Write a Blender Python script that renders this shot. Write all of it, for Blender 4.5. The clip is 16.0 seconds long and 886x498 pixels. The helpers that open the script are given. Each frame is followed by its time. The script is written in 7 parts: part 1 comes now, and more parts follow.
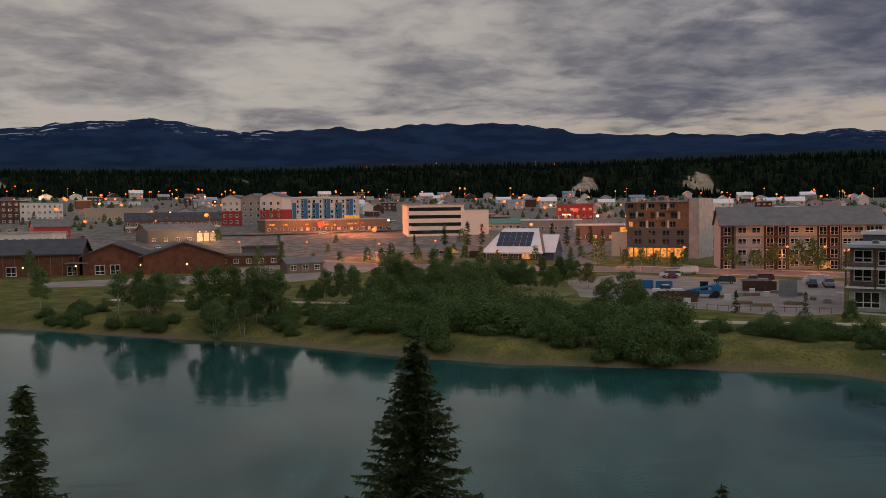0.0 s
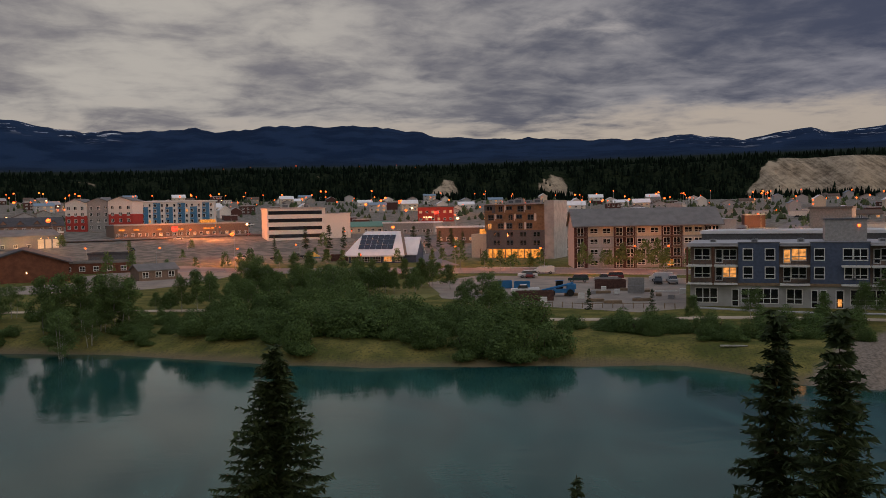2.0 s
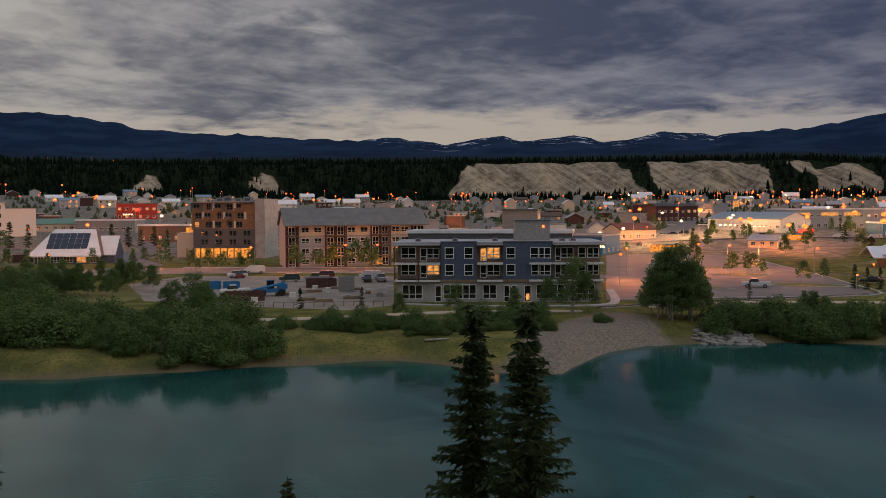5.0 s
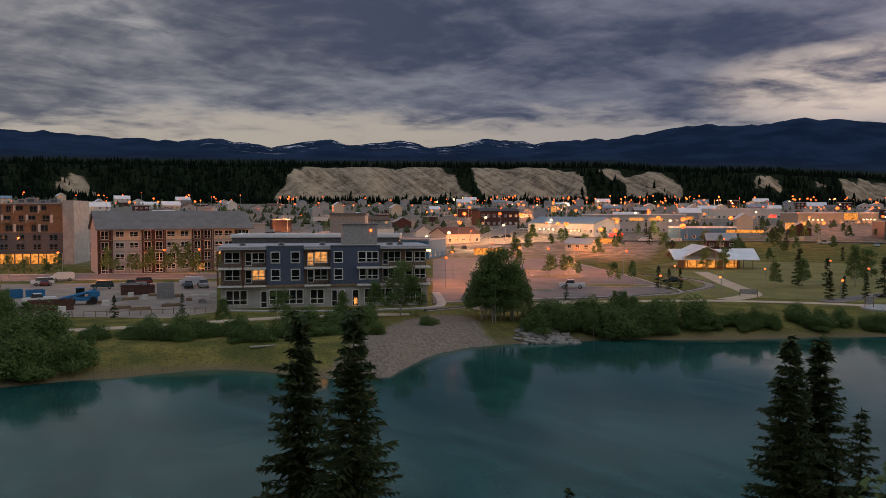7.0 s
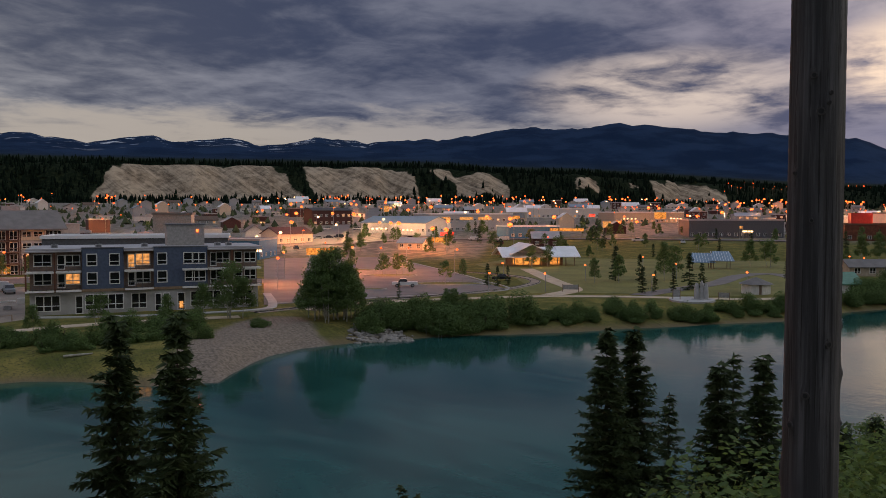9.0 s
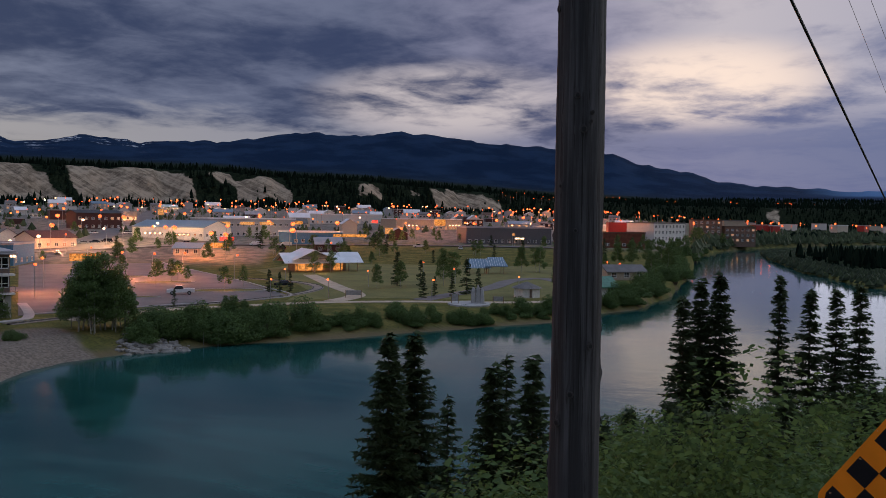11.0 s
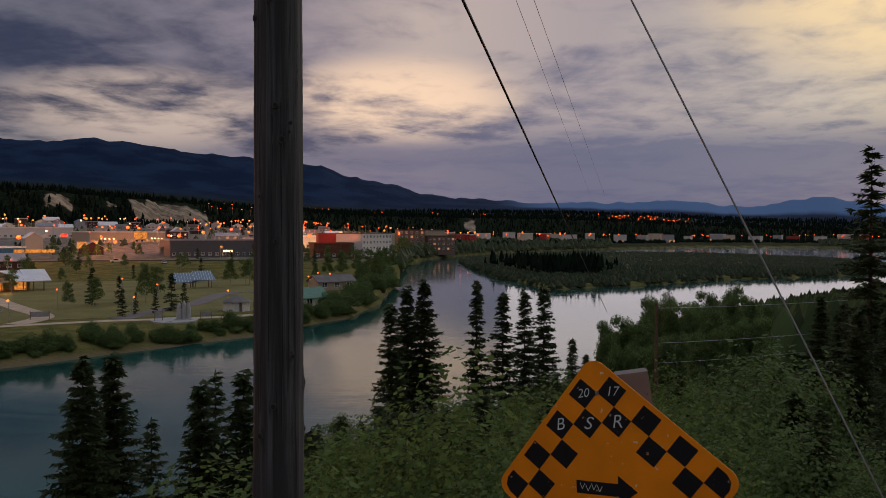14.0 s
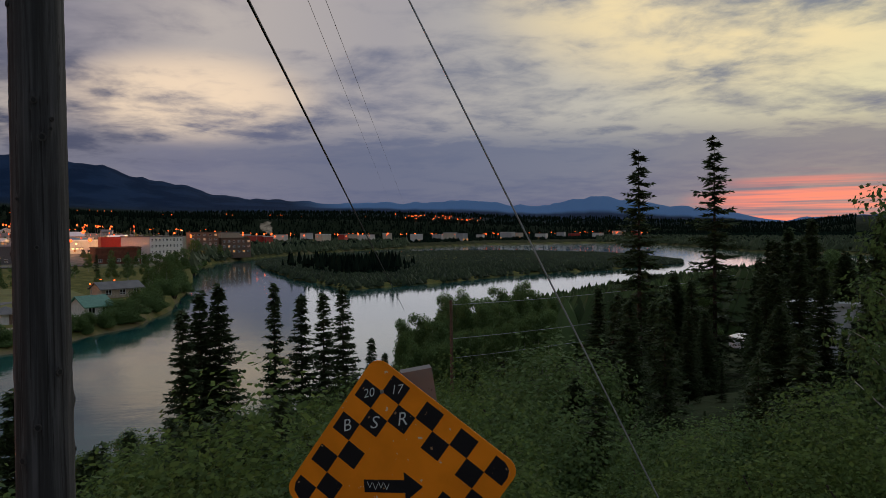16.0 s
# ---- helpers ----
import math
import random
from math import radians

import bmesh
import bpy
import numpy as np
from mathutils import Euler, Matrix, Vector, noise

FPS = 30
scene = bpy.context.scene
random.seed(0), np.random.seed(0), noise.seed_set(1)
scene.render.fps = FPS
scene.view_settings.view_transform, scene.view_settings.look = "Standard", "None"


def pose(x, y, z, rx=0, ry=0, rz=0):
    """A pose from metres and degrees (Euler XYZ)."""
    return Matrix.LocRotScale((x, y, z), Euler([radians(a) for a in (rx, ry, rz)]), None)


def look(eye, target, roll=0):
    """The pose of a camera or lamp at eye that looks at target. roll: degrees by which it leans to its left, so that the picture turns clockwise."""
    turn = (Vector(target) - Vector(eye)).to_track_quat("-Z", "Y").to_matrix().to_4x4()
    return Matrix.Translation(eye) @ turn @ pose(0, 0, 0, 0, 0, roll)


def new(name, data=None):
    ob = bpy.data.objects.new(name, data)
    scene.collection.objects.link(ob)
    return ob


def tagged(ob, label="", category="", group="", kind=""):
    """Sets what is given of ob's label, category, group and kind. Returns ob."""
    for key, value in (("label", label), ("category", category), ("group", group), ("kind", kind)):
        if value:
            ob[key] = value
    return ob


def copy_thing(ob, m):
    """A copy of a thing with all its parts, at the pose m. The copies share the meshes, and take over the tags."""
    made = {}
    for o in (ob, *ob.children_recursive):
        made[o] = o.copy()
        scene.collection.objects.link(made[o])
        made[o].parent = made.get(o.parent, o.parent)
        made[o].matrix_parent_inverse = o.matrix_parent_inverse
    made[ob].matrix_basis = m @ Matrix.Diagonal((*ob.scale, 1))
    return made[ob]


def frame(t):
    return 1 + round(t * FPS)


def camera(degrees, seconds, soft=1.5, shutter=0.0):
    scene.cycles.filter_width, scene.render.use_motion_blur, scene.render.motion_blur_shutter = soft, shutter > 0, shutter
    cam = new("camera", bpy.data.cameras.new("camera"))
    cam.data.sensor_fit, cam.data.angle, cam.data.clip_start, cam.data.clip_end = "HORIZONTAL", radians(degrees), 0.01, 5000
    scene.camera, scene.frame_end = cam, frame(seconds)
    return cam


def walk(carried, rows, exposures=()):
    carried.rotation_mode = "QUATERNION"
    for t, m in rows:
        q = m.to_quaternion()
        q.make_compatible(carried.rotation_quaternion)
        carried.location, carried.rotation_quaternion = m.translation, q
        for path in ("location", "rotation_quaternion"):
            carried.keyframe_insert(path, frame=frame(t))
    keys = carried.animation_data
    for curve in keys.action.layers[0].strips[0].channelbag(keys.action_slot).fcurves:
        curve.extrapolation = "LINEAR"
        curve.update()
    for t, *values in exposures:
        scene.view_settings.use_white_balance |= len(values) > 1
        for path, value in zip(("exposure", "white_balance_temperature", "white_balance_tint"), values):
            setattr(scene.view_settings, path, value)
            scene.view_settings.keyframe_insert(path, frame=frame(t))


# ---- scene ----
cam = camera(56.32, 16.0, soft=0.5)
EYE = 16.6
# seconds, x, y, z from the first eye, yaw, pitch, roll
ROWS = [
    (0.0, 0.000, 0.000, -0.001, -0.117, -2.573, 0.717),
    (0.5, 0.012, 0.017, -0.003, -2.956, -2.670, 0.832),
    (1.0, 0.035, 0.043, -0.004, -5.597, -2.577, 0.917),
    (1.5, 0.065, 0.069, -0.001, -7.733, -2.502, 0.921),
    (2.0, 0.096, 0.084, -0.005, -9.657, -2.517, 1.092),
    (2.5, 0.133, 0.097, -0.011, -12.592, -2.655, 1.181),
    (3.0, 0.155, 0.118, -0.005, -16.275, -2.739, 1.153),
    (3.5, 0.176, 0.128, -0.015, -18.957, -2.753, 1.092),
    (4.0, 0.176, 0.131, -0.020, -22.024, -2.800, 0.961),
    (4.5, 0.148, 0.135, 0.000, -25.758, -2.828, 0.594),
    (7.0, 0.263, 0.180, 0.017, -41.279, -2.571, -0.016),
    (7.5, 0.293, 0.165, 0.008, -43.651, -2.455, -0.041),
    (8.0, 0.322, 0.151, 0.003, -46.501, -2.397, 0.042),
    (10.5, 0.431, 0.189, 0.001, -63.618, -2.508, -0.627),
    (11.0, 0.425, 0.176, 0.011, -67.704, -2.103, -0.771),
    (11.5, 0.421, 0.163, 0.012, -71.566, -1.786, -0.596),
    (12.0, 0.427, 0.157, 0.015, -74.057, -1.604, -0.352),
    (12.5, 0.426, 0.151, 0.016, -76.887, -1.450, -0.102),
    (13.0, 0.410, 0.142, 0.013, -80.672, -1.199, 0.039),
    (13.5, 0.415, 0.135, 0.009, -83.999, -1.030, -0.148),
    (14.0, 0.426, 0.122, 0.007, -87.572, -1.168, -0.181),
    (14.5, 0.434, 0.104, 0.008, -90.977, -1.255, -0.074),
    (15.0, 0.434, 0.085, 0.008, -95.083, -1.064, 0.022),
    (15.5, 0.429, 0.070, 0.013, -98.486, -0.872, 0.286),
    (16.0, 0.428, 0.058, 0.011, -101.483, -1.191, 0.639),
]
walk(cam, [(t, pose(x, y, EYE + z, 90 + pitch, roll, yaw)) for t, x, y, z, yaw, pitch, roll in ROWS],
     [(0.0, 0.92, 6350, 13), (4.5, 0.92, 6300, 11), (8.0, 0.94, 6050, 10), (10.5, 0.88, 5900, 14), (11.0, 0.81, 5350, 13), (12.5, 0.68, 5600, 20), (13.5, 0.62, 6350, 20), (14.5, 0.62, 6150, 9), (16.0, 0.60, 5850, 6)])
D2R = math.pi / 180


def at(az, r, z=0.0):
    """A place from its bearing (degrees, to the left of north) and distance from the first eye."""
    return Vector((-r * math.sin(az * D2R), r * math.cos(az * D2R), z))


# ---- world: clouded evening sky, the sun just under the western rim ----
SUN_AZ, SUN_EL = -127.0, 2.0
world = bpy.data.worlds.new("evening_sky")
scene.world = world
world.use_nodes = True


class Nodes:
    """Short hand for a node tree."""

    def __init__(self, tree):
        self.t = tree
        tree.nodes.clear()

    def n(self, kind, ins=None, **props):
        node = self.t.nodes.new(kind)
        for k, v in props.items():
            if k == "operation":
                node.operation = v
            elif k == "blend_type":
                node.blend_type = v
            elif k == "data_type":
                node.data_type = v
            elif k == "sky_type":
                node.sky_type = v
            elif k == "attribute_name":
                node.attribute_name = v
            elif k == "noise_dimensions":
                node.noise_dimensions = v
            elif k == "wave_type":
                node.wave_type = v
            elif k == "feature":
                node.feature = v
        for k, v in (ins or {}).items():
            if isinstance(v, bpy.types.NodeSocket):
                self.t.links.new(v, node.inputs[k])
            else:
                node.inputs[k].default_value = v
        return node

    def math(self, op, a, b=0.0, c=0.0):
        return self.n("ShaderNodeMath", {0: a, 1: b, 2: c}, operation=op).outputs[0]

    def vmath(self, op, a, b=(0, 0, 0)):
        return self.n("ShaderNodeVectorMath", {0: a, 1: b}, operation=op)

    def noise(self, vec, scale, detail=4.0, rough=0.55, dist=0.0):
        return self.n("ShaderNodeTexNoise", {"Vector": vec, "Scale": scale, "Detail": detail, "Roughness": rough, "Distortion": dist}).outputs[0]

    def mix(self, f, a, b, blend="MIX"):
        m = self.n("ShaderNodeMix", blend_type=blend, data_type="RGBA")
        for k, v in ((0, f), (6, a), (7, b)):
            if isinstance(v, bpy.types.NodeSocket):
                self.t.links.new(v, m.inputs[k])
            else:
                m.inputs[k].default_value = v if k == 0 else (*v, 1.0)
        return m.outputs[2]

    def step(self, v, lo, hi):
        """Smooth 0 to 1 as v runs from lo to hi."""
        m = self.n("ShaderNodeMapRange", {0: v, 1: lo, 2: hi, 3: 0.0, 4: 1.0})
        m.interpolation_type = "SMOOTHSTEP"
        return m.outputs[0]


w = Nodes(world.node_tree)
direc = w.n("ShaderNodeTexCoord").outputs["Generated"]
sep = w.n("ShaderNodeSeparateXYZ", {0: direc})
up = sep.outputs[2]
bearing = w.math("MULTIPLY", w.math("ARCTAN2", w.math("MULTIPLY", sep.outputs[0], -1.0), sep.outputs[1]), 1 / D2R)
rise = w.math("MULTIPLY", w.math("ARCSINE", up), 1 / D2R)
den = w.math("ADD", w.math("MAXIMUM", up, 0.0), 0.11)
plane = w.n("ShaderNodeCombineXYZ", {0: w.math("DIVIDE", sep.outputs[0], den), 1: w.math("DIVIDE", sep.outputs[1], den), 2: 0.0}).outputs[0]
big = w.noise(plane, 0.55, 3.0, 0.5, 0.5)
fine = w.noise(plane, 1.5, 7.0, 0.54, 0.6)
puff = w.noise(plane, 5.5, 6.0, 0.6, 0.3)
cloud = w.math("ADD", w.math("ADD", w.math("MULTIPLY", big, 0.42), w.math("MULTIPLY", fine, 0.38)), w.math("MULTIPLY", puff, 0.20))
light = w.step(cloud, 0.385, 0.585)


def tones(stops):
    """A colour for each bearing, from darkest cloud bases to the brightest."""
    r = w.n("ShaderNodeValToRGB", {"Fac": w.math("DIVIDE", w.math("ADD", bearing, 180.0), 360.0)})
    el = r.color_ramp.elements
    for az, c in stops:
        e = el.new((az + 180) / 360)
        e.color = (*[((v / 255 + 0.055) / 1.055) ** 2.4 / 1.75 for v in c], 1.0)
    el.remove(el[0])
    el.remove(el[len(el) - 1])
    return r.outputs[0]


def patch(az, el, wa, we):
    """A soft oval of sky round a bearing and a height."""
    p = w.math("DIVIDE", w.math("SUBTRACT", bearing, az), wa)
    q = w.math("DIVIDE", w.math("SUBTRACT", rise, el), we)
    return w.math("SUBTRACT", 1.0, w.step(w.math("ADD", w.math("MULTIPLY", p, p), w.math("MULTIPLY", q, q)), 0.0, 1.0))


dark_col = tones(((-150, (128, 130, 142)), (-128, (126, 130, 144)), (-112, (110, 117, 138)), (-98, (106, 110, 134)), (-86, (110, 108, 130)), (-76, (82, 83, 104)), (-62, (60, 66, 88)), (-44, (60, 66, 86)), (-22, (76, 79, 92)), (0, (106, 104, 110)), (28, (118, 114, 116)), (90, (110, 108, 112))))
light_col = tones(((-150, (246, 226, 178)), (-128, (246, 230, 182)), (-112, (212, 200, 182)), (-98, (182, 170, 168)), (-86, (206, 188, 176)), (-76, (152, 142, 150)), (-62, (112, 112, 124)), (-44, (118, 118, 128)), (-22, (142, 139, 140)), (0, (172, 166, 157)), (28, (174, 168, 158)), (90, (160, 156, 152))))
col = w.mix(light, dark_col, light_col)
# under the deck: a pale strip to the north, grey-blue layers towards the sun
horizon_col = tones(((-150, (116, 118, 136)), (-128, (118, 120, 138)), (-112, (98, 109, 138)), (-95, (98, 104, 132)), (-84, (120, 117, 139)), (-74, (136, 130, 140)), (-60, (154, 146, 144)), (-40, (176, 163, 147)), (-18, (178, 165, 149)), (0, (168, 159, 149)), (28, (172, 164, 154)), (90, (165, 160, 152))))
ragged = w.math("ADD", rise, w.math("MULTIPLY", w.math("SUBTRACT", cloud, 0.5), -14.0))
low = w.math("SUBTRACT", 1.0, w.step(ragged, 4.9, 7.3))
col = w.mix(w.math("MULTIPLY", low, 0.85), col, horizon_col)
# where the deck thins and the glow comes through
for az_, el_, wa_, we_, lo_, c_ in ((-84.5, 9.0, 10, 3.5, 0.41, (0.66, 0.47, 0.31)), (-68, 8.0, 11, 3.2, 0.38, (0.40, 0.315, 0.25)), (-121, 16.0, 19, 8.5, 0.43, (0.68, 0.50, 0.25)), (-20, 12.0, 6, 1.6, 0.46, (0.26, 0.235, 0.215))):
    col = w.mix(w.math("MULTIPLY", w.math("MULTIPLY", patch(az_, el_, wa_, we_), w.step(cloud, lo_, lo_ + 0.16)), 0.92), col, c_)
layers = w.noise(w.n("ShaderNodeCombineXYZ", {0: w.math("MULTIPLY", bearing, 0.03), 1: w.math("MULTIPLY", rise, 1.6), 2: 0.0}).outputs[0], 1.0, 5.0, 0.6)
band = w.math("MULTIPLY", patch(-125.5, 1.3, 9.0, 2.6), w.step(layers, 0.36, 0.56))
col = w.mix(band, col, (0.72, 0.17, 0.115))
# the deck is brightest overhead
col = w.mix(w.step(up, 0.34, 0.80), col, (0.255, 0.275, 0.325))
nish = w.n("ShaderNodeTexSky", sky_type="NISHITA")
nish.sun_disc = False
nish.sun_elevation, nish.sun_rotation = SUN_EL * D2R, -SUN_AZ * D2R
clear = w.mix(1.0, nish.outputs[0], (0.06, 0.06, 0.06), "MULTIPLY")
col = w.mix(0.04, col, clear)
bg = w.n("ShaderNodeBackground", {"Color": col, "Strength": 1.0})
w.n("ShaderNodeOutputWorld", {"Surface": bg.outputs[0]})

sun = new("sun", bpy.data.lights.new("sun", "SUN"))
sun.data.energy, sun.data.angle, sun.data.color = 0.38, 70 * D2R, (1.0, 0.89, 0.78)
sun.matrix_world = look(at(SUN_AZ, 100, 14), (0, 0, 0))


# ---- materials ----
def material(name, colour, rough=0.8, metal=0.0, vary=0.25, scale=2.0, fine=14.0, bump=0.15, spec=0.3, other=None, island=0.0, rnd=0.0):
    """A worn surface: two scales of noise between two tones, fine relief."""
    m = bpy.data.materials.new(name)
    m.use_nodes = True
    k = Nodes(m.node_tree)
    pos = k.n("ShaderNodeTexCoord").outputs["Object"]
    a, b = k.noise(pos, scale, 3.0), k.noise(pos, fine, 5.0)
    f = k.step(k.math("ADD", k.math("MULTIPLY", a, 0.6), k.math("MULTIPLY", b, 0.4)), 0.35, 0.65)
    other = other or tuple(c * (1 - vary) for c in colour)
    col = k.mix(f, tuple(other), tuple(min(1, c * (1 + vary * 0.5)) for c in colour))
    if rnd:
        r = k.n("ShaderNodeObjectInfo").outputs["Random"]
        col = k.mix(k.math("MULTIPLY", r, rnd), col, tuple(c * 0.45 for c in colour))
    if island:
        r = k.n("ShaderNodeNewGeometry").outputs["Random Per Island"]
        col = k.mix(k.math("MULTIPLY", r, island), col, tuple(c * 0.35 for c in colour))
    bp = k.n("ShaderNodeBump", {"Strength": bump, "Distance": 0.05, "Height": b})
    sh = k.n("ShaderNodeBsdfPrincipled", {"Base Color": col, "Roughness": rough, "Metallic": metal, "Specular IOR Level": spec, "Normal": bp.outputs[0]})
    k.n("ShaderNodeOutputMaterial", {"Surface": sh.outputs[0]})
    return m


def glow(name, colour, strength):
    m = bpy.data.materials.new(name)
    m.use_nodes = True
    k = Nodes(m.node_tree)
    pos = k.n("ShaderNodeTexCoord").outputs["Object"]
    n = k.noise(pos, 1.3, 3.0)
    e = k.n("ShaderNodeEmission", {"Color": (*colour, 1), "Strength": k.math("MULTIPLY", k.step(n, 0.2, 0.7), strength)})
    k.n("ShaderNodeOutputMaterial", {"Surface": e.outputs[0]})
    return m


def foliage(name, colour, other, trans=0.25, rnd=0.5, spec=0.10):
    """Leaves or needles: each clump of its own tone, a little light through."""
    m = bpy.data.materials.new(name)
    m.use_nodes = True
    k = Nodes(m.node_tree)
    r = k.n("ShaderNodeNewGeometry").outputs["Random Per Island"]
    o = k.n("ShaderNodeObjectInfo").outputs["Random"]
    col = k.mix(r, colour, other)
    col = k.mix(k.math("MULTIPLY", o, rnd), col, tuple(c * 0.5 for c in colour))
    sh = k.n("ShaderNodeBsdfPrincipled", {"Base Color": col, "Roughness": 0.65, "Specular IOR Level": spec})
    tr = k.n("ShaderNodeBsdfTranslucent", {"Color": col})
    mx = k.n("ShaderNodeMixShader", {0: trans, 1: sh.outputs[0], 2: tr.outputs[0]})
    k.n("ShaderNodeOutputMaterial", {"Surface": mx.outputs[0]})
    return m


M = {}
M["white"] = material("white_cladding", (0.62, 0.60, 0.57), 0.6, vary=0.15)
M["cream"] = material("cream_cladding", (0.55, 0.48, 0.38), 0.7, vary=0.15)
M["beige"] = material("beige_stucco", (0.42, 0.35, 0.27), 0.8)
M["grey"] = material("grey_cladding", (0.30, 0.29, 0.28), 0.7)
M["pale_grey"] = material("pale_grey_panel", (0.36, 0.365, 0.375), 0.7, vary=0.12)
M["dark_grey"] = material("dark_grey_panel", (0.11, 0.113, 0.125), 0.6)
M["slate"] = material("slate_blue_siding", (0.075, 0.098, 0.155), 0.6, vary=0.2)
M["brown"] = material("brown_siding", (0.185, 0.128, 0.098), 0.7, vary=0.3)
M["rust"] = material("rust_brown_wood", (0.14, 0.055, 0.032), 0.8, vary=0.35, scale=0.6)
M["red"] = material("red_siding", (0.38, 0.045, 0.035), 0.6)
M["maroon"] = material("maroon_siding", (0.072, 0.030, 0.027), 0.7)
M["blue"] = material("blue_panel", (0.05, 0.17, 0.32), 0.5)
M["green"] = material("green_metal", (0.10, 0.22, 0.16), 0.5)
M["roof_grey"] = material("grey_shingle", (0.17, 0.16, 0.155), 0.9, vary=0.2, scale=0.4)
M["roof_dark"] = material("dark_shingle", (0.065, 0.065, 0.072), 0.85, vary=0.25, scale=0.4)
M["roof_pale"] = material("pale_membrane", (0.36, 0.35, 0.36), 0.75, vary=0.18, scale=0.3)
M["roof_white"] = material("white_metal_roof", (0.74, 0.74, 0.76), 0.4, vary=0.1, scale=0.3)
M["roof_blue"] = material("blue_metal_roof", (0.16, 0.24, 0.32), 0.45, vary=0.15)
M["roof_brown"] = material("brown_shingle", (0.12, 0.085, 0.065), 0.9)
M["glass"] = material("dark_glass", (0.012, 0.014, 0.017), 0.08, vary=0.1, bump=0.0, spec=0.6)
M["solar"] = material("solar_cell", (0.012, 0.016, 0.035), 0.15, vary=0.1, bump=0.0, spec=0.6)
M["frame"] = material("white_frame", (0.65, 0.64, 0.62), 0.5, vary=0.08)
M["metal"] = material("galvanised_metal", (0.35, 0.36, 0.37), 0.4, 0.8, vary=0.15)
M["concrete"] = material("concrete", (0.37, 0.365, 0.355), 0.85, vary=0.2, scale=0.5)
M["rock"] = material("pale_rock", (0.30, 0.28, 0.25), 0.9, vary=0.35, rnd=0.6)
M["asphalt"] = material("asphalt", (0.165, 0.15, 0.145), 0.9, vary=0.22, scale=0.15, fine=2.0)
M["gravel"] = material("gravel", (0.27, 0.225, 0.185), 0.95, vary=0.25, scale=0.2, fine=4.0)
M["path"] = material("trail_gravel", (0.46, 0.37, 0.27), 0.95, vary=0.2, scale=0.4, fine=5.0)
M["sand"] = material("wet_sand", (0.33, 0.28, 0.235), 0.9, vary=0.25, scale=0.25, fine=3.0)
M["lawn"] = material("mown_grass", (0.155, 0.150, 0.042), 0.95, vary=0.3, scale=0.1, fine=1.5, bump=0.4)
M["timber_clad"] = material("timber_cladding", (0.23, 0.145, 0.085), 0.75, vary=0.3, scale=1.2)
M["wood"] = material("bare_wood", (0.24, 0.17, 0.11), 0.85, vary=0.3)
M["bark"] = material("spruce_bark", (0.075, 0.058, 0.045), 0.95, vary=0.4, scale=3)
M["pale_bark"] = material("aspen_bark", (0.33, 0.32, 0.27), 0.9, vary=0.4, scale=3)
M["rubber"] = material("tyre_rubber", (0.02, 0.02, 0.02), 0.8)
M["spruce"] = foliage("spruce_needles", (0.088, 0.118, 0.046), (0.034, 0.052, 0.022), 0.18)
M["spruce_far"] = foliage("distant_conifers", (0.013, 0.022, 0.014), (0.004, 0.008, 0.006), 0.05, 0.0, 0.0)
M["leaf"] = foliage("willow_leaves", (0.150, 0.225, 0.070), (0.055, 0.090, 0.030), 0.38, 0.35)
M["leaf_pale"] = foliage("aspen_leaves", (0.16, 0.235, 0.08), (0.075, 0.12, 0.04), 0.42, 0.35)
M["leaf_slope"] = foliage("slope_leaves", (0.185, 0.260, 0.068), (0.062, 0.098, 0.028), 0.5, 0.4)
M["sodium"] = glow("sodium_lamp", (1.0, 0.115, 0.018), 3.4)
M["lamp_white"] = glow("white_lamp", (1.0, 0.55, 0.22), 4.0)
M["lamp_red"] = glow("red_sign_light", (1.0, 0.06, 0.03), 1.6)
M["window_lit"] = glow("lit_room", (1.0, 0.40, 0.10), 0.62)
M["facade_lit"] = glow("lit_shopfront", (1.0, 0.34, 0.055), 0.65)


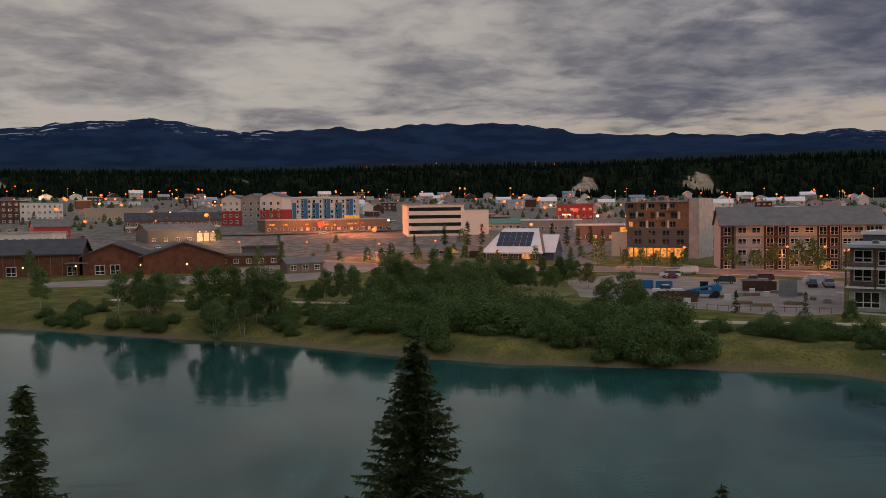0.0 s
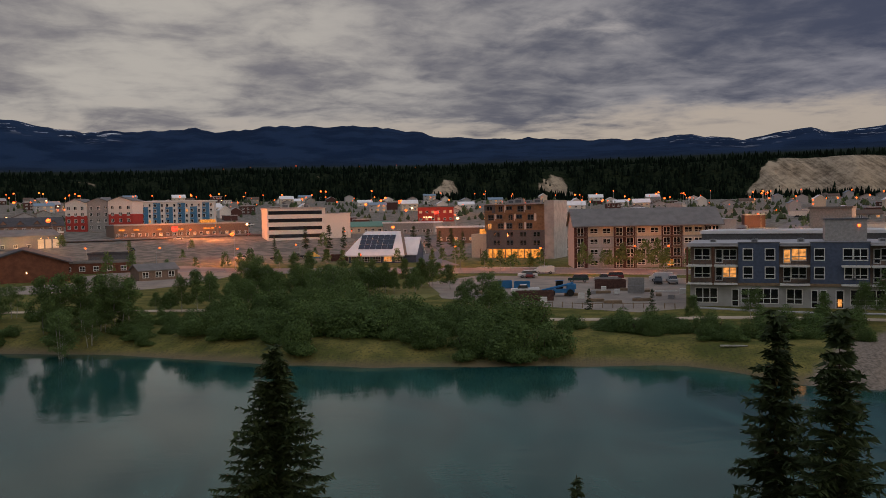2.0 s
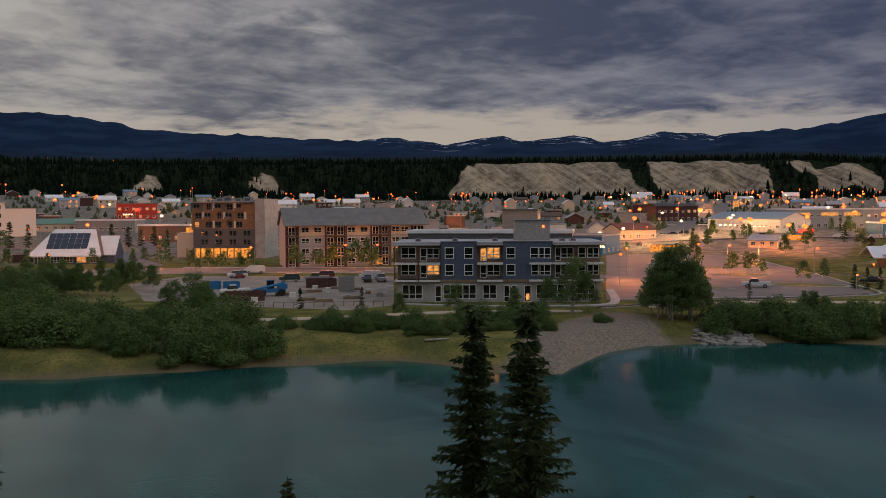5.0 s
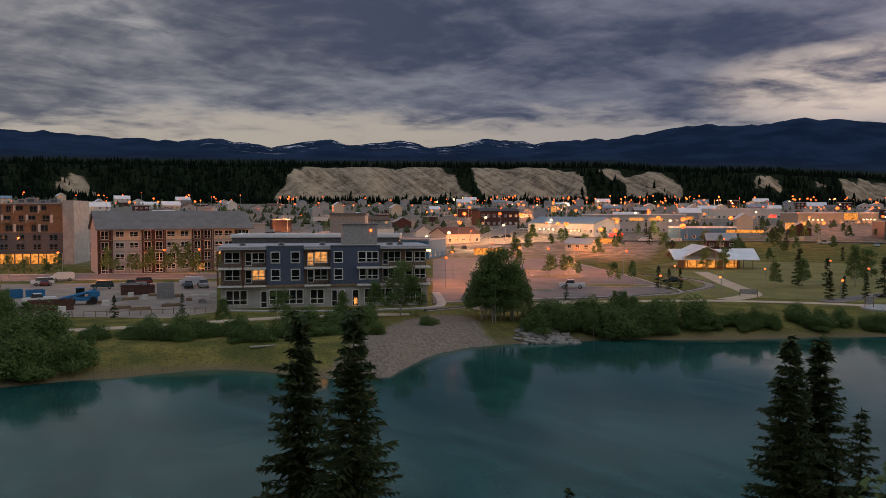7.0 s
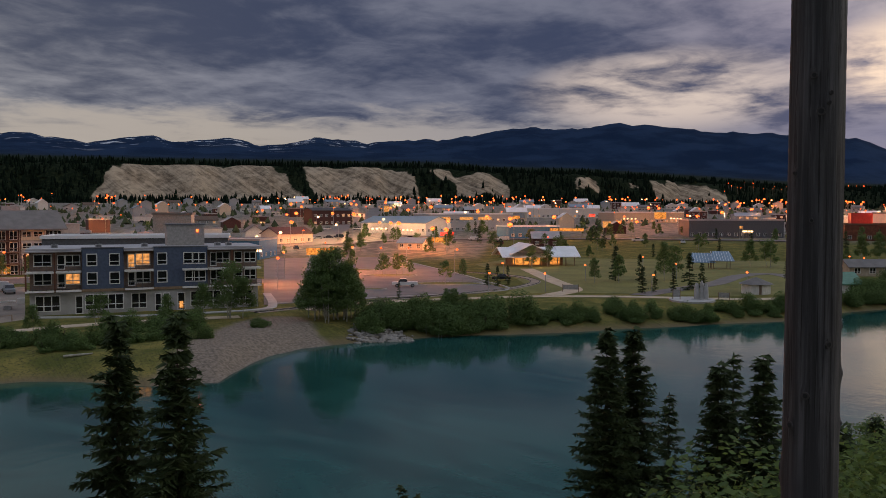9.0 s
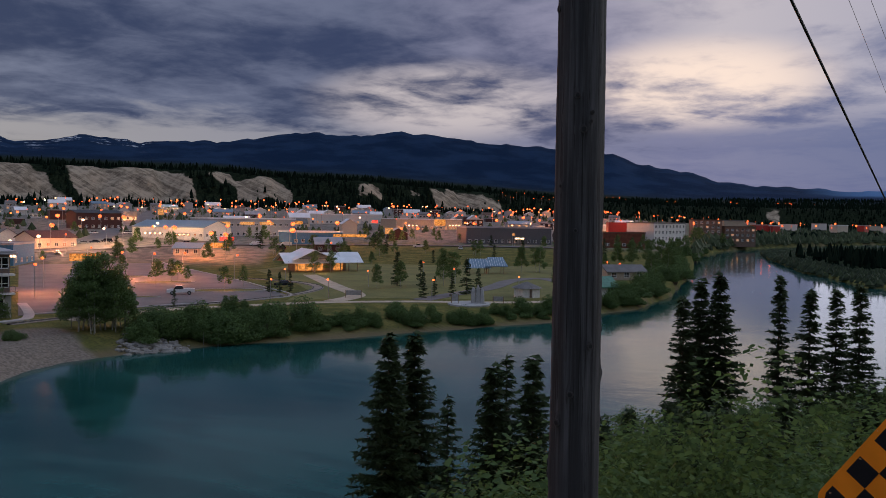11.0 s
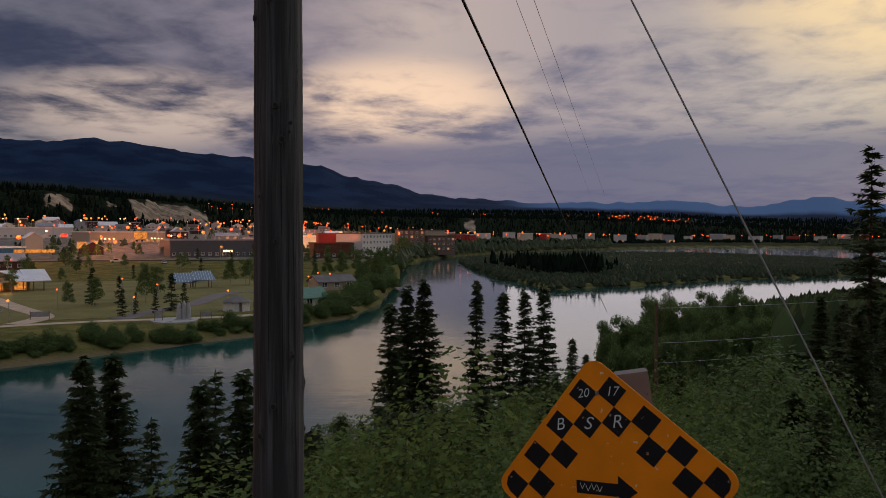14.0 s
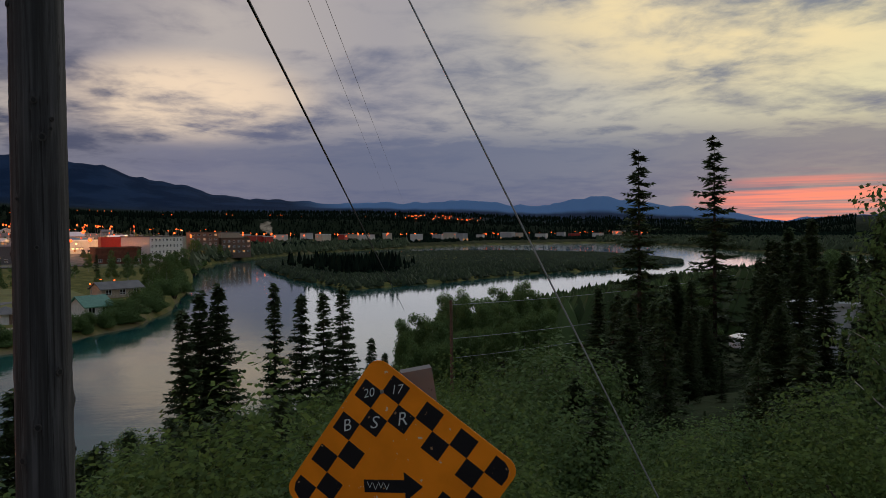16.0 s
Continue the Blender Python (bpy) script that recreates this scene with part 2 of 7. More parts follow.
# ---- geometry helpers ----
class Geo:
    """Collects vertices and faces of one mesh."""

    def __init__(self):
        self.v, self.f, self.m = [], [], []

    def face(self, pts, mat=0):
        k = len(self.v)
        self.v.extend(tuple(p) for p in pts)
        self.f.append(tuple(range(k, k + len(pts))))
        self.m.append(mat)

    def box(self, x0, x1, y0, y1, z0, z1, mat=0):
        k = len(self.v)
        self.v.extend((x, y, z) for z in (z0, z1) for x, y in ((x0, y0), (x1, y0), (x1, y1), (x0, y1)))
        for q in ((3, 2, 1, 0), (4, 5, 6, 7), (0, 1, 5, 4), (1, 2, 6, 5), (2, 3, 7, 6), (3, 0, 4, 7)):
            self.f.append(tuple(k + i for i in q))
            self.m.append(mat)
        return self

    def tube(self, a, b, ra, rb, n=8, mat=0):
        a, b = Vector(a), Vector(b)
        d = (b - a).normalized()
        u = d.orthogonal().normalized()
        s = d.cross(u)
        k = len(self.v)
        for p, r in ((a, ra), (b, rb)):
            for i in range(n):
                c = 2 * math.pi * i / n
                self.v.append(tuple(p + r * (math.cos(c) * u + math.sin(c) * s)))
        for i in range(n):
            j = (i + 1) % n
            self.f.append((k + i, k + j, k + n + j, k + n + i))
            self.m.append(mat)
        self.f.append(tuple(k + n + i for i in range(n)))
        self.f.append(tuple(k + i for i in reversed(range(n))))
        self.m += [mat, mat]
        return self

    def gable(self, x0, x1, y0, y1, z0, z1, over=0.4, thick=0.25, along="x", mat=0, end=None):
        """A pitched roof of two thick slabs, with its ridge along x or y; end: material of the gable triangles."""
        def q(a, b, z):
            return (a, b, z) if along == "x" else (b, a, z)
        a0, a1, b0, b1 = (x0, x1, y0, y1) if along == "x" else (y0, y1, x0, x1)
        bm_ = (b0 + b1) / 2
        drop = over * (z1 - z0) / (bm_ - b0)
        for s, e in ((b0, b0 - over), (b1, b1 + over)):
            lo, hi = z0 - drop, z1
            pts = [q(a0 - over, e, lo), q(a1 + over, e, lo), q(a1 + over, bm_, hi), q(a0 - over, bm_, hi)]
            top = [(p[0], p[1], p[2] + thick) for p in pts]
            k = len(self.v)
            self.v.extend(pts + top)
            for f in ((0, 1, 2, 3), (4, 5, 6, 7), (0, 1, 5, 4), (1, 2, 6, 5), (2, 3, 7, 6), (3, 0, 4, 7)):
                self.f.append(tuple(k + i for i in f))
                self.m.append(mat)
        if end is not None:
            for a in (a0, a1):
                self.face([q(a, b0, z0), q(a, b1, z0), q(a, bm_, z1)], end)
        return self

    def mesh(self, name, mats):
        me = bpy.data.meshes.new(name)
        me.from_pydata(self.v, [], self.f)
        for m in mats:
            me.materials.append(M[m] if isinstance(m, str) else m)
        if len(mats) > 1:
            me.polygons.foreach_set("material_index", self.m)
        me.update()
        return me


def part(name, geo, mats, parent=None, label="", m=None):
    mats = mats if isinstance(mats, (list, tuple)) else [mats]
    ob = new(name, geo if isinstance(geo, bpy.types.Mesh) else geo.mesh(name, mats))
    if parent is not None:
        ob.parent = parent
    if m is not None:
        ob.matrix_basis = m
    if label:
        ob["label"] = label
    return ob


def thing(name, label, category, m, group="", kind=""):
    e = new(name)
    e.matrix_basis = m
    return tagged(e, label, category, group, kind)


def site(L, R):
    """The pose of a building whose front base runs from L to R (bearing, distance); x along the front, y away from the river. Also its width."""
    a, b = at(*L), at(*R)
    d = b - a
    return Matrix.Translation((a.x, a.y, ground(*L))) @ Matrix.Rotation(math.atan2(d.y, d.x), 4, "Z"), d.length


# ---- terrain: one sheet, in rings round the first eye ----
NEAR = ((-180, 30), (-135, 420), (-125, 420), (-120, 340), (-112, 235), (-105, 165), (-98, 118), (-93, 98), (-88, 86), (-83, 78), (-78, 70), (-72, 60), (-65, 53), (-55, 47), (-40, 43), (0, 44), (30, 50), (60, 70), (180, 30))
FAR = ((-180, 20), (-137, 415), (-128, 640), (-122, 700), (-118, 950), (-113, 1230), (-105, 1170), (-100, 1000), (-96, 880), (-92, 760), (-88.7, 650), (-86, 545), (-84.9, 466), (-84.4, 296), (-83.3, 216), (-81, 179), (-75.5, 152), (-69.6, 140), (-63.5, 131), (-57, 124), (-51, 120), (-47, 118), (-43, 113), (-40, 104), (-37.6, 93), (-33, 93), (-26, 100), (-17, 99), (-10, 98), (-4.5, 99), (1, 103), (7.2, 112), (14.8, 124), (22.5, 139), (28, 156), (40, 200), (70, 260), (100, 60), (180, 20))
ISLE_IN = ((-118, 470), (-112.5, 386), (-106, 338), (-101, 292), (-95, 264), (-91.3, 333), (-89.4, 431), (-88.6, 540))
ISLE_OUT = ((-118, 475), (-113, 650), (-107, 745), (-101, 770), (-95, 690), (-91, 630), (-88.6, 545))
RISE = ((-135, 3), (-98, 3), (-90, 6), (-85, 13), (-80, 19), (-60, 25), (-26, 26), (-8, 32), (28, 38))
BLUFF_FOOT = ((-180, 2300), (-125, 2300), (-100, 2300), (-88, 2000), (-80, 1600), (-72, 1250), (-62, 1050), (30, 1000), (180, 1000))
PLATEAU = ((-180, 0.5), (-128, 0.7), (-124, 0.25), (-110, 0.7), (-96, 1.35), (-83, 1.55), (-75, 1.95), (-69.4, 2.4), (-62, 2.95), (-56, 3.1), (-53, 3.4), (-42, 3.5), (-28, 3.5), (-17.7, 3.45), (-8.5, 3.3), (3, 3.3), (11, 3.05), (28, 2.95), (60, 3), (180, 2))
RIDGE = ((-180, 1), (-129, 0.75), (-123.3, 0.5), (-120.5, 1.2), (-117.3, 1.55), (-114, 1.9), (-111.8, 2.3), (-108, 1.6), (-104, 2.15), (-98, 1.95), (-94.5, 1.9), (-90.4, 2.2), (-85.8, 2.65), (-84, 3.25), (-80.9, 3.75), (-79, 4.4), (-75.2, 4.8), (-70.2, 5.2), (-64.6, 5.8), (-62, 5.37), (-58.4, 5.67), (-52.6, 4.77), (-47.5, 4.5), (-44.2, 4.8), (-40.7, 4.2), (-38.2, 4.77), (-35, 4.35), (-33, 4.72), (-29.5, 4.15), (-25.4, 4.78), (-23.5, 4.45), (-16, 4.72), (-9.5, 5.05), (-7.8, 5.56), (-3.8, 5.87), (2.3, 5.8), (5.4, 5.48), (6.9, 5.71), (13.7, 5.34), (19, 6.16), (23, 5.9), (28, 5.24), (60, 5), (180, 2))


def curve(table, az):
    t = np.array(table)
    return np.interp(az, t[:, 0], t[:, 1])


def sstep(x, a, b):
    s = np.clip((x - a) / (b - a), 0, 1)
    return s * s * (3 - 2 * s)


def waves(x, y, seed, size, octaves=4):
    """Smooth, repeatable roughness from sums of crossed sines; about -1 to 1."""
    rng = np.random.RandomState(seed)
    out, amp = 0.0, 1.0
    for o in range(octaves):
        for _ in range(3):
            c = rng.uniform(0, 2 * np.pi)
            out = out + amp / 3 * np.sin((x * np.cos(c) + y * np.sin(c)) * 2 * np.pi / size + rng.uniform(0, 7))
        size, amp = size * 0.47, amp * 0.55
    return out


def height(az, r):
    """The lie of the land at a bearing and distance."""
    az, r = np.asarray(az, float), np.asarray(r, float)
    x, y = -r * np.sin(az * D2R), r * np.cos(az * D2R)
    rn, rf, foot = curve(NEAR, az), curve(FAR, az), curve(BLUFF_FOOT, az)
    wob = waves(x, y, 3, 26, 3)
    rn, rf = rn + 1.2 * wob, rf + 0.9 * wob
    s = np.clip((r - 2.2) / np.maximum(rn - 2.2, 1), 0, 1)
    near = 15.0 - 17.6 * s ** 0.62 + 0.25 * waves(x, y, 5, 9, 3) * sstep(r, 3, 9)
    town = curve(RISE, az) * np.clip((r - 300) / 700, 0, 1)
    bank = sstep(r, rf - 2, rf + 13)
    land = -2.6 + bank * 2.6 + town * sstep(r, rf, rf + 60)
    land = np.where(r > rf + 60, town, land)
    low = np.where(r < (rn + rf) / 2, np.where(r < rn, near, -2.6 - 3 * sstep(r, rn, rn + 8)), np.where(r < rf - 2, -2.6 - 3 * sstep(rf - r, 2, 14), land))
    dry = sstep(rn, rf - 12, rf)
    low = low * (1 - dry) + 15.0 * dry
    # the island
    i0, i1 = curve(ISLE_IN, az), curve(ISLE_OUT, az)
    isle = sstep(r, i0 - 2, i0 + 14) * sstep(i1 - r, -2, 14) * ((az > -118) & (az < -88.6))
    low = np.where(isle > 0, low * (1 - isle) + (-0.6 + 0.3 * wob) * isle, low)
    # bluffs, plateau and mountains
    top = EYE + (foot + 150) * np.tan((curve(PLATEAU, az) - 0.45) * D2R)
    plat = EYE + np.maximum(r, foot + 150) * np.tan(curve(PLATEAU, az) * D2R)
    gully = 11 * waves(az * 18, az * 3, 9, 70, 4) + 7 * waves(x, y, 11, 45, 4)
    up_ = sstep(r + gully, foot + 20, foot + 150)
    hi = top + (plat - top) * sstep(r, foot + 150, 2900)
    out = low + up_ * (hi - low)
    crest = EYE + 4300 * np.tan(curve(RIDGE, az) * D2R) + 9 * waves(az * 60, az, 13, 150, 5)
    out = np.where(r > 2900, out + (crest - out) * sstep(r, 2900, 4300), out)
    out = np.where(r > 4300, crest - (r - 4300) * 0.25, out)
    return out


def ground(az, r):
    return float(height(np.array([az]), np.array([r]))[0])


# bare clay faces: bearings, then how far behind the foot of the bluff they begin and end
CLAY = ((-43.2, -28.6, 22, 152), (-51.4, -43.4, 22, 150), (-53.9, -51.6, 100, 150), (-57.8, -53.2, 50, 128), (-63.8, -61.6, 70, 128), (-66.4, -65.2, 90, 120), (-71.9, -66.9, 30, 140), (-18.6, -16.2, 54, 118), (-11.2, -8.4, 30, 104), (27, 30, 70, 125), (-90.2, -88.8, 60, 130), (-1.6, -0.8, 108, 130), (4.9, 5.9, 108, 126), (12.5, 14.5, 100, 124))


def clay_sides(lo, hi, d0, d, back):
    """Bearings of a clay face's slanting sides, as far behind the foot as given."""
    u = np.clip((back - d0) / (d - d0), 0, 1)
    if hi - lo < 3.5 and lo > -60:
        mid = lo + 0.42 * (hi - lo)
        return lo - 0.3 + (mid - lo) * u, hi + 0.3 - (hi - mid) * u
    k = min(1, (hi - lo) / 6)
    return lo - 0.5 * k + 2.3 * k * u, hi + 0.5 * k - (0.8 + 3.2 * u if hi > -30 and lo < -40 else 1.3 * k * (1 - u))


def terrain():
    azs = np.concatenate([np.arange(-180, -138, 3.0), np.arange(-138, 36, 0.4), np.arange(36, 180, 3.0)])
    rs = [1.0]
    while rs[-1] < 4700:
        r = rs[-1]
        rs.append(r + (0.7 if r < 30 else 1.6 if r < 190 else 8 if r < 320 else 14 if r < 960 else 9 if r < 1250 else 45))
    rs = np.array(rs)
    A, R_ = np.meshgrid(azs, rs)
    Z = height(A, R_)
    X, Y = -R_ * np.sin(A * D2R), R_ * np.cos(A * D2R)
    n, k = len(rs), len(azs)
    verts = np.stack([X, Y, Z], -1).reshape(-1, 3)
    idx = np.arange(n * k).reshape(n, k)
    a, b = idx[:-1, :], idx[1:, :]
    nxt = np.roll(np.arange(k), -1)
    quads = np.stack([a, b, b[:, nxt], a[:, nxt]], -1).reshape(-1, 4)
    me = bpy.data.meshes.new("ground")
    me.from_pydata([(0, 0, 15.0)] + verts.tolist(), [], (quads + 1).tolist() + [(0, 1 + i, 1 + (i + 1) % k) for i in range(k)])
    foot = curve(BLUFF_FOOT, A)
    # bare clay on the steep faces between these bearings
    bare = np.zeros_like(A)
    for lo, hi, d0, d in CLAY:
        jag = 0.5 * min(1, (hi - lo) / 6) * waves(R_ / 4, A * 30, 21, 60, 3)
        right, left = clay_sides(lo, hi, d0, d, R_ - foot)
        m_ = sstep(A + jag, right - 0.2, right + 0.6) * sstep(left + jag - A, -0.2, 0.6)
        m_ = m_ * sstep(R_, foot + d0, foot + d0 + 14) * sstep(foot + d + 8 * waves(A * 40, A, 22, 90, 4) - R_, 0, 16)
        bare = np.maximum(bare, m_)
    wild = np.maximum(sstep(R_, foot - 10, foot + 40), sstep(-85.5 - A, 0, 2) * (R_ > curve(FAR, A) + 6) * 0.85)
    hillnear = (R_ < curve(NEAR, A)) * 1.0
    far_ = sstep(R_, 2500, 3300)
    rf = curve(FAR, A)
    park_ = sstep(-55 - A, 0, 2) * 115
    town_ = sstep(R_, 265 + park_, 330 + park_) * (1 - wild) * (A > -84) * 0.8
    wetbank = sstep(R_, rf - 3, rf + 1) * sstep(rf + 5 - R_, 0, 3)
    edge = 134 - 3.4 * np.maximum(0, A + 40.5) ** 1.25 - 5.0 * np.maximum(0, -42.4 - A) ** 1.25 + 2.0 * waves(X, Y, 51, 14, 3)
    sand = sstep(edge - R_, -1.0, 2.5) * sstep(R_, rf - 8, rf - 4) * sstep(A, -47.2, -46.0) * sstep(-32.5 - A, 0, 1.5)
    crest_ = EYE + 4300 * np.tan(curve(RIDGE, A) * D2R)
    snow = far_ * sstep(Z - crest_, -110, -25) * (((A > 11.5) & (A < 29)) | ((A > -48) & (A < -24)))
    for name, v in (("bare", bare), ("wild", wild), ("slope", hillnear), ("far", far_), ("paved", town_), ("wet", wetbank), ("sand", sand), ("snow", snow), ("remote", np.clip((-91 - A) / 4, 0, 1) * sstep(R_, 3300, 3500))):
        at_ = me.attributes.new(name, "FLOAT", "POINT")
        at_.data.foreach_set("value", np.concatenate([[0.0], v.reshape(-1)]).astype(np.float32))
    me.polygons.foreach_set("use_smooth", [True] * len(me.polygons))
    m = bpy.data.materials.new("land")
    m.use_nodes = True
    k_ = Nodes(m.node_tree)
    pos = k_.n("ShaderNodeNewGeometry").outputs["Position"]
    big_, mid, fin = k_.noise(pos, 0.03, 4), k_.noise(pos, 0.25, 5), k_.noise(pos, 2.5, 6)

    def attr(s):
        return k_.n("ShaderNodeAttribute", attribute_name=s).outputs["Fac"]
    grass = k_.mix(k_.step(mid, 0.35, 0.7), (0.090, 0.098, 0.028), (0.200, 0.170, 0.052))
    grass = k_.mix(k_.step(fin, 0.45, 0.75), grass, (0.06, 0.062, 0.03))
    col_ = k_.mix(attr("paved"), grass, k_.mix(k_.step(mid, 0.4, 0.6), (0.15, 0.135, 0.13), (0.26, 0.23, 0.21)))
    col_ = k_.mix(k_.math("MULTIPLY", attr("wet"), 0.8), col_, (0.15, 0.115, 0.075))
    col_ = k_.mix(attr("sand"), col_, k_.mix(k_.step(fin, 0.35, 0.65), (0.145, 0.120, 0.095), (0.25, 0.205, 0.165)))
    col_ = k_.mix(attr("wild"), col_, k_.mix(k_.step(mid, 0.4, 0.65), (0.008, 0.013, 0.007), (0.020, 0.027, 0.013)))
    col_ = k_.mix(attr("slope"), col_, k_.mix(k_.step(mid, 0.4, 0.65), (0.030, 0.040, 0.018), (0.065, 0.075, 0.035)))
    # blue haze of distance put into the mountains' colour, paler on the remotest ridge
    far_haze_col = k_.mix(k_.step(k_.noise(pos, 0.006, 6), 0.4, 0.62), (0.008, 0.020, 0.050), (0.016, 0.034, 0.076))
    far_haze_col = k_.mix(attr("remote"), far_haze_col, (0.095, 0.180, 0.340))
    col_ = k_.mix(attr("far"), col_, far_haze_col)
    sp_ = k_.n("ShaderNodeSeparateXYZ", {0: pos})
    along = k_.math("ADD", k_.math("MULTIPLY", sp_.outputs[0], 0.8), k_.math("MULTIPLY", sp_.outputs[1], -0.6))
    slant = k_.n("ShaderNodeCombineXYZ", {0: k_.math("ADD", along, k_.math("MULTIPLY", sp_.outputs[2], 1.3)), 1: k_.math("MULTIPLY", sp_.outputs[2], 0.16), 2: 0.0}).outputs[0]
    streak = k_.math("ADD", k_.math("MULTIPLY", k_.noise(slant, 0.07, 6, 0.7, 1.2), 0.5), k_.math("MULTIPLY", k_.noise(pos, 0.09, 7, 0.7), 0.5))
    clay = k_.mix(k_.step(streak, 0.36, 0.62), (0.105, 0.082, 0.058), (0.42, 0.34, 0.24))
    col_ = k_.mix(k_.step(k_.math("ADD", attr("bare"), k_.math("MULTIPLY", k_.math("SUBTRACT", k_.noise(pos, 0.06, 5), 0.5), 0.9)), 0.35, 0.6), col_, clay)
    col_ = k_.mix(k_.math("MULTIPLY", attr("snow"), k_.step(k_.noise(k_.vmath("MULTIPLY", pos, (1, 1, 3.5)).outputs[0], 0.011, 6, 0.6, 0.6), 0.59, 0.64)), col_, (0.7, 0.72, 0.78))
    bp = k_.n("ShaderNodeBump", {"Strength": 0.6, "Distance": 0.4, "Height": mid})
    bp2 = k_.n("ShaderNodeBump", {"Strength": 0.5, "Distance": 4.0, "Height": streak, "Normal": bp.outputs[0]})
    sh = k_.n("ShaderNodeBsdfPrincipled", {"Base Color": col_, "Roughness": 0.95, "Specular IOR Level": 0.02, "Normal": bp2.outputs[0]})
    k_.n("ShaderNodeOutputMaterial", {"Surface": sh.outputs[0]})
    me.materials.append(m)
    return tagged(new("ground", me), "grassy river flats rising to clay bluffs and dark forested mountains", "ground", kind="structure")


terrain()

# ---- the river ----
wm = bpy.data.materials.new("river_water")
wm.use_nodes = True
k = Nodes(wm.node_tree)
pos = k.n("ShaderNodeNewGeometry").outputs["Position"]
rip = k.noise(pos, 0.9, 4, 0.6, 0.4)
swirl = k.noise(k.vmath("MULTIPLY", pos, (1.0, 0.35, 1.0)).outputs[0], 0.10, 5, 0.6, 1.2)
ruffle = k.step(k.noise(k.vmath("MULTIPLY", pos, (0.5, 1.3, 1.0)).outputs[0], 0.11, 5, 0.62, 0.8), 0.46, 0.62)
chop = k.noise(k.vmath("MULTIPLY", pos, (0.7, 1.6, 1.0)).outputs[0], 1.6, 3, 0.6)
# ripples flattened with distance from the origin, to dim far sky reflections
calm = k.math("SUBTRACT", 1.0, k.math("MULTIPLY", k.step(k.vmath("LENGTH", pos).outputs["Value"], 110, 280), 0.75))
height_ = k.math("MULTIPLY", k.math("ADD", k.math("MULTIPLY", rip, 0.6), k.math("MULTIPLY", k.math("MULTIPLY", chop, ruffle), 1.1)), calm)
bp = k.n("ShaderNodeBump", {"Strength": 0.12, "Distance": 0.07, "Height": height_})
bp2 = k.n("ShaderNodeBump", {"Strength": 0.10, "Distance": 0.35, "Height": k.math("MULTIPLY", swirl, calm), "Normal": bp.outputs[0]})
colw = k.mix(k.step(swirl, 0.35, 0.7), (0.010, 0.050, 0.045), (0.022, 0.088, 0.078))
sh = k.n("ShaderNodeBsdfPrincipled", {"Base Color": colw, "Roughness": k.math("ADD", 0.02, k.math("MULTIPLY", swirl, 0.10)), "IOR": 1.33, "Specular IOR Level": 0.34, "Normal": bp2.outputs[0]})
k.n("ShaderNodeOutputMaterial", {"Surface": sh.outputs[0]})
g = Geo()
g.face([(-900, -900, -2.2), (1500, -900, -2.2), (1500, 500, -2.2), (-900, 500, -2.2)])
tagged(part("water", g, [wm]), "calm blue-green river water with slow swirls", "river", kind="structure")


# ---- buildings ----
def window_mesh(w, h, lit=None, bars=1, frame_mat="frame", sill=True):
    """A pane set in a frame with mullions; stands in the plane y = 0, out towards -y."""
    g = Geo()
    t = 0.14
    xs = [-w / 2 - t, -w / 2]
    for i in range(bars):
        c = -w / 2 + w * (i + 1) / (bars + 1)
        xs += [c - t / 2, c + t / 2]
    xs += [w / 2, w / 2 + t]
    zs = [-t, 0, h, h + t] if h < 1.2 else [-t, 0, h * 0.3, h * 0.3 + t * 0.8, h, h + t]
    seen = {}

    def vert(*p):
        key = tuple(round(c, 4) for c in p)
        if key not in seen:
            seen[key] = len(g.v)
            g.v.append(key)
        return seen[key]

    def quad(pts, mat):
        g.f.append(tuple(vert(*p) for p in pts))
        g.m.append(mat)
    pane = lambda i, j: 0 <= i < len(xs) - 1 and 0 <= j < len(zs) - 1 and i % 2 == 1 and j % 2 == 1
    inside = lambda i, j: 0 <= i < len(xs) - 1 and 0 <= j < len(zs) - 1
    depth = lambda i, j: 0.0 if not inside(i, j) else (-0.02 if pane(i, j) else -0.09)
    for i in range(len(xs) - 1):
        for j in range(len(zs) - 1):
            y = depth(i, j)
            quad([(xs[i], y, zs[j]), (xs[i + 1], y, zs[j]), (xs[i + 1], y, zs[j + 1]), (xs[i], y, zs[j + 1])], 1 if pane(i, j) else 0)
            for di, dj, e in ((-1, 0, ((xs[i], zs[j]), (xs[i], zs[j + 1]))), (1, 0, ((xs[i + 1], zs[j]), (xs[i + 1], zs[j + 1]))), (0, -1, ((xs[i], zs[j]), (xs[i + 1], zs[j]))), (0, 1, ((xs[i], zs[j + 1]), (xs[i + 1], zs[j + 1])))):
                o = depth(i + di, j + dj)
                if y < o:
                    (x0, z0), (x1, z1) = e
                    quad([(x0, y, z0), (x1, y, z1), (x1, o, z1), (x0, o, z0)], 0)
    return g.mesh("window", [frame_mat, lit or "glass"])


WINDOWS = {}


def window(parent, x, z, w, h, y=0.0, lit=None, bars=1, frame_mat="frame", turn=0.0):
    key = (round(w, 2), round(h, 2), lit, bars, frame_mat)
    if key not in WINDOWS:
        WINDOWS[key] = window_mesh(w, h, lit, bars, frame_mat)
    return part("window", WINDOWS[key], [], parent, "lit window" if lit else "", Matrix.Translation((x, y, z)) @ Matrix.Rotation(turn, 4, "Z"))


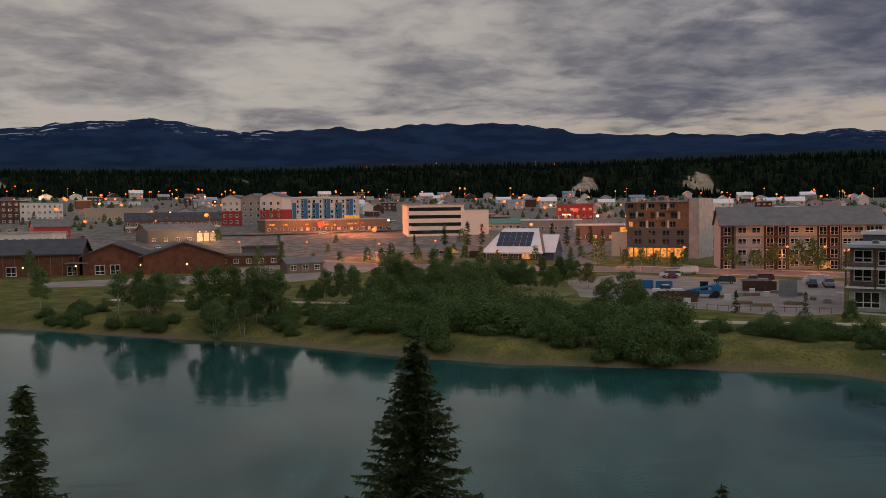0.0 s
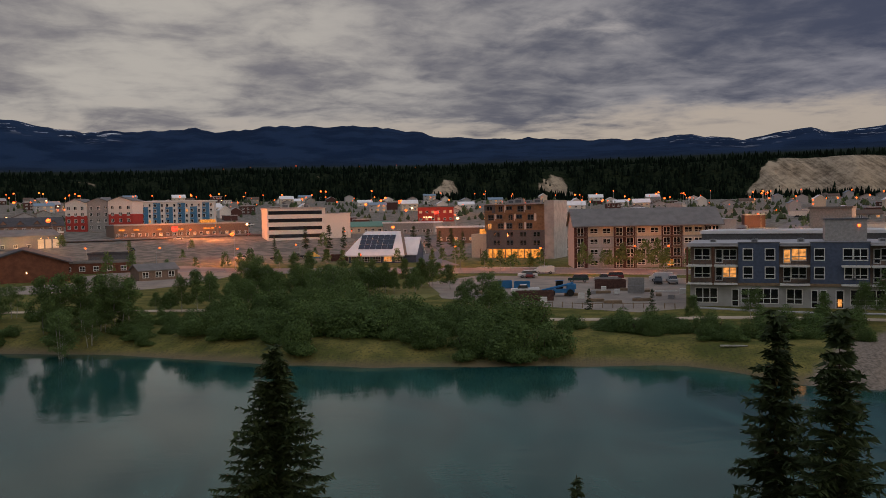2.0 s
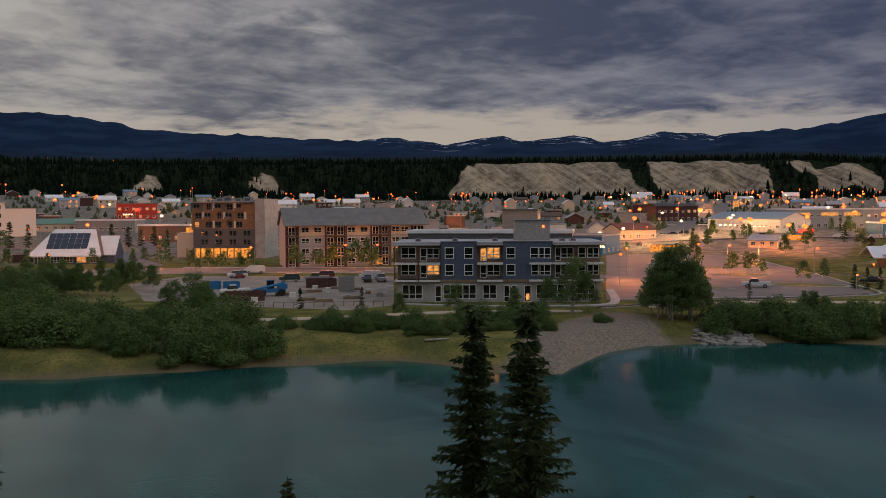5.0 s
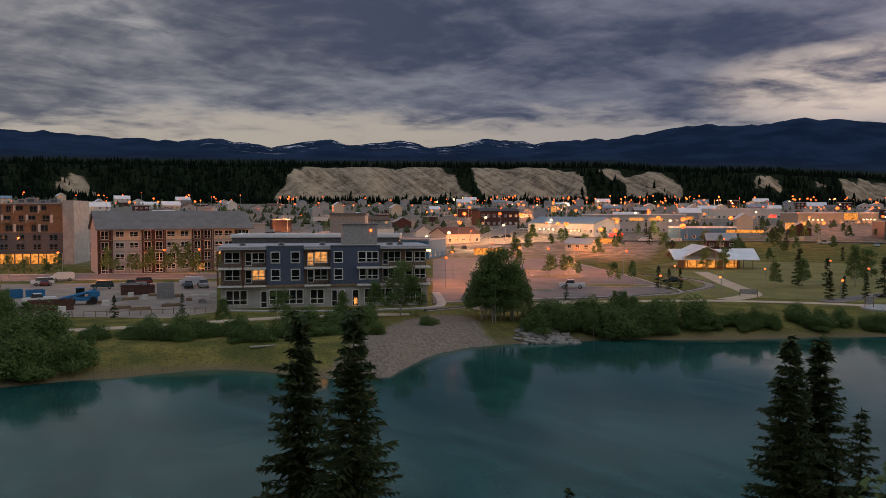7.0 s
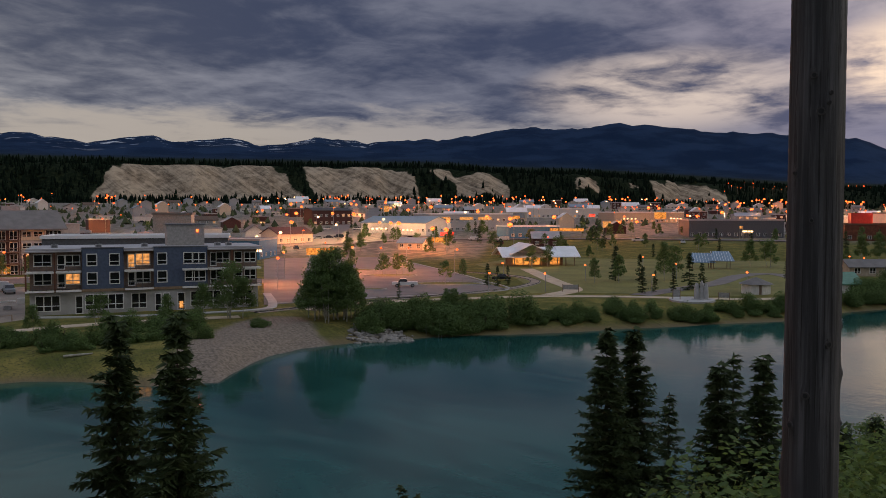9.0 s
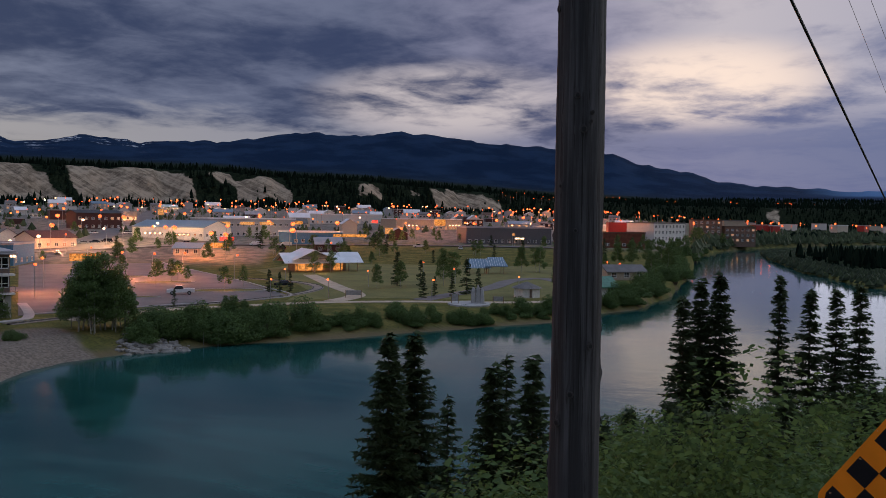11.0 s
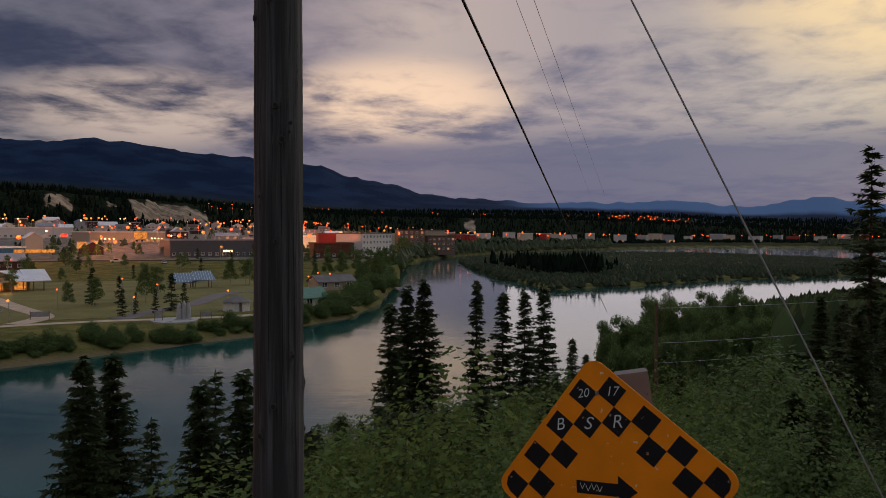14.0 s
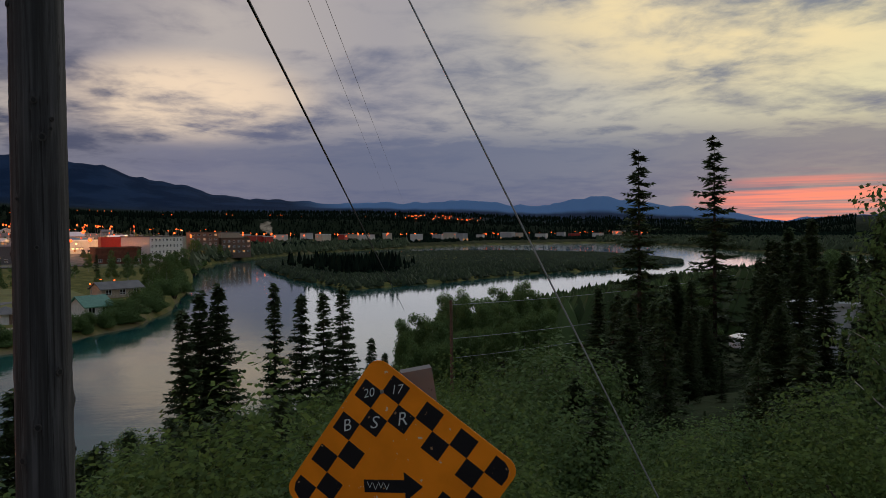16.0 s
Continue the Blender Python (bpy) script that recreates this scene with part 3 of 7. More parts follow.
def flat_roof(e, W, D, H, mat="roof_pale", over=0.3, x0=0.0, y0=0.0, parapet=0.35, edge=None):
    g = Geo()
    g.box(x0 - over, x0 + W + over, y0 - over, y0 + D + over, H, H + 0.3, 0)
    if parapet:
        for a in ((x0 - over, x0 + W + over, y0 - over, y0 - over + 0.25), (x0 - over, x0 + W + over, y0 + D + over - 0.25, y0 + D + over), (x0 - over, x0 - over + 0.25, y0 - over + 0.25, y0 + D + over - 0.25), (x0 + W + over - 0.25, x0 + W + over, y0 - over + 0.25, y0 + D + over - 0.25)):
            g.box(*a, H + 0.3, H + 0.3 + parapet, 1)
    return part("roof", g, [mat, edge or mat], e)


def walls(e, W, D, H, mat, x0=0.0, y0=0.0, z0=-3.0, label=""):
    return part("wall", Geo().box(x0, x0 + W, y0, y0 + D, z0, H), mat, e, label)


def roof_unit(e, x, y, z, s=1.0):
    g = Geo().box(-0.9 * s, 0.9 * s, -0.7 * s, 0.7 * s, 0, 0.9 * s, 0)
    g.box(-0.6 * s, 0.6 * s, -0.74 * s, -0.7 * s, 0.15 * s, 0.75 * s, 1)
    g.tube((0, 0, 0.9 * s), (0, 0, 1.15 * s), 0.4 * s, 0.4 * s, 10, 1)
    return part("rooftop_unit", g, ["metal", "dark_grey"], e, "", Matrix.Translation((x, y, z)))


def simple_building(name, label, category, L, R, H, depth, wall, roof="flat", roof_mat="roof_grey", pitch=2.5, rows=1, cols=0, lit=(), along="x", lift=0.0, win=(1.4, 1.3), band=None, seed=1):
    """A plain block: walls, roof, rows of windows."""
    m, W = site(L, R)
    e = thing(name, label, category, m)
    walls(e, W, depth, H, wall)
    if roof == "flat":
        flat_roof(e, W, depth, H, roof_mat)
    else:
        g = Geo().gable(0, W, 0, depth, H, H + pitch, 0.5, 0.25, along, 0, 1)
        part("roof", g, [roof_mat, wall], e)
    cols = cols or max(2, int(W / 3.4))
    rng = random.Random(seed)
    if band:
        part("band", Geo().box(-0.05, W + 0.05, -0.06, 0, H * 0.45, H * 0.58), band, e)
    for j in range(rows):
        for i in range(cols):
            if (rng.random() < 0.25) if lit == "some" else ((i, j) in lit):
                lm = "window_lit"
            else:
                lm = None
            window(e, W * (i + 0.5) / cols, H * j / rows + 0.9, win[0], min(win[1], H / rows - 1.2), 0, lm)
    sides = max(1, int(depth / 5))
    for i in range(sides):
        window(e, W, 0.9, 1.2, 1.2, 0, None, 1, "frame", 0).matrix_basis = Matrix.Translation((W, depth * (i + 0.5) / sides, 0.9)) @ Matrix.Rotation(math.pi / 2, 4, "Z")
    return e, W


# three-storey slate and brown apartment house over shops, by the river
def river_apartments():
    m, W = site((-26.27, 146.5), (-40.22, 148.0))
    e = thing("apartment_building", "three-storey slate-blue and brown apartment house over riverside shops", "building", m)
    D, F1, F2, EV = 15.0, 4.0, 7.0, 10.0
    x = [0, 7.6, 14.2, 18.6, 27.4, 30.6, W]
    kinds = ["brown", "slate", "brown", "slate", "slate", "brown"]
    walls(e, W, D, F1, "concrete", label="pale ground-floor wall")
    part("upper_wall", Geo().box(0, W, 0.9, D, F1, EV), "brown", e, "brown siding")
    part("shop_band", Geo().box(-0.1, W + 0.1, -0.25, 0.9, F1 - 0.45, F1), "wood", e, "timber band over the shops")
    for a, b in ((7.7, 14.0), (18.7, 27.3)):
        part("bay", Geo().box(a, b, -0.1, 0.9, F1 - 0.2, 10.6), "slate", e, "slate-blue bay")
        part("coping", Geo().box(a - 0.1, b + 0.1, -0.2, 1.2, 10.6, 10.75), "dark_grey", e)
    for a, b in ((0, 7.6), (14.1, 18.6), (27.4, W)):
        g = Geo().box(a - (0.6 if a == 0 else 0), b + (0.8 if b == W else 0), -1.3, D, EV + 0.1, EV + 0.3)
        part("eave", g, "roof_pale", e)
    part("roof", Geo().box(-0.5, W + 0.8, 0.0, D + 0.5, EV + 0.36, EV + 0.6), "roof_pale", e)
    # storey slabs of the balconies, with glass and rail
    for z in (F1, F2):
        for a, b in ((-0.5, 3.6), (3.9, 7.6), (14.1, 18.6), (23.2, 27.3), (27.5, 31.2), (33.4, W + 0.4)):
            part("balcony", Geo().box(a, b, -1.3, 0.9, z - 0.28, z), "frame", e, "white balcony slab")
            g = Geo()
            g.box(a, b, -1.28, -1.22, z + 0.98, z + 1.05, 0)
            n = int((b - a) / 0.9)
            for i in range(n + 1):
                xx = a + (b - a) * i / n
                g.box(xx - 0.025, xx + 0.025, -1.28, -1.22, z, z + 1.0, 0)
            for zz in (0.3, 0.6):
                g.box(a, b, -1.265, -1.235, z + zz, z + zz + 0.03, 0)
            part("railing", g, "dark_grey", e)
    for xx in (-0.4, 3.75, 31.3):
        part("post", Geo().box(xx - 0.12, xx + 0.12, -1.3, -1.05, F1, EV), "rust", e)
    for z in (F1 + 0.85, F2 + 0.85):
        top = z > 6
        window(e, 1.9, z, 2.4, 1.75, 0.88, None, 1)
        window(e, 4.6, z - 0.5, 0.9, 2.1, 0.88, None, 0)
        window(e, 6.3, z, 2.0, 1.6, 0.88, None if top else "window_lit", 1)
        for xx in (9.2, 12.6, 20.0, 24.4 if not top else 24.2):
            window(e, xx, z, 1.35, 1.75, -0.12, None, 0)
        window(e, 15.2, z - 0.5, 0.9, 2.1, 0.88, "window_lit" if top else None, 0)
        window(e, 17.0, z - 0.1, 2.1, 1.8, 0.88, "window_lit" if top else None, 1)
        window(e, 25.9, z, 2.0, 1.7, -0.12, None, 1)
        window(e, 28.4, z - 0.5, 0.8, 2.1, 0.88, None, 0)
        window(e, 30.0, z, 2.0, 1.7, 0.88, None, 1)
        window(e, 32.6, z, 1.1, 1.7, 0.88, None, 0)
        window(e, 34.6, z, 1.8, 1.6, 0.88, None, 1)
    for a, w_, n in ((2.6, 3.4, 2), (7.2, 0.9, 0), (11.0, 5.6, 4), (16.3, 2.2, 1), (19.3, 0.8, 0), (20.6, 0.8, 0), (23.0, 1.0, 0), (27.0, 4.8, 3), (30.8, 0.8, 0), (33.2, 3.0, 2)):
        window(e, a, 0.7 if w_ > 1.5 else 0.15, w_, 2.3 if w_ > 1.5 else 2.7, 0.0, None, n)
    part("door_light", Geo().box(22.7, 23.3, -0.12, -0.03, 0.3, 1.5), "window_lit", e, "glowing doorway")
    # penthouse stair tower and roof plant
    part("stair_tower", Geo().box(21.2, 27.6, 7.0, 12.0, EV, 14.2), "grey", e, "grey stair tower")
    part("stair_tower_cap", Geo().box(21.0, 27.8, 6.8, 12.2, 14.2, 14.4), "dark_grey", e)
    part("wall_lamp", Geo().box(26.2, 26.6, 6.85, 6.98, 12.9, 13.4), "sodium", e, "bright wall lamp")
    for xx in (3.5, 10.2, 17.4, 29.5, 31.4):
        roof_unit(e, xx, 4.0, EV + 0.6, 0.6)
    return e


# four-storey grey apartment house across the street
def grey_apartments():
    m, W = site((-18.64, 238), (-28.2, 246))
    e = thing("apartment_building", "four-storey grey apartment house with white balconies and brown pitched roof", "building", m)
    D, H = 16.0, 12.0
    walls(e, W, D, H, "pale_grey")
    part("lower_storey", Geo().box(-0.06, W + 0.06, -0.045, 0, -3, 2.78), "grey", e, "grey ground storey")
    g = Geo().gable(0, W, -1.5, D, H, H + 4.6, 0.6, 0.3, "x", 0, 1)
    part("roof", g, ["roof_grey", "pale_grey"], e, "grey-brown shingle roof")
    bays = [(0.0, 3.6), (11.2, 17.2), (24.6, 30.2), (36.5, W - 0.5)]
    for a, b in bays:
        part("balcony_recess", Geo().box(a, b, -0.14, -0.02, 0, H), "maroon", e, "dark red balcony bay")
        for k_ in range(1, 4):
            z = k_ * 3.0
            part("balcony", Geo().box(a - 0.1, b + 0.1, -1.5, -0.14, z - 0.2, z), "brown", e)
            g = Geo().box(a, b, -1.48, -1.42, z + 0.95, z + 1.03)
            n = max(3, int((b - a) / 0.35))
            for i in range(n + 1):
                xx = a + (b - a) * i / n
                g.box(xx - 0.02, xx + 0.02, -1.47, -1.43, z, z + 0.97)
            part("railing", g, "rust", e)
        for xx in (a, b) if b < W - 1 else (a,):
            part("post", Geo().box(xx - 0.1, xx + 0.1, -1.5, -1.3, 0, H), "maroon", e)
        for k_ in range(4):
            for j in range(2 if b - a > 4 else 1):
                xx = a + (b - a) * (j + 0.5) / (2 if b - a > 4 else 1)
                window(e, xx, 3.0 * k_ + 0.3, 1.7, 2.1, -0.15, None, 1)
    for a, b in ((3.75, 11.05), (17.35, 24.45), (30.35, 36.35)):
        part("upper_panel", Geo().box(a, b, -0.045, -0.008, 9.0, 11.9), "cream", e, "cream top-storey panel")
    for k_ in range(4):
        part("storey_band", Geo().box(-0.05, W + 0.05, -0.06, -0.01, 3.0 * k_ + 2.8, 3.0 * k_ + 3.0), "grey", e)
        for xx in (5.6, 9.2, 18.9, 22.6, 32.0, 34.8):
            window(e, xx, 3.0 * k_ + 0.95, 2.0, 1.25, -0.05, None, 1)
    part("porch_light", Geo().box(25.5, 28.0, -0.22, -0.16, 0.5, 2.2), "facade_lit", e, "glowing entrance")
    part("porch_light", Geo().box(37.0, 38.6, -0.22, -0.16, 0.4, 1.6), "window_lit", e, "glowing entrance")
    # end block, a little lower, with a pale gable
    part("end_block", Geo().box(W + 0.02, W + 5.0, 2, D - 2, -3, 13.0), "pale_grey", e)
    part("end_roof", Geo().box(W - 0.2, W + 5.4, 1.6, D - 1.6, 13.0, 13.3), "roof_pale", e)
    return e


# six-storey tower
def tower():
    m, W = site((-12.64, 297), (-17.35, 288))
    e = thing("apartment_tower", "six-storey dark grey and timber tower with a pale concrete end wall", "building", m)
    D, H, s = 14.0, 19.0, 3.15
    g = Geo().box(0, W - 3.4, 2.0, D, -3, H)
    part("wall", g, "dark_grey", e)
    part("lit_ground_floor", Geo().box(-3, W - 6, 1.85, 1.98, 0, 3.2), "facade_lit", e, "glowing glazed ground floor")
    for i in range(9):
        xx = -2.5 + i * 2.4
        part("column", Geo().box(xx - 0.15, xx + 0.15, 0.1, 0.4, 0, 3.4), "wood", e)
    part("grey_front", Geo().box(0, W - 3.4, 0, 2.0, 3.4, 10.0), "dark_grey", e, "dark grey middle storeys")
    part("timber_front", Geo().box(-0.6, W - 3.4, 0.1, 2.0, 10.0, 18.9), "timber_clad", e, "warm timber-clad storeys")
    part("dark_panel", Geo().box(-0.7, 3.6, -0.06, 0.08, 16.0, 18.8), "dark_grey", e, "dark grey corner panel")
    part("lit_loggia", Geo().box(-3.2, -0.62, 1.4, 2.0, 8.7, 10.4), "facade_lit", e, "glowing loggia over the annex")
    for z in (10.0, 13.0, 16.0):
        part("storey_band", Geo().box(-0.65, W - 3.42, 0.0, 0.098, z - 0.12, z + 0.12), "wood", e)
    for k_ in range(2):
        for i in range(4):
            for dx in (0, 1.3):
                window(e, 3.4 + i * 5.0 + dx, 4.8 + 2.9 * k_, 0.9, 1.5, -0.02, None, 0, "dark_grey")
    for k_ in range(3):
        for i in range(5):
            xx = 1.4 + i * (W - 7.0) / 5 + 0.5 * ((i + k_) % 2)
            window(e, xx, 10.6 + 3.0 * k_, 2.0 if (i + k_) % 3 else 1.3, 1.7, 0.06 if (k_, i) != (2, 0) else -0.08, "window_lit" if (i, k_) == (0, 0) else None, 1, "dark_grey")
            if (i + k_) % 2:
                part("pale_panel", Geo().box(xx + 1.35, xx + 2.1, 0.0, 0.096, 10.2 + 3.0 * k_, 12.7 + 3.0 * k_), "white", e, "pale vertical panel")
            elif k_:
                part("balcony", Geo().box(xx - 1.3, xx + 1.3, -0.9, 0.09, 9.95 + 3.0 * k_, 10.1 + 3.0 * k_), "wood", e)
                part("balustrade", Geo().box(xx - 1.3, xx + 1.3, -0.9, -0.84, 10.1 + 3.0 * k_, 11.0 + 3.0 * k_), "timber_clad", e)
    part("end_wall", Geo().box(W - 3.4, W, -1.0, D, -3, 20.2), "concrete", e, "blank pale concrete end wall")
    part("roof", Geo().box(-1.6, W - 3.42, -0.9, D, 18.95, 19.3), "roof_pale", e)
    part("annex", Geo().box(-6.5, -0.02, 1.5, 9, -3, 8.6), "cream", e, "pale corrugated annex")
    for xx, s_ in ((8, 1.4), (11, 1.8), (14.5, 1.1), (18, 1.6)):
        roof_unit(e, xx, 5, 19.36, s_)
    return e


# visitor centre with a steep white roof and solar panels
def visitor_centre():
    m, W = site((-3.13, 284), (-6.74, 278))
    e = thing("visitor_centre", "small blue visitor centre with steep white roof and solar panels", "building", m)
    D = 13.0
    walls(e, W, D, 3.0, "slate")
    # steep hipped roof, gable to the side
    g = Geo()
    z0, z1 = 2.6, 10.6
    a0, a1 = -1.6, W + 1.6
    r0, r1 = 4.2, W - 2.0
    ym = 6.0
    A_, B_, C_, E_ = (a0, -1.6, z0), (a1, -1.6, z0), (r1, ym, z1), (r0, ym, z1)
    F_, H_ = (a1, D + 1.6, z0), (a0, D + 1.6, z0)
    for q in ([A_, B_, C_, E_], [F_, H_, E_, C_], [H_, A_, E_]):
        g.face(q, 0)
        g.face([(p[0], p[1], p[2] - 0.3) for p in reversed(q)], 0)
    g.face([B_, F_, C_], 1)
    g.box(a0, a1, -1.62, -1.5, z0 - 0.35, z0 + 0.05, 0)
    part("roof", g, ["roof_white", "brown"], e, "white standing-seam roof")
    # panels on the river slope
    sl = (z1 - z0) / (ym + 1.6)
    for i in range(6):
        for j in range(3):
            u0, u1 = 3.3 + i * 2.05, 3.3 + i * 2.05 + 1.95
            v0 = 0.3 + j * 1.5
            g = Geo()
            pts = [(u0, v0, z0 + (v0 + 1.6) * sl + 0.12), (u1, v0, z0 + (v0 + 1.6) * sl + 0.12), (u1, v0 + 1.42, z0 + (v0 + 3.02) * sl + 0.12), (u0, v0 + 1.42, z0 + (v0 + 3.02) * sl + 0.12)]
            g.face(pts, 0)
            g.face([(p[0], p[1], p[2] - 0.06) for p in reversed(pts)], 1)
            part("solar_panel", g, ["solar", "metal"], e)
    for i in range(5):
        window(e, 2.2 + i * 3.9, 0.5, 2.6, 1.9, -0.02, "window_lit" if i == 3 else None, 2)
    # side wing gable with white trim
    g = Geo().gable(W - 2, W + 4.5, 2, 12, 3.0, 8.2, 0.5, 0.25, "x", 0, 1)
    part("wing_roof", g, ["roof_white", "slate"], e)
    part("wing", Geo().box(W + 0.02, W + 4.4, 2.2, 11.8, -1, 3.0), "slate", e)
    return e


# long rust-brown cultural hall with dark folded roofs
def cultural_hall():
    m, W = site((28.4, 258), (15.2, 252))
    e = thing("cultural_hall", "long rust-brown timber hall with dark folded gable roofs", "building", m)
    for x0, x1, y0, D, H, p, along in ((-14, 21.5, 0, 20, 6.2, 3.6, "x"), (22.5, 38.5, -2, 26, 5.4, 3.2, "y"), (38.6, W + 2, -5, 24, 5.0, 3.6, "y")):
        part("wall", Geo().box(x0, x1, y0, y0 + D, -2, H), "rust", e)
        g = Geo().gable(x0, x1, y0, y0 + D, H, H + p, 1.0, 0.35, along, 0, 1)
        part("roof", g, ["roof_dark", "rust"], e, "dark grey metal roof")
    part("porch_roof", Geo().box(18, 24, -3.5, -0.02, 3.4, 3.7), "roof_grey", e)
    for x_, z_ in ((4, 0.3), (19.5, 0.2), (27, 0.3), (31, 0.3)):
        window(e, x_, z_, 2.4, 2.4, -0.02 if x_ < 22 else -2.02, None, 1)
    for x_, y_ in ((20.5, -0.3), (37.8, -2.2), (50.5, -5.2), (7, -0.3)):
        g = Geo()
        g.box(-0.15, 0.15, -0.1, 0.1, -0.2, 0.2)
        part("wall_lamp", g, "lamp_white", e, "bright wall lamp", Matrix.Translation((x_, y_, 2.6)))
    for xx in range(-13, 21, 3):
        part("batten", Geo().box(xx - 0.1, xx + 0.1, -0.08, 0, -1, 6.1), "brown", e)
    return e


# four-storey white office with dark ribbon windows
def office():
    m, W = site((2.33, 400), (-1.58, 404))
    e = thing("office_building", "white four-storey office with dark ribbon windows", "building", m)
    D, H = 24.0, 15.0
    walls(e, W, D, H, "white")
    flat_roof(e, W, D, H, "roof_pale", 0.5)
    for k_ in range(4):
        part("ribbon_window", Geo().box(0.6, W * 0.94, -0.06, -0.01, 1.2 + 3.7 * k_, 2.9 + 3.7 * k_), "glass", e)
        part("ribbon_window", Geo().box(W + 0.01, W + 0.06, 1, D - 1, 1.2 + 3.7 * k_, 2.9 + 3.7 * k_), "glass", e)
    part("annex", Geo().box(W + 0.08, W + 13, 4, D, -3, 12.4), "white", e)
    part("annex_roof", Geo().box(W + 0.1, W + 13.3, 3.7, D, 12.4, 12.8), "roof_pale", e)
    roof_unit(e, 10, 12, H + 0.3, 2.2)
    roof_unit(e, 20, 10, H + 0.3, 1.8)
    return e


river_apartments()
grey_apartments()
tower()
visitor_centre()
cultural_hall()
office()

# blue-striped and red-and-white housing blocks further in town
m_, W_ = site((10.48, 550), (5.77, 545))
e_ = thing("apartment_building", "white apartment block with tall blue stripes", "building", m_)
walls(e_, W_, 18, 14.2, "white")
flat_roof(e_, W_, 18, 14.2, "roof_white", 0.8)
for i_ in range(6):
    part("stripe", Geo().box(1 + i_ * 7.4, 5.4 + i_ * 7.4, -0.12, -0.01, 0.2, 13.4 if i_ % 2 else 11), "blue", e_, "blue panel stripe")
    for k_ in range(4):
        window(e_, 2.2 + i_ * 7.4, 1.0 + 3.3 * k_, 1.3, 1.8, -0.13, None, 0)
        window(e_, 6.4 + i_ * 7.4, 1.0 + 3.3 * k_, 1.1, 1.8, 0, "window_lit" if (i_ * 3 + k_) % 11 == 0 else None, 0)

m_, W_ = site((14.84, 498), (10.87, 482))
e_ = thing("apartment_building", "red, white and grey apartment blocks with shed roofs", "building", m_)
for x0, x1, y0, c1, c2, h1, h2 in ((0, 11.5, 0, "red", "white", 8.5, 15.5), (11.6, 24, 1.5, "grey", "grey", 8, 15.8), (24.1, W_, 0, "red", "white", 9, 16.2)):
    part("wall", Geo().box(x0, x1, y0, y0 + 14, -3, h1), c1, e_)
    part("upper_wall", Geo().box(x0, x1, y0, y0 + 14, h1 + 0.004, h2), c2, e_)
    g_ = Geo().gable(x0, x1, y0, y0 + 14, h2, h2 + 2.2, 0.6, 0.25, "y", 0, 1)
    part("roof", g_, ["roof_grey", c2], e_)
    for k_ in range(4):
        for j_ in range(3):
            window(e_, x0 + (x1 - x0) * (j_ + 0.5) / 3, 1.2 + 3.5 * k_, 1.4, 1.7, y0 - 0.01, None, 1)

# motel with a row of dormers, and its lit garages
e_, W_ = simple_building("motel", "brown two-storey motel with dormers and a pale balcony", "building", (20.89, 441), (14.96, 443), 6.4, 14, "brown", "gable", "roof_dark", 4.0, 2, 12, (), band="white")
for i_ in range(6):
    g_ = Geo().gable(4 + i_ * 7.2, 7 + i_ * 7.2, 1.0, 6.5, 7.3, 9.0, 0.3, 0.2, "y", 0, 1)
    part("dormer", g_, ["roof_dark", "brown"], e_)
e_, W_ = simple_building("workshop", "dark workshop with pale roof and lit garage doors", "building", (19.54, 382), (15.15, 392), 5.6, 18, "dark_grey", "gable", "roof_grey", 2.6, 1, 6, ())
for i_ in range(3):
    part("garage_door", Geo().box(W_ - 9.5 + 3.1 * i_, W_ - 7.1 + 3.1 * i_, -0.06, -0.01, 0, 4.2), "cream", e_)
    part("wall_lamp", Geo().box(W_ - 8.5 + 3.1 * i_, W_ - 8.1 + 3.1 * i_, -0.3, -0.1, 4.6, 4.9), "lamp_white", e_, "bright wall lamp")

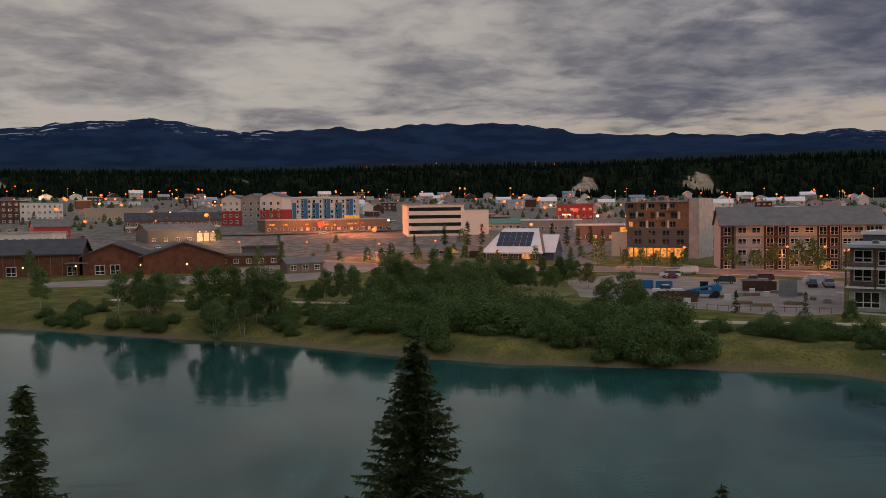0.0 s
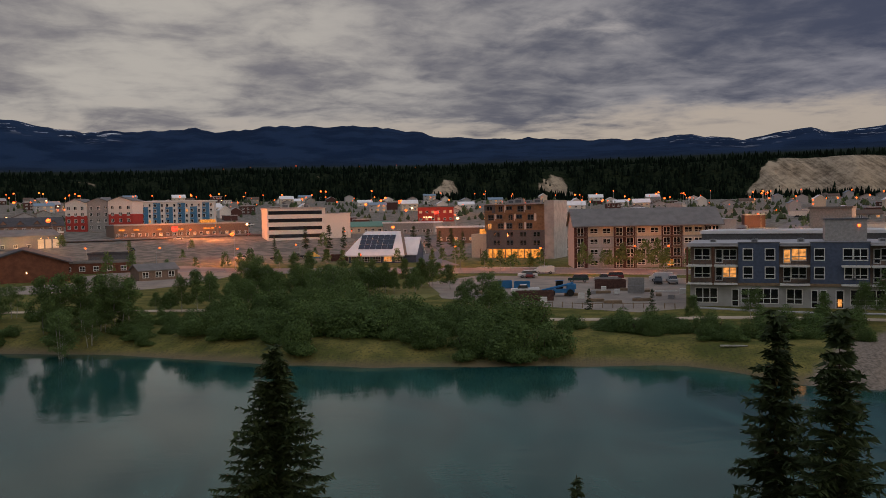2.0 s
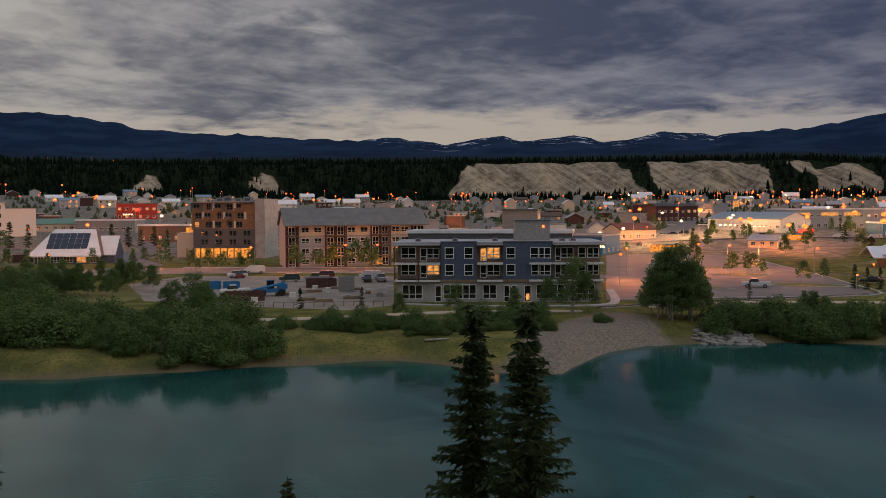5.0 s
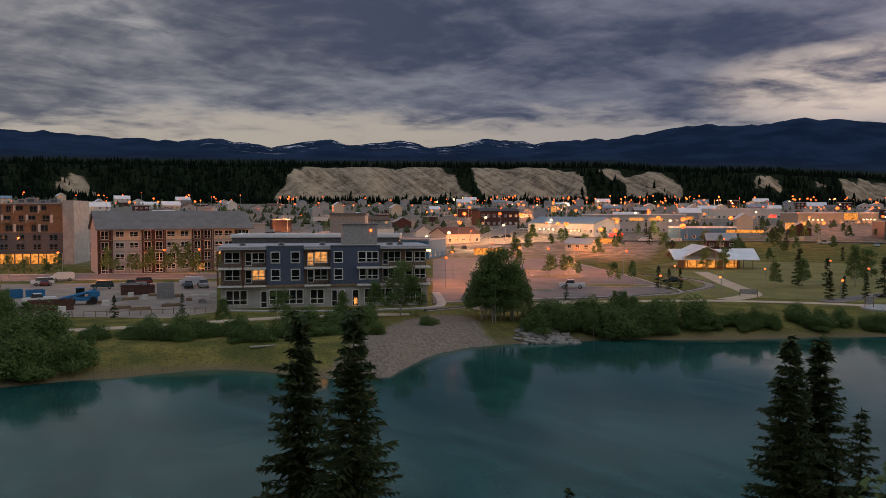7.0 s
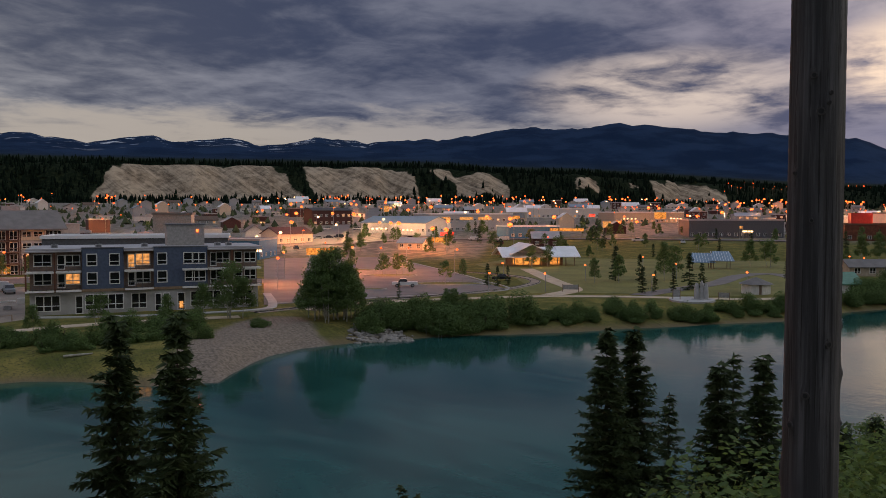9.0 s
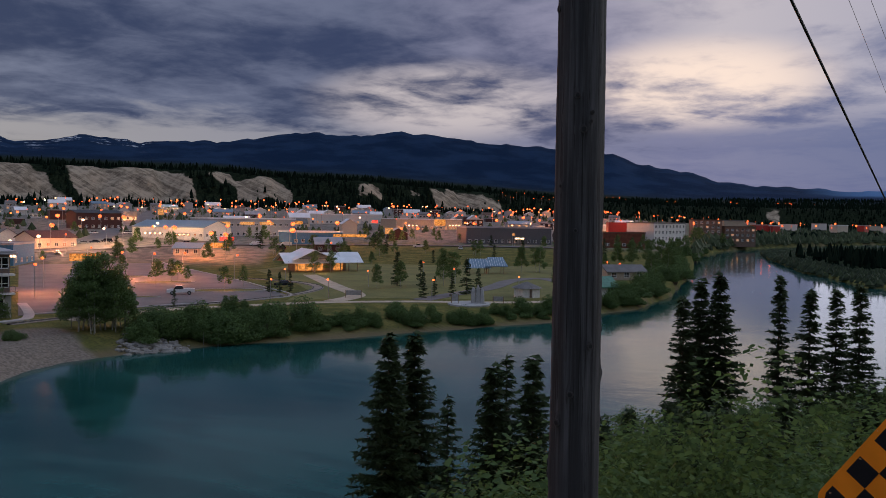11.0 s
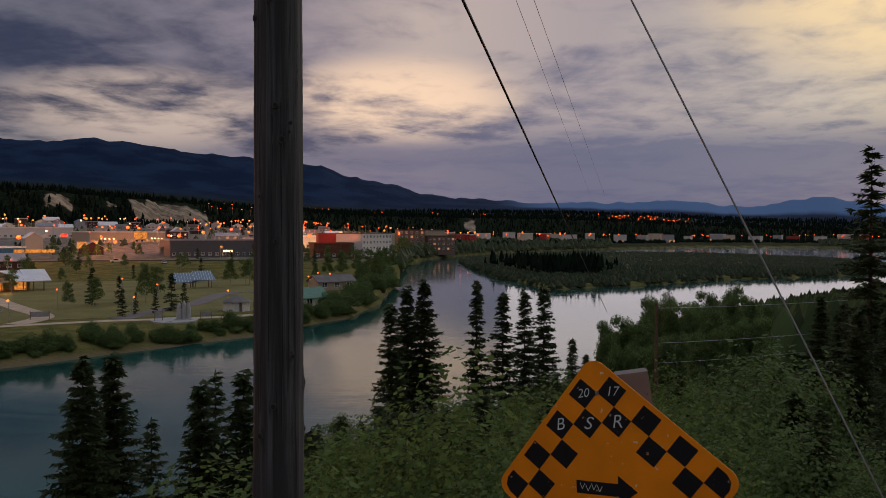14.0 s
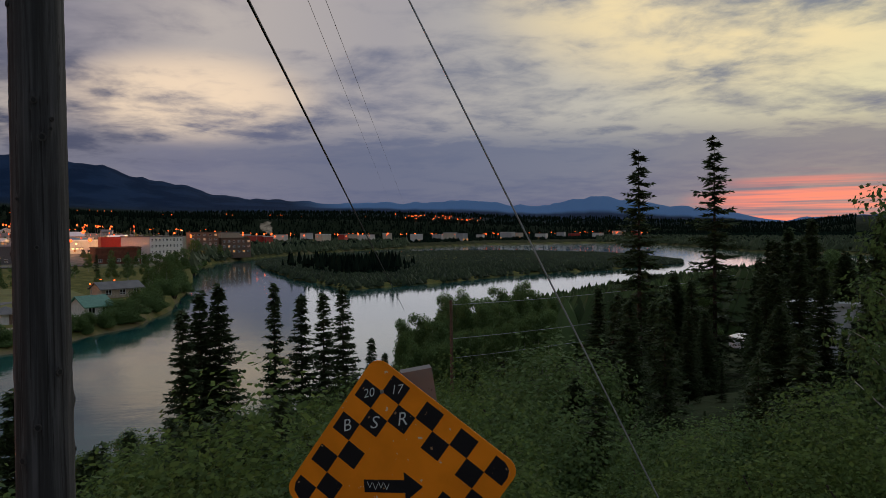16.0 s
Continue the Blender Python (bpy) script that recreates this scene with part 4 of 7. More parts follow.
# the rest of the blocks that stand out: name, label, L, R, height, depth, wall, roof kind, roof material, pitch, rows, lit
BLOCKS = (
    ("house", "red brick gabled house", (26.21, 430), (24.13, 433), 5.0, 10, "red", "gable", "roof_grey", 3.4, 1, ()),
    ("office_building", "white strip-windowed office with green roof", (26.93, 560), (24.52, 578), 11.0, 16, "white", "flat", "green", 0, 3, ()),
    ("office_building", "dark red brick office block", (30.5, 530), (26.95, 540), 13.5, 16, "maroon", "flat", "roof_grey", 0, 4, ()),
    ("warehouse", "low wide beige warehouse", (23.28, 550), (19.91, 535), 7.5, 20, "beige", "flat", "roof_pale", 0, 1, ()),
    ("warehouse", "low white warehouse with pale flat roof", (31.0, 400), (25.2, 380), 4.2, 14, "white", "flat", "roof_pale", 0, 1, ()),
    ("shop", "low brown shopping strip with glowing fronts", (12.0, 436), (3.57, 456), 6.2, 18, "brown", "flat", "roof_pale", 0, 1, "some"),
    ("shop", "low building with green metal roof", (-2.21, 440), (-5.99, 436), 3.4, 12, "cream", "gable", "green", 2.4, 1, ()),
    ("shop", "bright red two-storey shop", (-7.92, 541), (-10.4, 541), 9.2, 14, "red", "flat", "roof_grey", 0, 2, "some"),
    ("shop", "brown flat-roofed shop with glowing corner", (-9.2, 372), (-12.4, 366), 6.5, 12, "brown", "flat", "roof_white", 0, 1, "some"),
    ("shop", "low grey flat-roofed shop", (-5.5, 430), (-9.0, 420), 5.5, 14, "grey", "flat", "roof_white", 0, 1, ()),
    ("apartment_building", "slate-grey rear wing with pale flat roofs", (-27.0, 180), (-38.3, 176), 11.2, 12, "dark_grey", "flat", "roof_white", 0, 3, ()),
    ("office_building", "plain blank grey cube of offices", (-33.53, 262), (-35.93, 261), 15.6, 14, "grey", "flat", "roof_grey", 0, 1, ()),
    ("shop", "maroon shop with pale roof edge", (-24.9, 300), (-29.8, 300), 9.5, 16, "maroon", "flat", "roof_pale", 0, 2, ()),
    ("warehouse", "low blue-banded town warehouse", (-36.2, 300), (-40.3, 292), 6.5, 20, "blue", "flat", "roof_pale", 0, 1, ()),
    ("hotel", "long dark red two-storey hotel", (-43.86, 517), (-46.51, 528), 9.2, 14, "maroon", "gable", "roof_dark", 1.6, 2, "some"),
    ("cafe", "small pale cafe with dark red roof and bright lamps", (-41.51, 366), (-43.86, 378), 4.4, 12, "cream", "gable", "maroon", 2.6, 1, "some"),
    ("store", "white-fronted store with blue-grey roof", (-47.17, 450), (-51.6, 418), 5.2, 20, "white", "gable", "roof_blue", 3.2, 1, "some"),
    ("store", "large grey store with yellow-lit upper windows", (-51.95, 452), (-57.6, 470), 9.4, 30, "pale_grey", "flat", "roof_white", 0, 2, ()),
    ("kiosk", "small shed with blue door and pale gable", (-49.68, 334), (-51.39, 330), 2.8, 7, "cream", "gable", "roof_blue", 1.8, 1, ()),
    ("barn", "low brown boat shed with grey roof by the water", (-79.0, 236), (-81.5, 241), 2.4, 7, "beige", "gable", "roof_grey", 1.6, 1, ()),
    ("cottage", "pale blue cottage by the river bank", (-78.0, 182), (-79.6, 186), 2.3, 5, "white", "gable", "green", 1.8, 1, ()),
    ("store", "long flat dark grey store", (-69.34, 422), (-75.17, 432), 8.2, 30, "dark_grey", "flat", "roof_pale", 0, 1, ()),
    ("store", "low white store with a red stripe", (-75.3, 520), (-80.5, 520), 7.2, 25, "white", "flat", "roof_white", 0, 1, "some"),
    ("arts_centre", "timber arts centre with a red block on top", (-78.69, 419), (-81.42, 422), 7.2, 20, "rust", "flat", "roof_brown", 0, 1, "some"),
    ("hotel", "white and grey four-storey hotel", (-82.0, 440), (-84.0, 470), 12.2, 16, "white", "flat", "roof_grey", 0, 4, ()),
    ("apartment_building", "brown timber apartment block by the river", (-84.5, 594), (-86.3, 598), 12.0, 14, "brown", "flat", "roof_brown", 0, 4, "some"),
    ("apartment_building", "brown timber apartment block by the river", (-86.5, 600), (-88.4, 606), 10.5, 14, "brown", "flat", "roof_brown", 0, 3, "some"),
    ("store", "wide white hardware store", (-58.0, 620), (-63.5, 640), 7.0, 30, "white", "flat", "roof_white", 0, 1, "some"),
    ("store", "wide low beige store", (-64.5, 560), (-69.0, 580), 7.0, 30, "beige", "flat", "roof_white", 0, 1, "some"),
    ("store", "low blue and white store", (-57.4, 400), (-60.8, 410), 5.5, 18, "blue", "flat", "roof_white", 0, 1, "some"),
    ("warehouse", "low dark storage shed", (15.2, 274), (11.1, 272), 3.2, 8, "rust", "flat", "roof_grey", 0, 1, ()),
    ("warehouse", "low dark storage shed", (13.6, 290), (11.2, 288), 5.0, 7, "dark_grey", "flat", "roof_dark", 0, 1, ()),
    ("kiosk", "small brown park shelter", (10.6, 232), (8.2, 236), 2.8, 6, "brown", "gable", "roof_grey", 1.4, 1, ()),
)
for i_, (nm, lb, L_, R_, H_, D_, wl, rf_, rm, pi_, rw, lt) in enumerate(BLOCKS):
    e_, W_ = simple_building(nm, lb, "building", L_, R_, H_, D_, wl, rf_, rm, pi_, rw, 0, lt, seed=i_)
    if nm == "arts_centre":
        part("upper_block", Geo().box(3, 12, 5, 14, 7.6, 12.6), "red", e_, "red metal block")
    if lb.startswith("large grey"):
        for a_ in (3.5, 17.0, 28.0):
            part("lit_band", Geo().box(a_, a_ + 8, -0.12, -0.01, 6.4, 8.0), "window_lit", e_, "yellow-lit band of windows")
    if lb.startswith("low brown shopping"):
        for a_ in (2, 9, 20, 31, 44, 47):
            part("shop_light", Geo().box(a_, a_ + 2.6, -0.5, -0.1, 3.6, 4.4), "facade_lit", e_, "glowing shop sign")

# houses filling the town as far as the foot of the bluffs
HOUSE_KITS = []


def town_house(rng):
    w_, d_ = rng.uniform(8, 15), rng.uniform(8, 12)
    h_ = rng.choice((3.0, 3.4, 5.6, 6.2))
    wall = rng.choice(("white", "white", "cream", "pale_grey", "grey", "pale_grey", "brown", "maroon", "blue", "white", "roof_pale"))
    roof = rng.choice(("roof_grey", "roof_white", "roof_brown", "roof_pale", "roof_pale", "roof_white", "roof_blue"))
    e = thing("house", "small %s town house" % {"roof_pale": "grey", "pale_grey": "pale grey", "maroon": "dark red"}.get(wall, wall), "house", Matrix.Translation((0, 0, -900)), "town houses")
    walls(e, w_, d_, h_, wall, -w_ / 2, -d_ / 2)
    if rng.random() < 0.7:
        part("roof", Geo().gable(-w_ / 2, w_ / 2, -d_ / 2, d_ / 2, h_, h_ + rng.uniform(1.6, 3.0), 0.5, 0.22, rng.choice("xy"), 0, 1), [roof, wall], e)
    else:
        flat_roof(e, w_, d_, h_, "roof_pale", 0.2, -w_ / 2, -d_ / 2)
    for j in range(1 if h_ < 4 else 2):
        for i in range(3):
            window(e, w_ * (i - 1) / 3, 0.9 + 2.8 * j, 1.5, 1.2, -d_ / 2, "window_lit" if rng.random() < 0.12 else None, 1)
    return e


rng_ = random.Random(11)
for i_ in range(14):
    HOUSE_KITS.append(town_house(rng_))
TAKEN = [(at(*b_[2]), at(*b_[3])) for b_ in BLOCKS] + [(at(*a), at(*b)) for a, b in (((2.3, 405), (-3, 410)), ((10.5, 550), (5.8, 545)), ((14.8, 490), (10.9, 480)), ((20.9, 441), (15, 443)), ((19.5, 382), (15.1, 392)))]


def free(p, gap):
    for a, b in TAKEN:
        d = b - a
        s_ = max(0, min(1, (p - a).dot(d) / d.length_squared))
        q = a + d * s_
        if (p - q).length < gap:
            return False
    return True


used, first = [], set()
n_ = 0
while n_ < 260:
    az_ = rng_.uniform(-82, 33)
    r_ = rng_.uniform(330, 1000) if az_ > -62 else rng_.uniform(440, 1000)
    if -56 < az_ < -46 and r_ < 380 or 3 < az_ < 15 and r_ < 430 or -50 < az_ < -40 and r_ < 520:
        continue
    p_ = at(az_, r_)
    if not free(p_, 34) or any((p_ - q).length < 17 for q in used):
        continue
    used.append(p_)
    k_ = rng_.randrange(len(HOUSE_KITS))
    m_ = Matrix.Translation((p_.x, p_.y, ground(az_, r_))) @ Matrix.Rotation((az_ + 8 + rng_.choice((0, 90))) * D2R, 4, "Z")
    if k_ not in first:
        first.add(k_)
        HOUSE_KITS[k_].matrix_basis = m_
    else:
        copy_thing(HOUSE_KITS[k_], m_)
    n_ += 1


# ---- paved areas, trails, beach: thin sheets laid on the flats ----
def sheet(name, label, category, pts, mat, z=0.03):
    g = Geo()
    p = [at(a, r, z) for a, r in pts]
    g.face(p)
    g.face([(q.x, q.y, -0.25) for q in reversed(p)])
    n = len(p)
    for i in range(n):
        a, b = p[i], p[(i + 1) % n]
        g.face([(a.x, a.y, -0.25), (b.x, b.y, -0.25), b, a])
    return tagged(part(name, g, mat), label, category, kind="structure")


def ribbon(name, label, category, pts, width, mat, z=0.05, follow=False):
    """A path of even width along bearings and distances, smoothed."""
    p = [at(*q) for q in pts]
    line = []
    for i in range(len(p) - 1):
        p0, p1, p2, p3 = p[max(i - 1, 0)], p[i], p[i + 1], p[min(i + 2, len(p) - 1)]
        for j in range(8):
            t = j / 8
            line.append(0.5 * ((2 * p1) + (p2 - p0) * t + (2 * p0 - 5 * p1 + 4 * p2 - p3) * t * t + (3 * p1 - p0 - 3 * p2 + p3) * t ** 3))
    line.append(p[-1])
    g = Geo()
    prev = None
    for i, c in enumerate(line):
        d = (line[min(i + 1, len(line) - 1)] - line[max(i - 1, 0)]).normalized()
        s = Vector((-d.y, d.x, 0)) * width / 2
        zz = z
        if follow:
            zz += max(ground(math.degrees(math.atan2(-q.x, q.y)), q.length) for q in (c - s, c, c + s))
        cur = [Vector((c.x + s.x, c.y + s.y, zz)), Vector((c.x - s.x, c.y - s.y, zz))]
        if prev:
            g.face([prev[0], prev[1], cur[1], cur[0]])
            g.face([prev[0] - Vector((0, 0, 0.3)), prev[0], cur[0], cur[0] - Vector((0, 0, 0.3))])
            g.face([prev[1], prev[1] - Vector((0, 0, 0.3)), cur[1] - Vector((0, 0, 0.3)), cur[1]])
        prev = cur
    return tagged(part(name, g, mat), label, category, kind="structure")


sheet("yard", "gravel storage yard with parked vehicles", "yard", ((-8.5, 196), (-12, 216), (-26.0, 204), (-26.0, 142), (-22.9, 136), (-15, 146), (-9.5, 160)), "gravel", 0.03)
sheet("road", "street in front of the grey apartments", "road", ((30, 300), (12, 296), (0, 262), (-8, 252), (-26, 232), (-44, 205), (-44, 194), (-26, 215), (-8, 229), (0, 240), (12, 282), (30, 288)), "asphalt", 0.045)
sheet("car_park", "wide asphalt car park by the river park", "car park", ((-40.6, 150), (-40.6, 290), (-43.9, 345), (-48.1, 332), (-53.9, 219), (-57.2, 177), (-55.5, 168), (-49.7, 160)), "asphalt", 0.06)
sheet("car_park", "open gravel lot in the middle of town", "car park", ((12, 318), (5, 322), (-2.0, 318), (-11.5, 318), (-11.5, 298), (-8, 296), (-2.2, 300), (6, 296), (12, 300)), "asphalt", 0.05)
sheet("lot", "vacant gravel lot beside the hall", "lot", ((26, 215), (10, 205), (7, 215), (3, 262), (8, 300), (14, 262), (14.5, 236), (26, 232)), "gravel", 0.035)
ribbon("trail", "pale gravel riverside trail", "path", ((22, 176), (14, 162), (4, 150), (-4, 141), (-10, 131), (-16, 127), (-22.9, 127.5), (-28.5, 131), (-34, 133), (-39, 134)), 3.0, "path")
ribbon("trail", "pale park path along the river", "path", ((-43.5, 141), (-49, 152), (-56.8, 160), (-60, 163), (-65.9, 165), (-70, 165), (-74, 168), (-77, 176)), 3.2, "path")
ribbon("trail", "park path curving to the pavilion", "path", ((-60.2, 165), (-61.8, 178), (-60.4, 200), (-58.6, 240)), 4.0, "path", 0.07)
ribbon("trail", "grey park path in a wide bend", "path", ((-66.2, 168), (-68.2, 180), (-71.0, 200), (-72.5, 225), (-74.4, 236), (-76.0, 222), (-76.5, 205)), 4.5, "asphalt", 0.08)
ribbon("rail_track", "curving rail track bed in the park", "track", ((-40, 139), (-46, 150), (-52, 162), (-57, 176), (-59.2, 196), (-57.5, 214), (-54, 228)), 2.6, "gravel", 0.09)
sheet("lawn", "mown park lawn", "lawn", ((-57, 166), (-61, 171), (-66, 171), (-72, 171), (-77, 182), (-78.5, 240), (-76, 330), (-68, 350), (-60, 330), (-55, 260), (-57.5, 215), (-58.5, 190)), "lawn", 0.02)
sheet("lawn", "green clearing among the willows", "lawn", ((-4, 165), (-8, 158), (-9.4, 168), (-8.6, 190), (-5, 185)), "lawn", 0.06)
for lb_, pts_, wd_ in (
        ("asphalt street up to the bluffs", ((-44.2, 343), (-44.8, 420), (-45.9, 500), (-47.2, 600), (-48.0, 720), (-48.4, 860)), 13),
        ("asphalt street through the town", ((-9.6, 256), (-8.6, 300), (-10.2, 335), (-8.0, 400), (-4.4, 470), (-2, 600), (0, 800)), 11),
        ("wide paved street between low shops", ((-30.6, 292), (-31.8, 380), (-33.4, 500), (-35.2, 640), (-37.5, 820)), 18),
        ("asphalt street past the shops", ((20, 424), (12, 424), (4, 440), (-4, 448), (-12, 440)), 12),
        ("asphalt street along the far blocks", ((-40, 345), (-50, 385), (-57, 392), (-66, 402), (-78, 408)), 11)):
    ribbon("street", lb_, "road", pts_, wd_, "asphalt", 0.18, True)
for nm_, lb_, pts_, wd_ in (
        ("kerb", "pale concrete kerb along the car park", ((-41, 151.5), (-45, 155), (-49.7, 161), (-55.2, 169), (-57.4, 178), (-55.6, 198), (-53.9, 220), (-50.5, 270), (-48.1, 332)), 0.5),
        ("kerb", "pale concrete pavement before the grey apartments", ((-12, 247), (-16, 242), (-20, 237), (-26, 231), (-32, 222), (-40, 212)), 2.2),
        ("kerb", "pale concrete kerb along the street", ((28, 286), (14, 280), (6, 258), (0, 238.5), (-8, 227.5), (-16, 221), (-26, 213)), 0.6),
        ("kerb", "pale concrete pavement at the riverside apartments", ((-26.5, 143.5), (-31, 140), (-36, 140), (-40.3, 143), (-41.2, 150), (-40.8, 170)), 1.6)):
    ribbon(nm_, lb_, "kerb", pts_, wd_, "concrete", 0.14)
ribbon("track_rail", "pair of dark rails in the park track", "track", ((-40, 139.4), (-46, 150.4), (-52, 162.5), (-56.8, 176.3), (-58.9, 196), (-57.3, 213.6), (-54, 227.4)), 0.14, "rubber", 0.16)
ribbon("track_rail", "pair of dark rails in the park track", "track", ((-40, 138.4), (-46, 149.4), (-52, 161.5), (-57.2, 175.8), (-59.5, 196), (-57.8, 214.6), (-54, 228.6)), 0.14, "rubber", 0.16)


# ---- plants ----
def leaf_cloud(g, centre, radii, count, size, rng, mat=0, shell=0.35):
    """Small leaf clumps scattered through an ellipsoid, denser near its skin."""
    for _ in range(count):
        u = Vector((rng.gauss(0, 1), rng.gauss(0, 1), rng.gauss(0, 1))).normalized()
        f = shell + (1 - shell) * rng.random() ** 0.5
        c = Vector((centre[0] + radii[0] * u.x * f, centre[1] + radii[1] * u.y * f, centre[2] + radii[2] * u.z * f))
        nrm = (u + Vector((rng.uniform(-1, 1), rng.uniform(-1, 1), rng.uniform(-0.4, 1)))).normalized()
        a = nrm.orthogonal().normalized()
        a.rotate(Matrix.Rotation(rng.uniform(0, 6.3), 3, nrm))
        b = nrm.cross(a)
        s = size * rng.uniform(0.6, 1.3)
        g.face([c - a * s * 0.5, c + b * s * 0.32 - a * 0.1 * s, c + a * s * 0.5, c - b * s * 0.32 + a * 0.1 * s], mat)


def bush_mesh(seed, size=0.15, count=5200):
    rng = random.Random(seed)
    g = Geo()
    for i in range(9):
        a, r = rng.uniform(0, 6.3), rng.uniform(0, 1.25)
        h = rng.uniform(0.7, 1.9) * (1.2 - r * 0.35)
        leaf_cloud(g, (r * math.cos(a), r * math.sin(a), h * 0.62), (rng.uniform(0.6, 1.0), rng.uniform(0.6, 1.0), h * 0.62), count // 9, size, rng)
    for i in range(6):
        a = rng.uniform(0, 6.3)
        g.tube((0.1 * math.cos(a), 0.1 * math.sin(a), -0.6), (0.8 * math.cos(a), 0.8 * math.sin(a), 1.2), 0.05, 0.02, 5, 1)
    return g


def leafy_tree(name, label, seed, H, spread, leaf, size, count, trunks=1, low=0.25, split=False):
    rng = random.Random(seed)
    e = thing(name, label, "tree", Matrix.Translation((0, 0, -900)))
    gt, gc = Geo(), Geo()
    for k_ in range(trunks):
        bx, by = (rng.uniform(-0.8, 0.8), rng.uniform(-0.8, 0.8)) if trunks > 1 else (0, 0)
        lean = Vector((bx * 1.2 + rng.uniform(-0.4, 0.4), by * 1.2 + rng.uniform(-0.4, 0.4), 0))
        pts = [Vector((bx, by, -0.8)) + lean * t + Vector((0, 0, (H * 0.95 + 0.8) * t)) for t in (0, 0.3, 0.6, 1)]
        for i in range(3):
            gt.tube(pts[i], pts[i + 1], 0.012 * H * (1 - i * 0.28), 0.012 * H * (0.72 - i * 0.28), 7)
        nb = 15 if trunks == 1 else 8
        for i in range(nb):
            t = low + (1 - low) * (i + rng.random()) / nb
            base = Vector((bx, by, 0)) + lean * t + Vector((0, 0, H * t))
            a = i * 2.4 + rng.uniform(-0.5, 0.5)
            ln = spread * (1.15 - t) * rng.uniform(0.6, 1.2)
            tip = base + Vector((math.cos(a) * ln, math.sin(a) * ln, ln * 0.55))
            if split:
                part("bough", Geo().tube(base, tip, 0.005 * H * (1.1 - t), 0.01, 5), "pale_bark", e)
            else:
                gt.tube(base, tip, 0.005 * H * (1.1 - t), 0.01, 5)
            leaf_cloud(gc, base.lerp(tip, 0.75), (0.42 * spread * rng.uniform(0.7, 1.2), 0.42 * spread * rng.uniform(0.7, 1.2), 0.105 * H * rng.uniform(0.7, 1.2)), count // (nb * trunks), size, rng, 0, 0.15)
    part("trunk", gt, "pale_bark", e)
    part("crown", gc, leaf, e)
    return e


def spruce(name, label, seed, H, spread, size, dens=1.0, mat="spruce", ragged=0.3):
    """A spruce: tapered trunk, drooping boughs with sprays of needles."""
    rng = random.Random(seed)
    e = thing(name, label, "tree", Matrix.Translation((0, 0, -900)))
    gt, gc = Geo(), Geo()
    gt.tube((0, 0, -1.0), (0, 0, H * 0.55), 0.011 * H, 0.006 * H, 8)
    gt.tube((0, 0, H * 0.55), (0, 0, H), 0.006 * H, 0.008, 6)
    z = H * 0.06
    while z < H * 0.985:
        t = z / H
        reach = spread * (1 - t) ** 0.83 * (0.55 + 0.45 * min(1, t * 5)) + 0.06
        n = max(3, int(7 * dens * (1 - t * 0.4)))
        off = rng.uniform(0, 6.3)
        for i in range(n):
            if rng.random() < 0.12:
                continue
            a = off + 6.283 * i / n + rng.uniform(-0.35, 0.35)
            ln = reach * rng.uniform(1 - ragged, 1.1 + ragged * 0.4)
            d = Vector((math.cos(a), math.sin(a), 0))
            side = Vector((-d.y, d.x, 0))
            droop = rng.uniform(0.10, 0.38) * (1 - t * 0.9) - 0.45 * max(0, t - 0.75)
            zb = z + rng.uniform(-0.7, 0.7) * size
            tip = d * ln + Vector((0, 0, zb - ln * droop))
            gt.tube((0, 0, zb), tip, 0.012 * (1.2 - t) * H / 10, 0.004, 4)
            k_ = max(3, int(ln / size * 2.1))
            for j in range(k_):
                u = (j + 0.6) / k_
                p = Vector((0, 0, zb)).lerp(tip, u) + Vector((0, 0, 0.14 * ln * u * u))
                w_ = size * (1.15 - 0.45 * u) * rng.uniform(0.7, 1.25)
                for s in (-1, 1, -1, 1):
                    o = p + d * w_ * rng.uniform(-0.4, 0.3)
                    q = o + side * s * w_ * rng.uniform(0.5, 1.1) + d * w_ * rng.uniform(0.2, 0.8) + Vector((0, 0, -w_ * rng.uniform(0.0, 0.6)))
                    wd = d * w_ * 0.24 + Vector((0, 0, w_ * rng.uniform(-0.08, 0.2)))
                    gc.face([o - wd, q, o + wd])
                for s in (-1, 1):
                    q = p + d * w_ * rng.uniform(0.5, 0.9) + side * s * w_ * rng.uniform(0, 0.4) + Vector((0, 0, w_ * rng.uniform(0.05, 0.45)))
                    sd = side * w_ * 0.2 + Vector((0, 0, w_ * rng.uniform(-0.1, 0.1)))
                    gc.face([p - sd, q, p + sd])
        z += size * rng.uniform(0.75, 1.15) * (1.15 - 0.5 * t) / dens ** 0.3
    gc.face([(0.04, 0, H - 0.1), (0, 0.03, H + 0.12), (-0.04, 0, H - 0.1)])
    part("trunk", gt, "bark", e)
    part("crown", gc, mat, e)
    return e


PLACED = set()


def plant(kit, az, r, scale=1.0, z=None, sink=0.0, rng=random, wide=1.0):
    m = Matrix.Translation(at(az, r, (ground(az, r) if z is None else z) - sink)) @ Matrix.Rotation(rng.uniform(0, 6.28), 4, "Z") @ Matrix.Diagonal((scale * wide, scale * wide, scale, 1))
    if kit.name not in PLACED:
        PLACED.add(kit.name)
        kit.matrix_basis = m
        return kit
    c = copy_thing(kit, m)
    c.matrix_basis = m
    return c


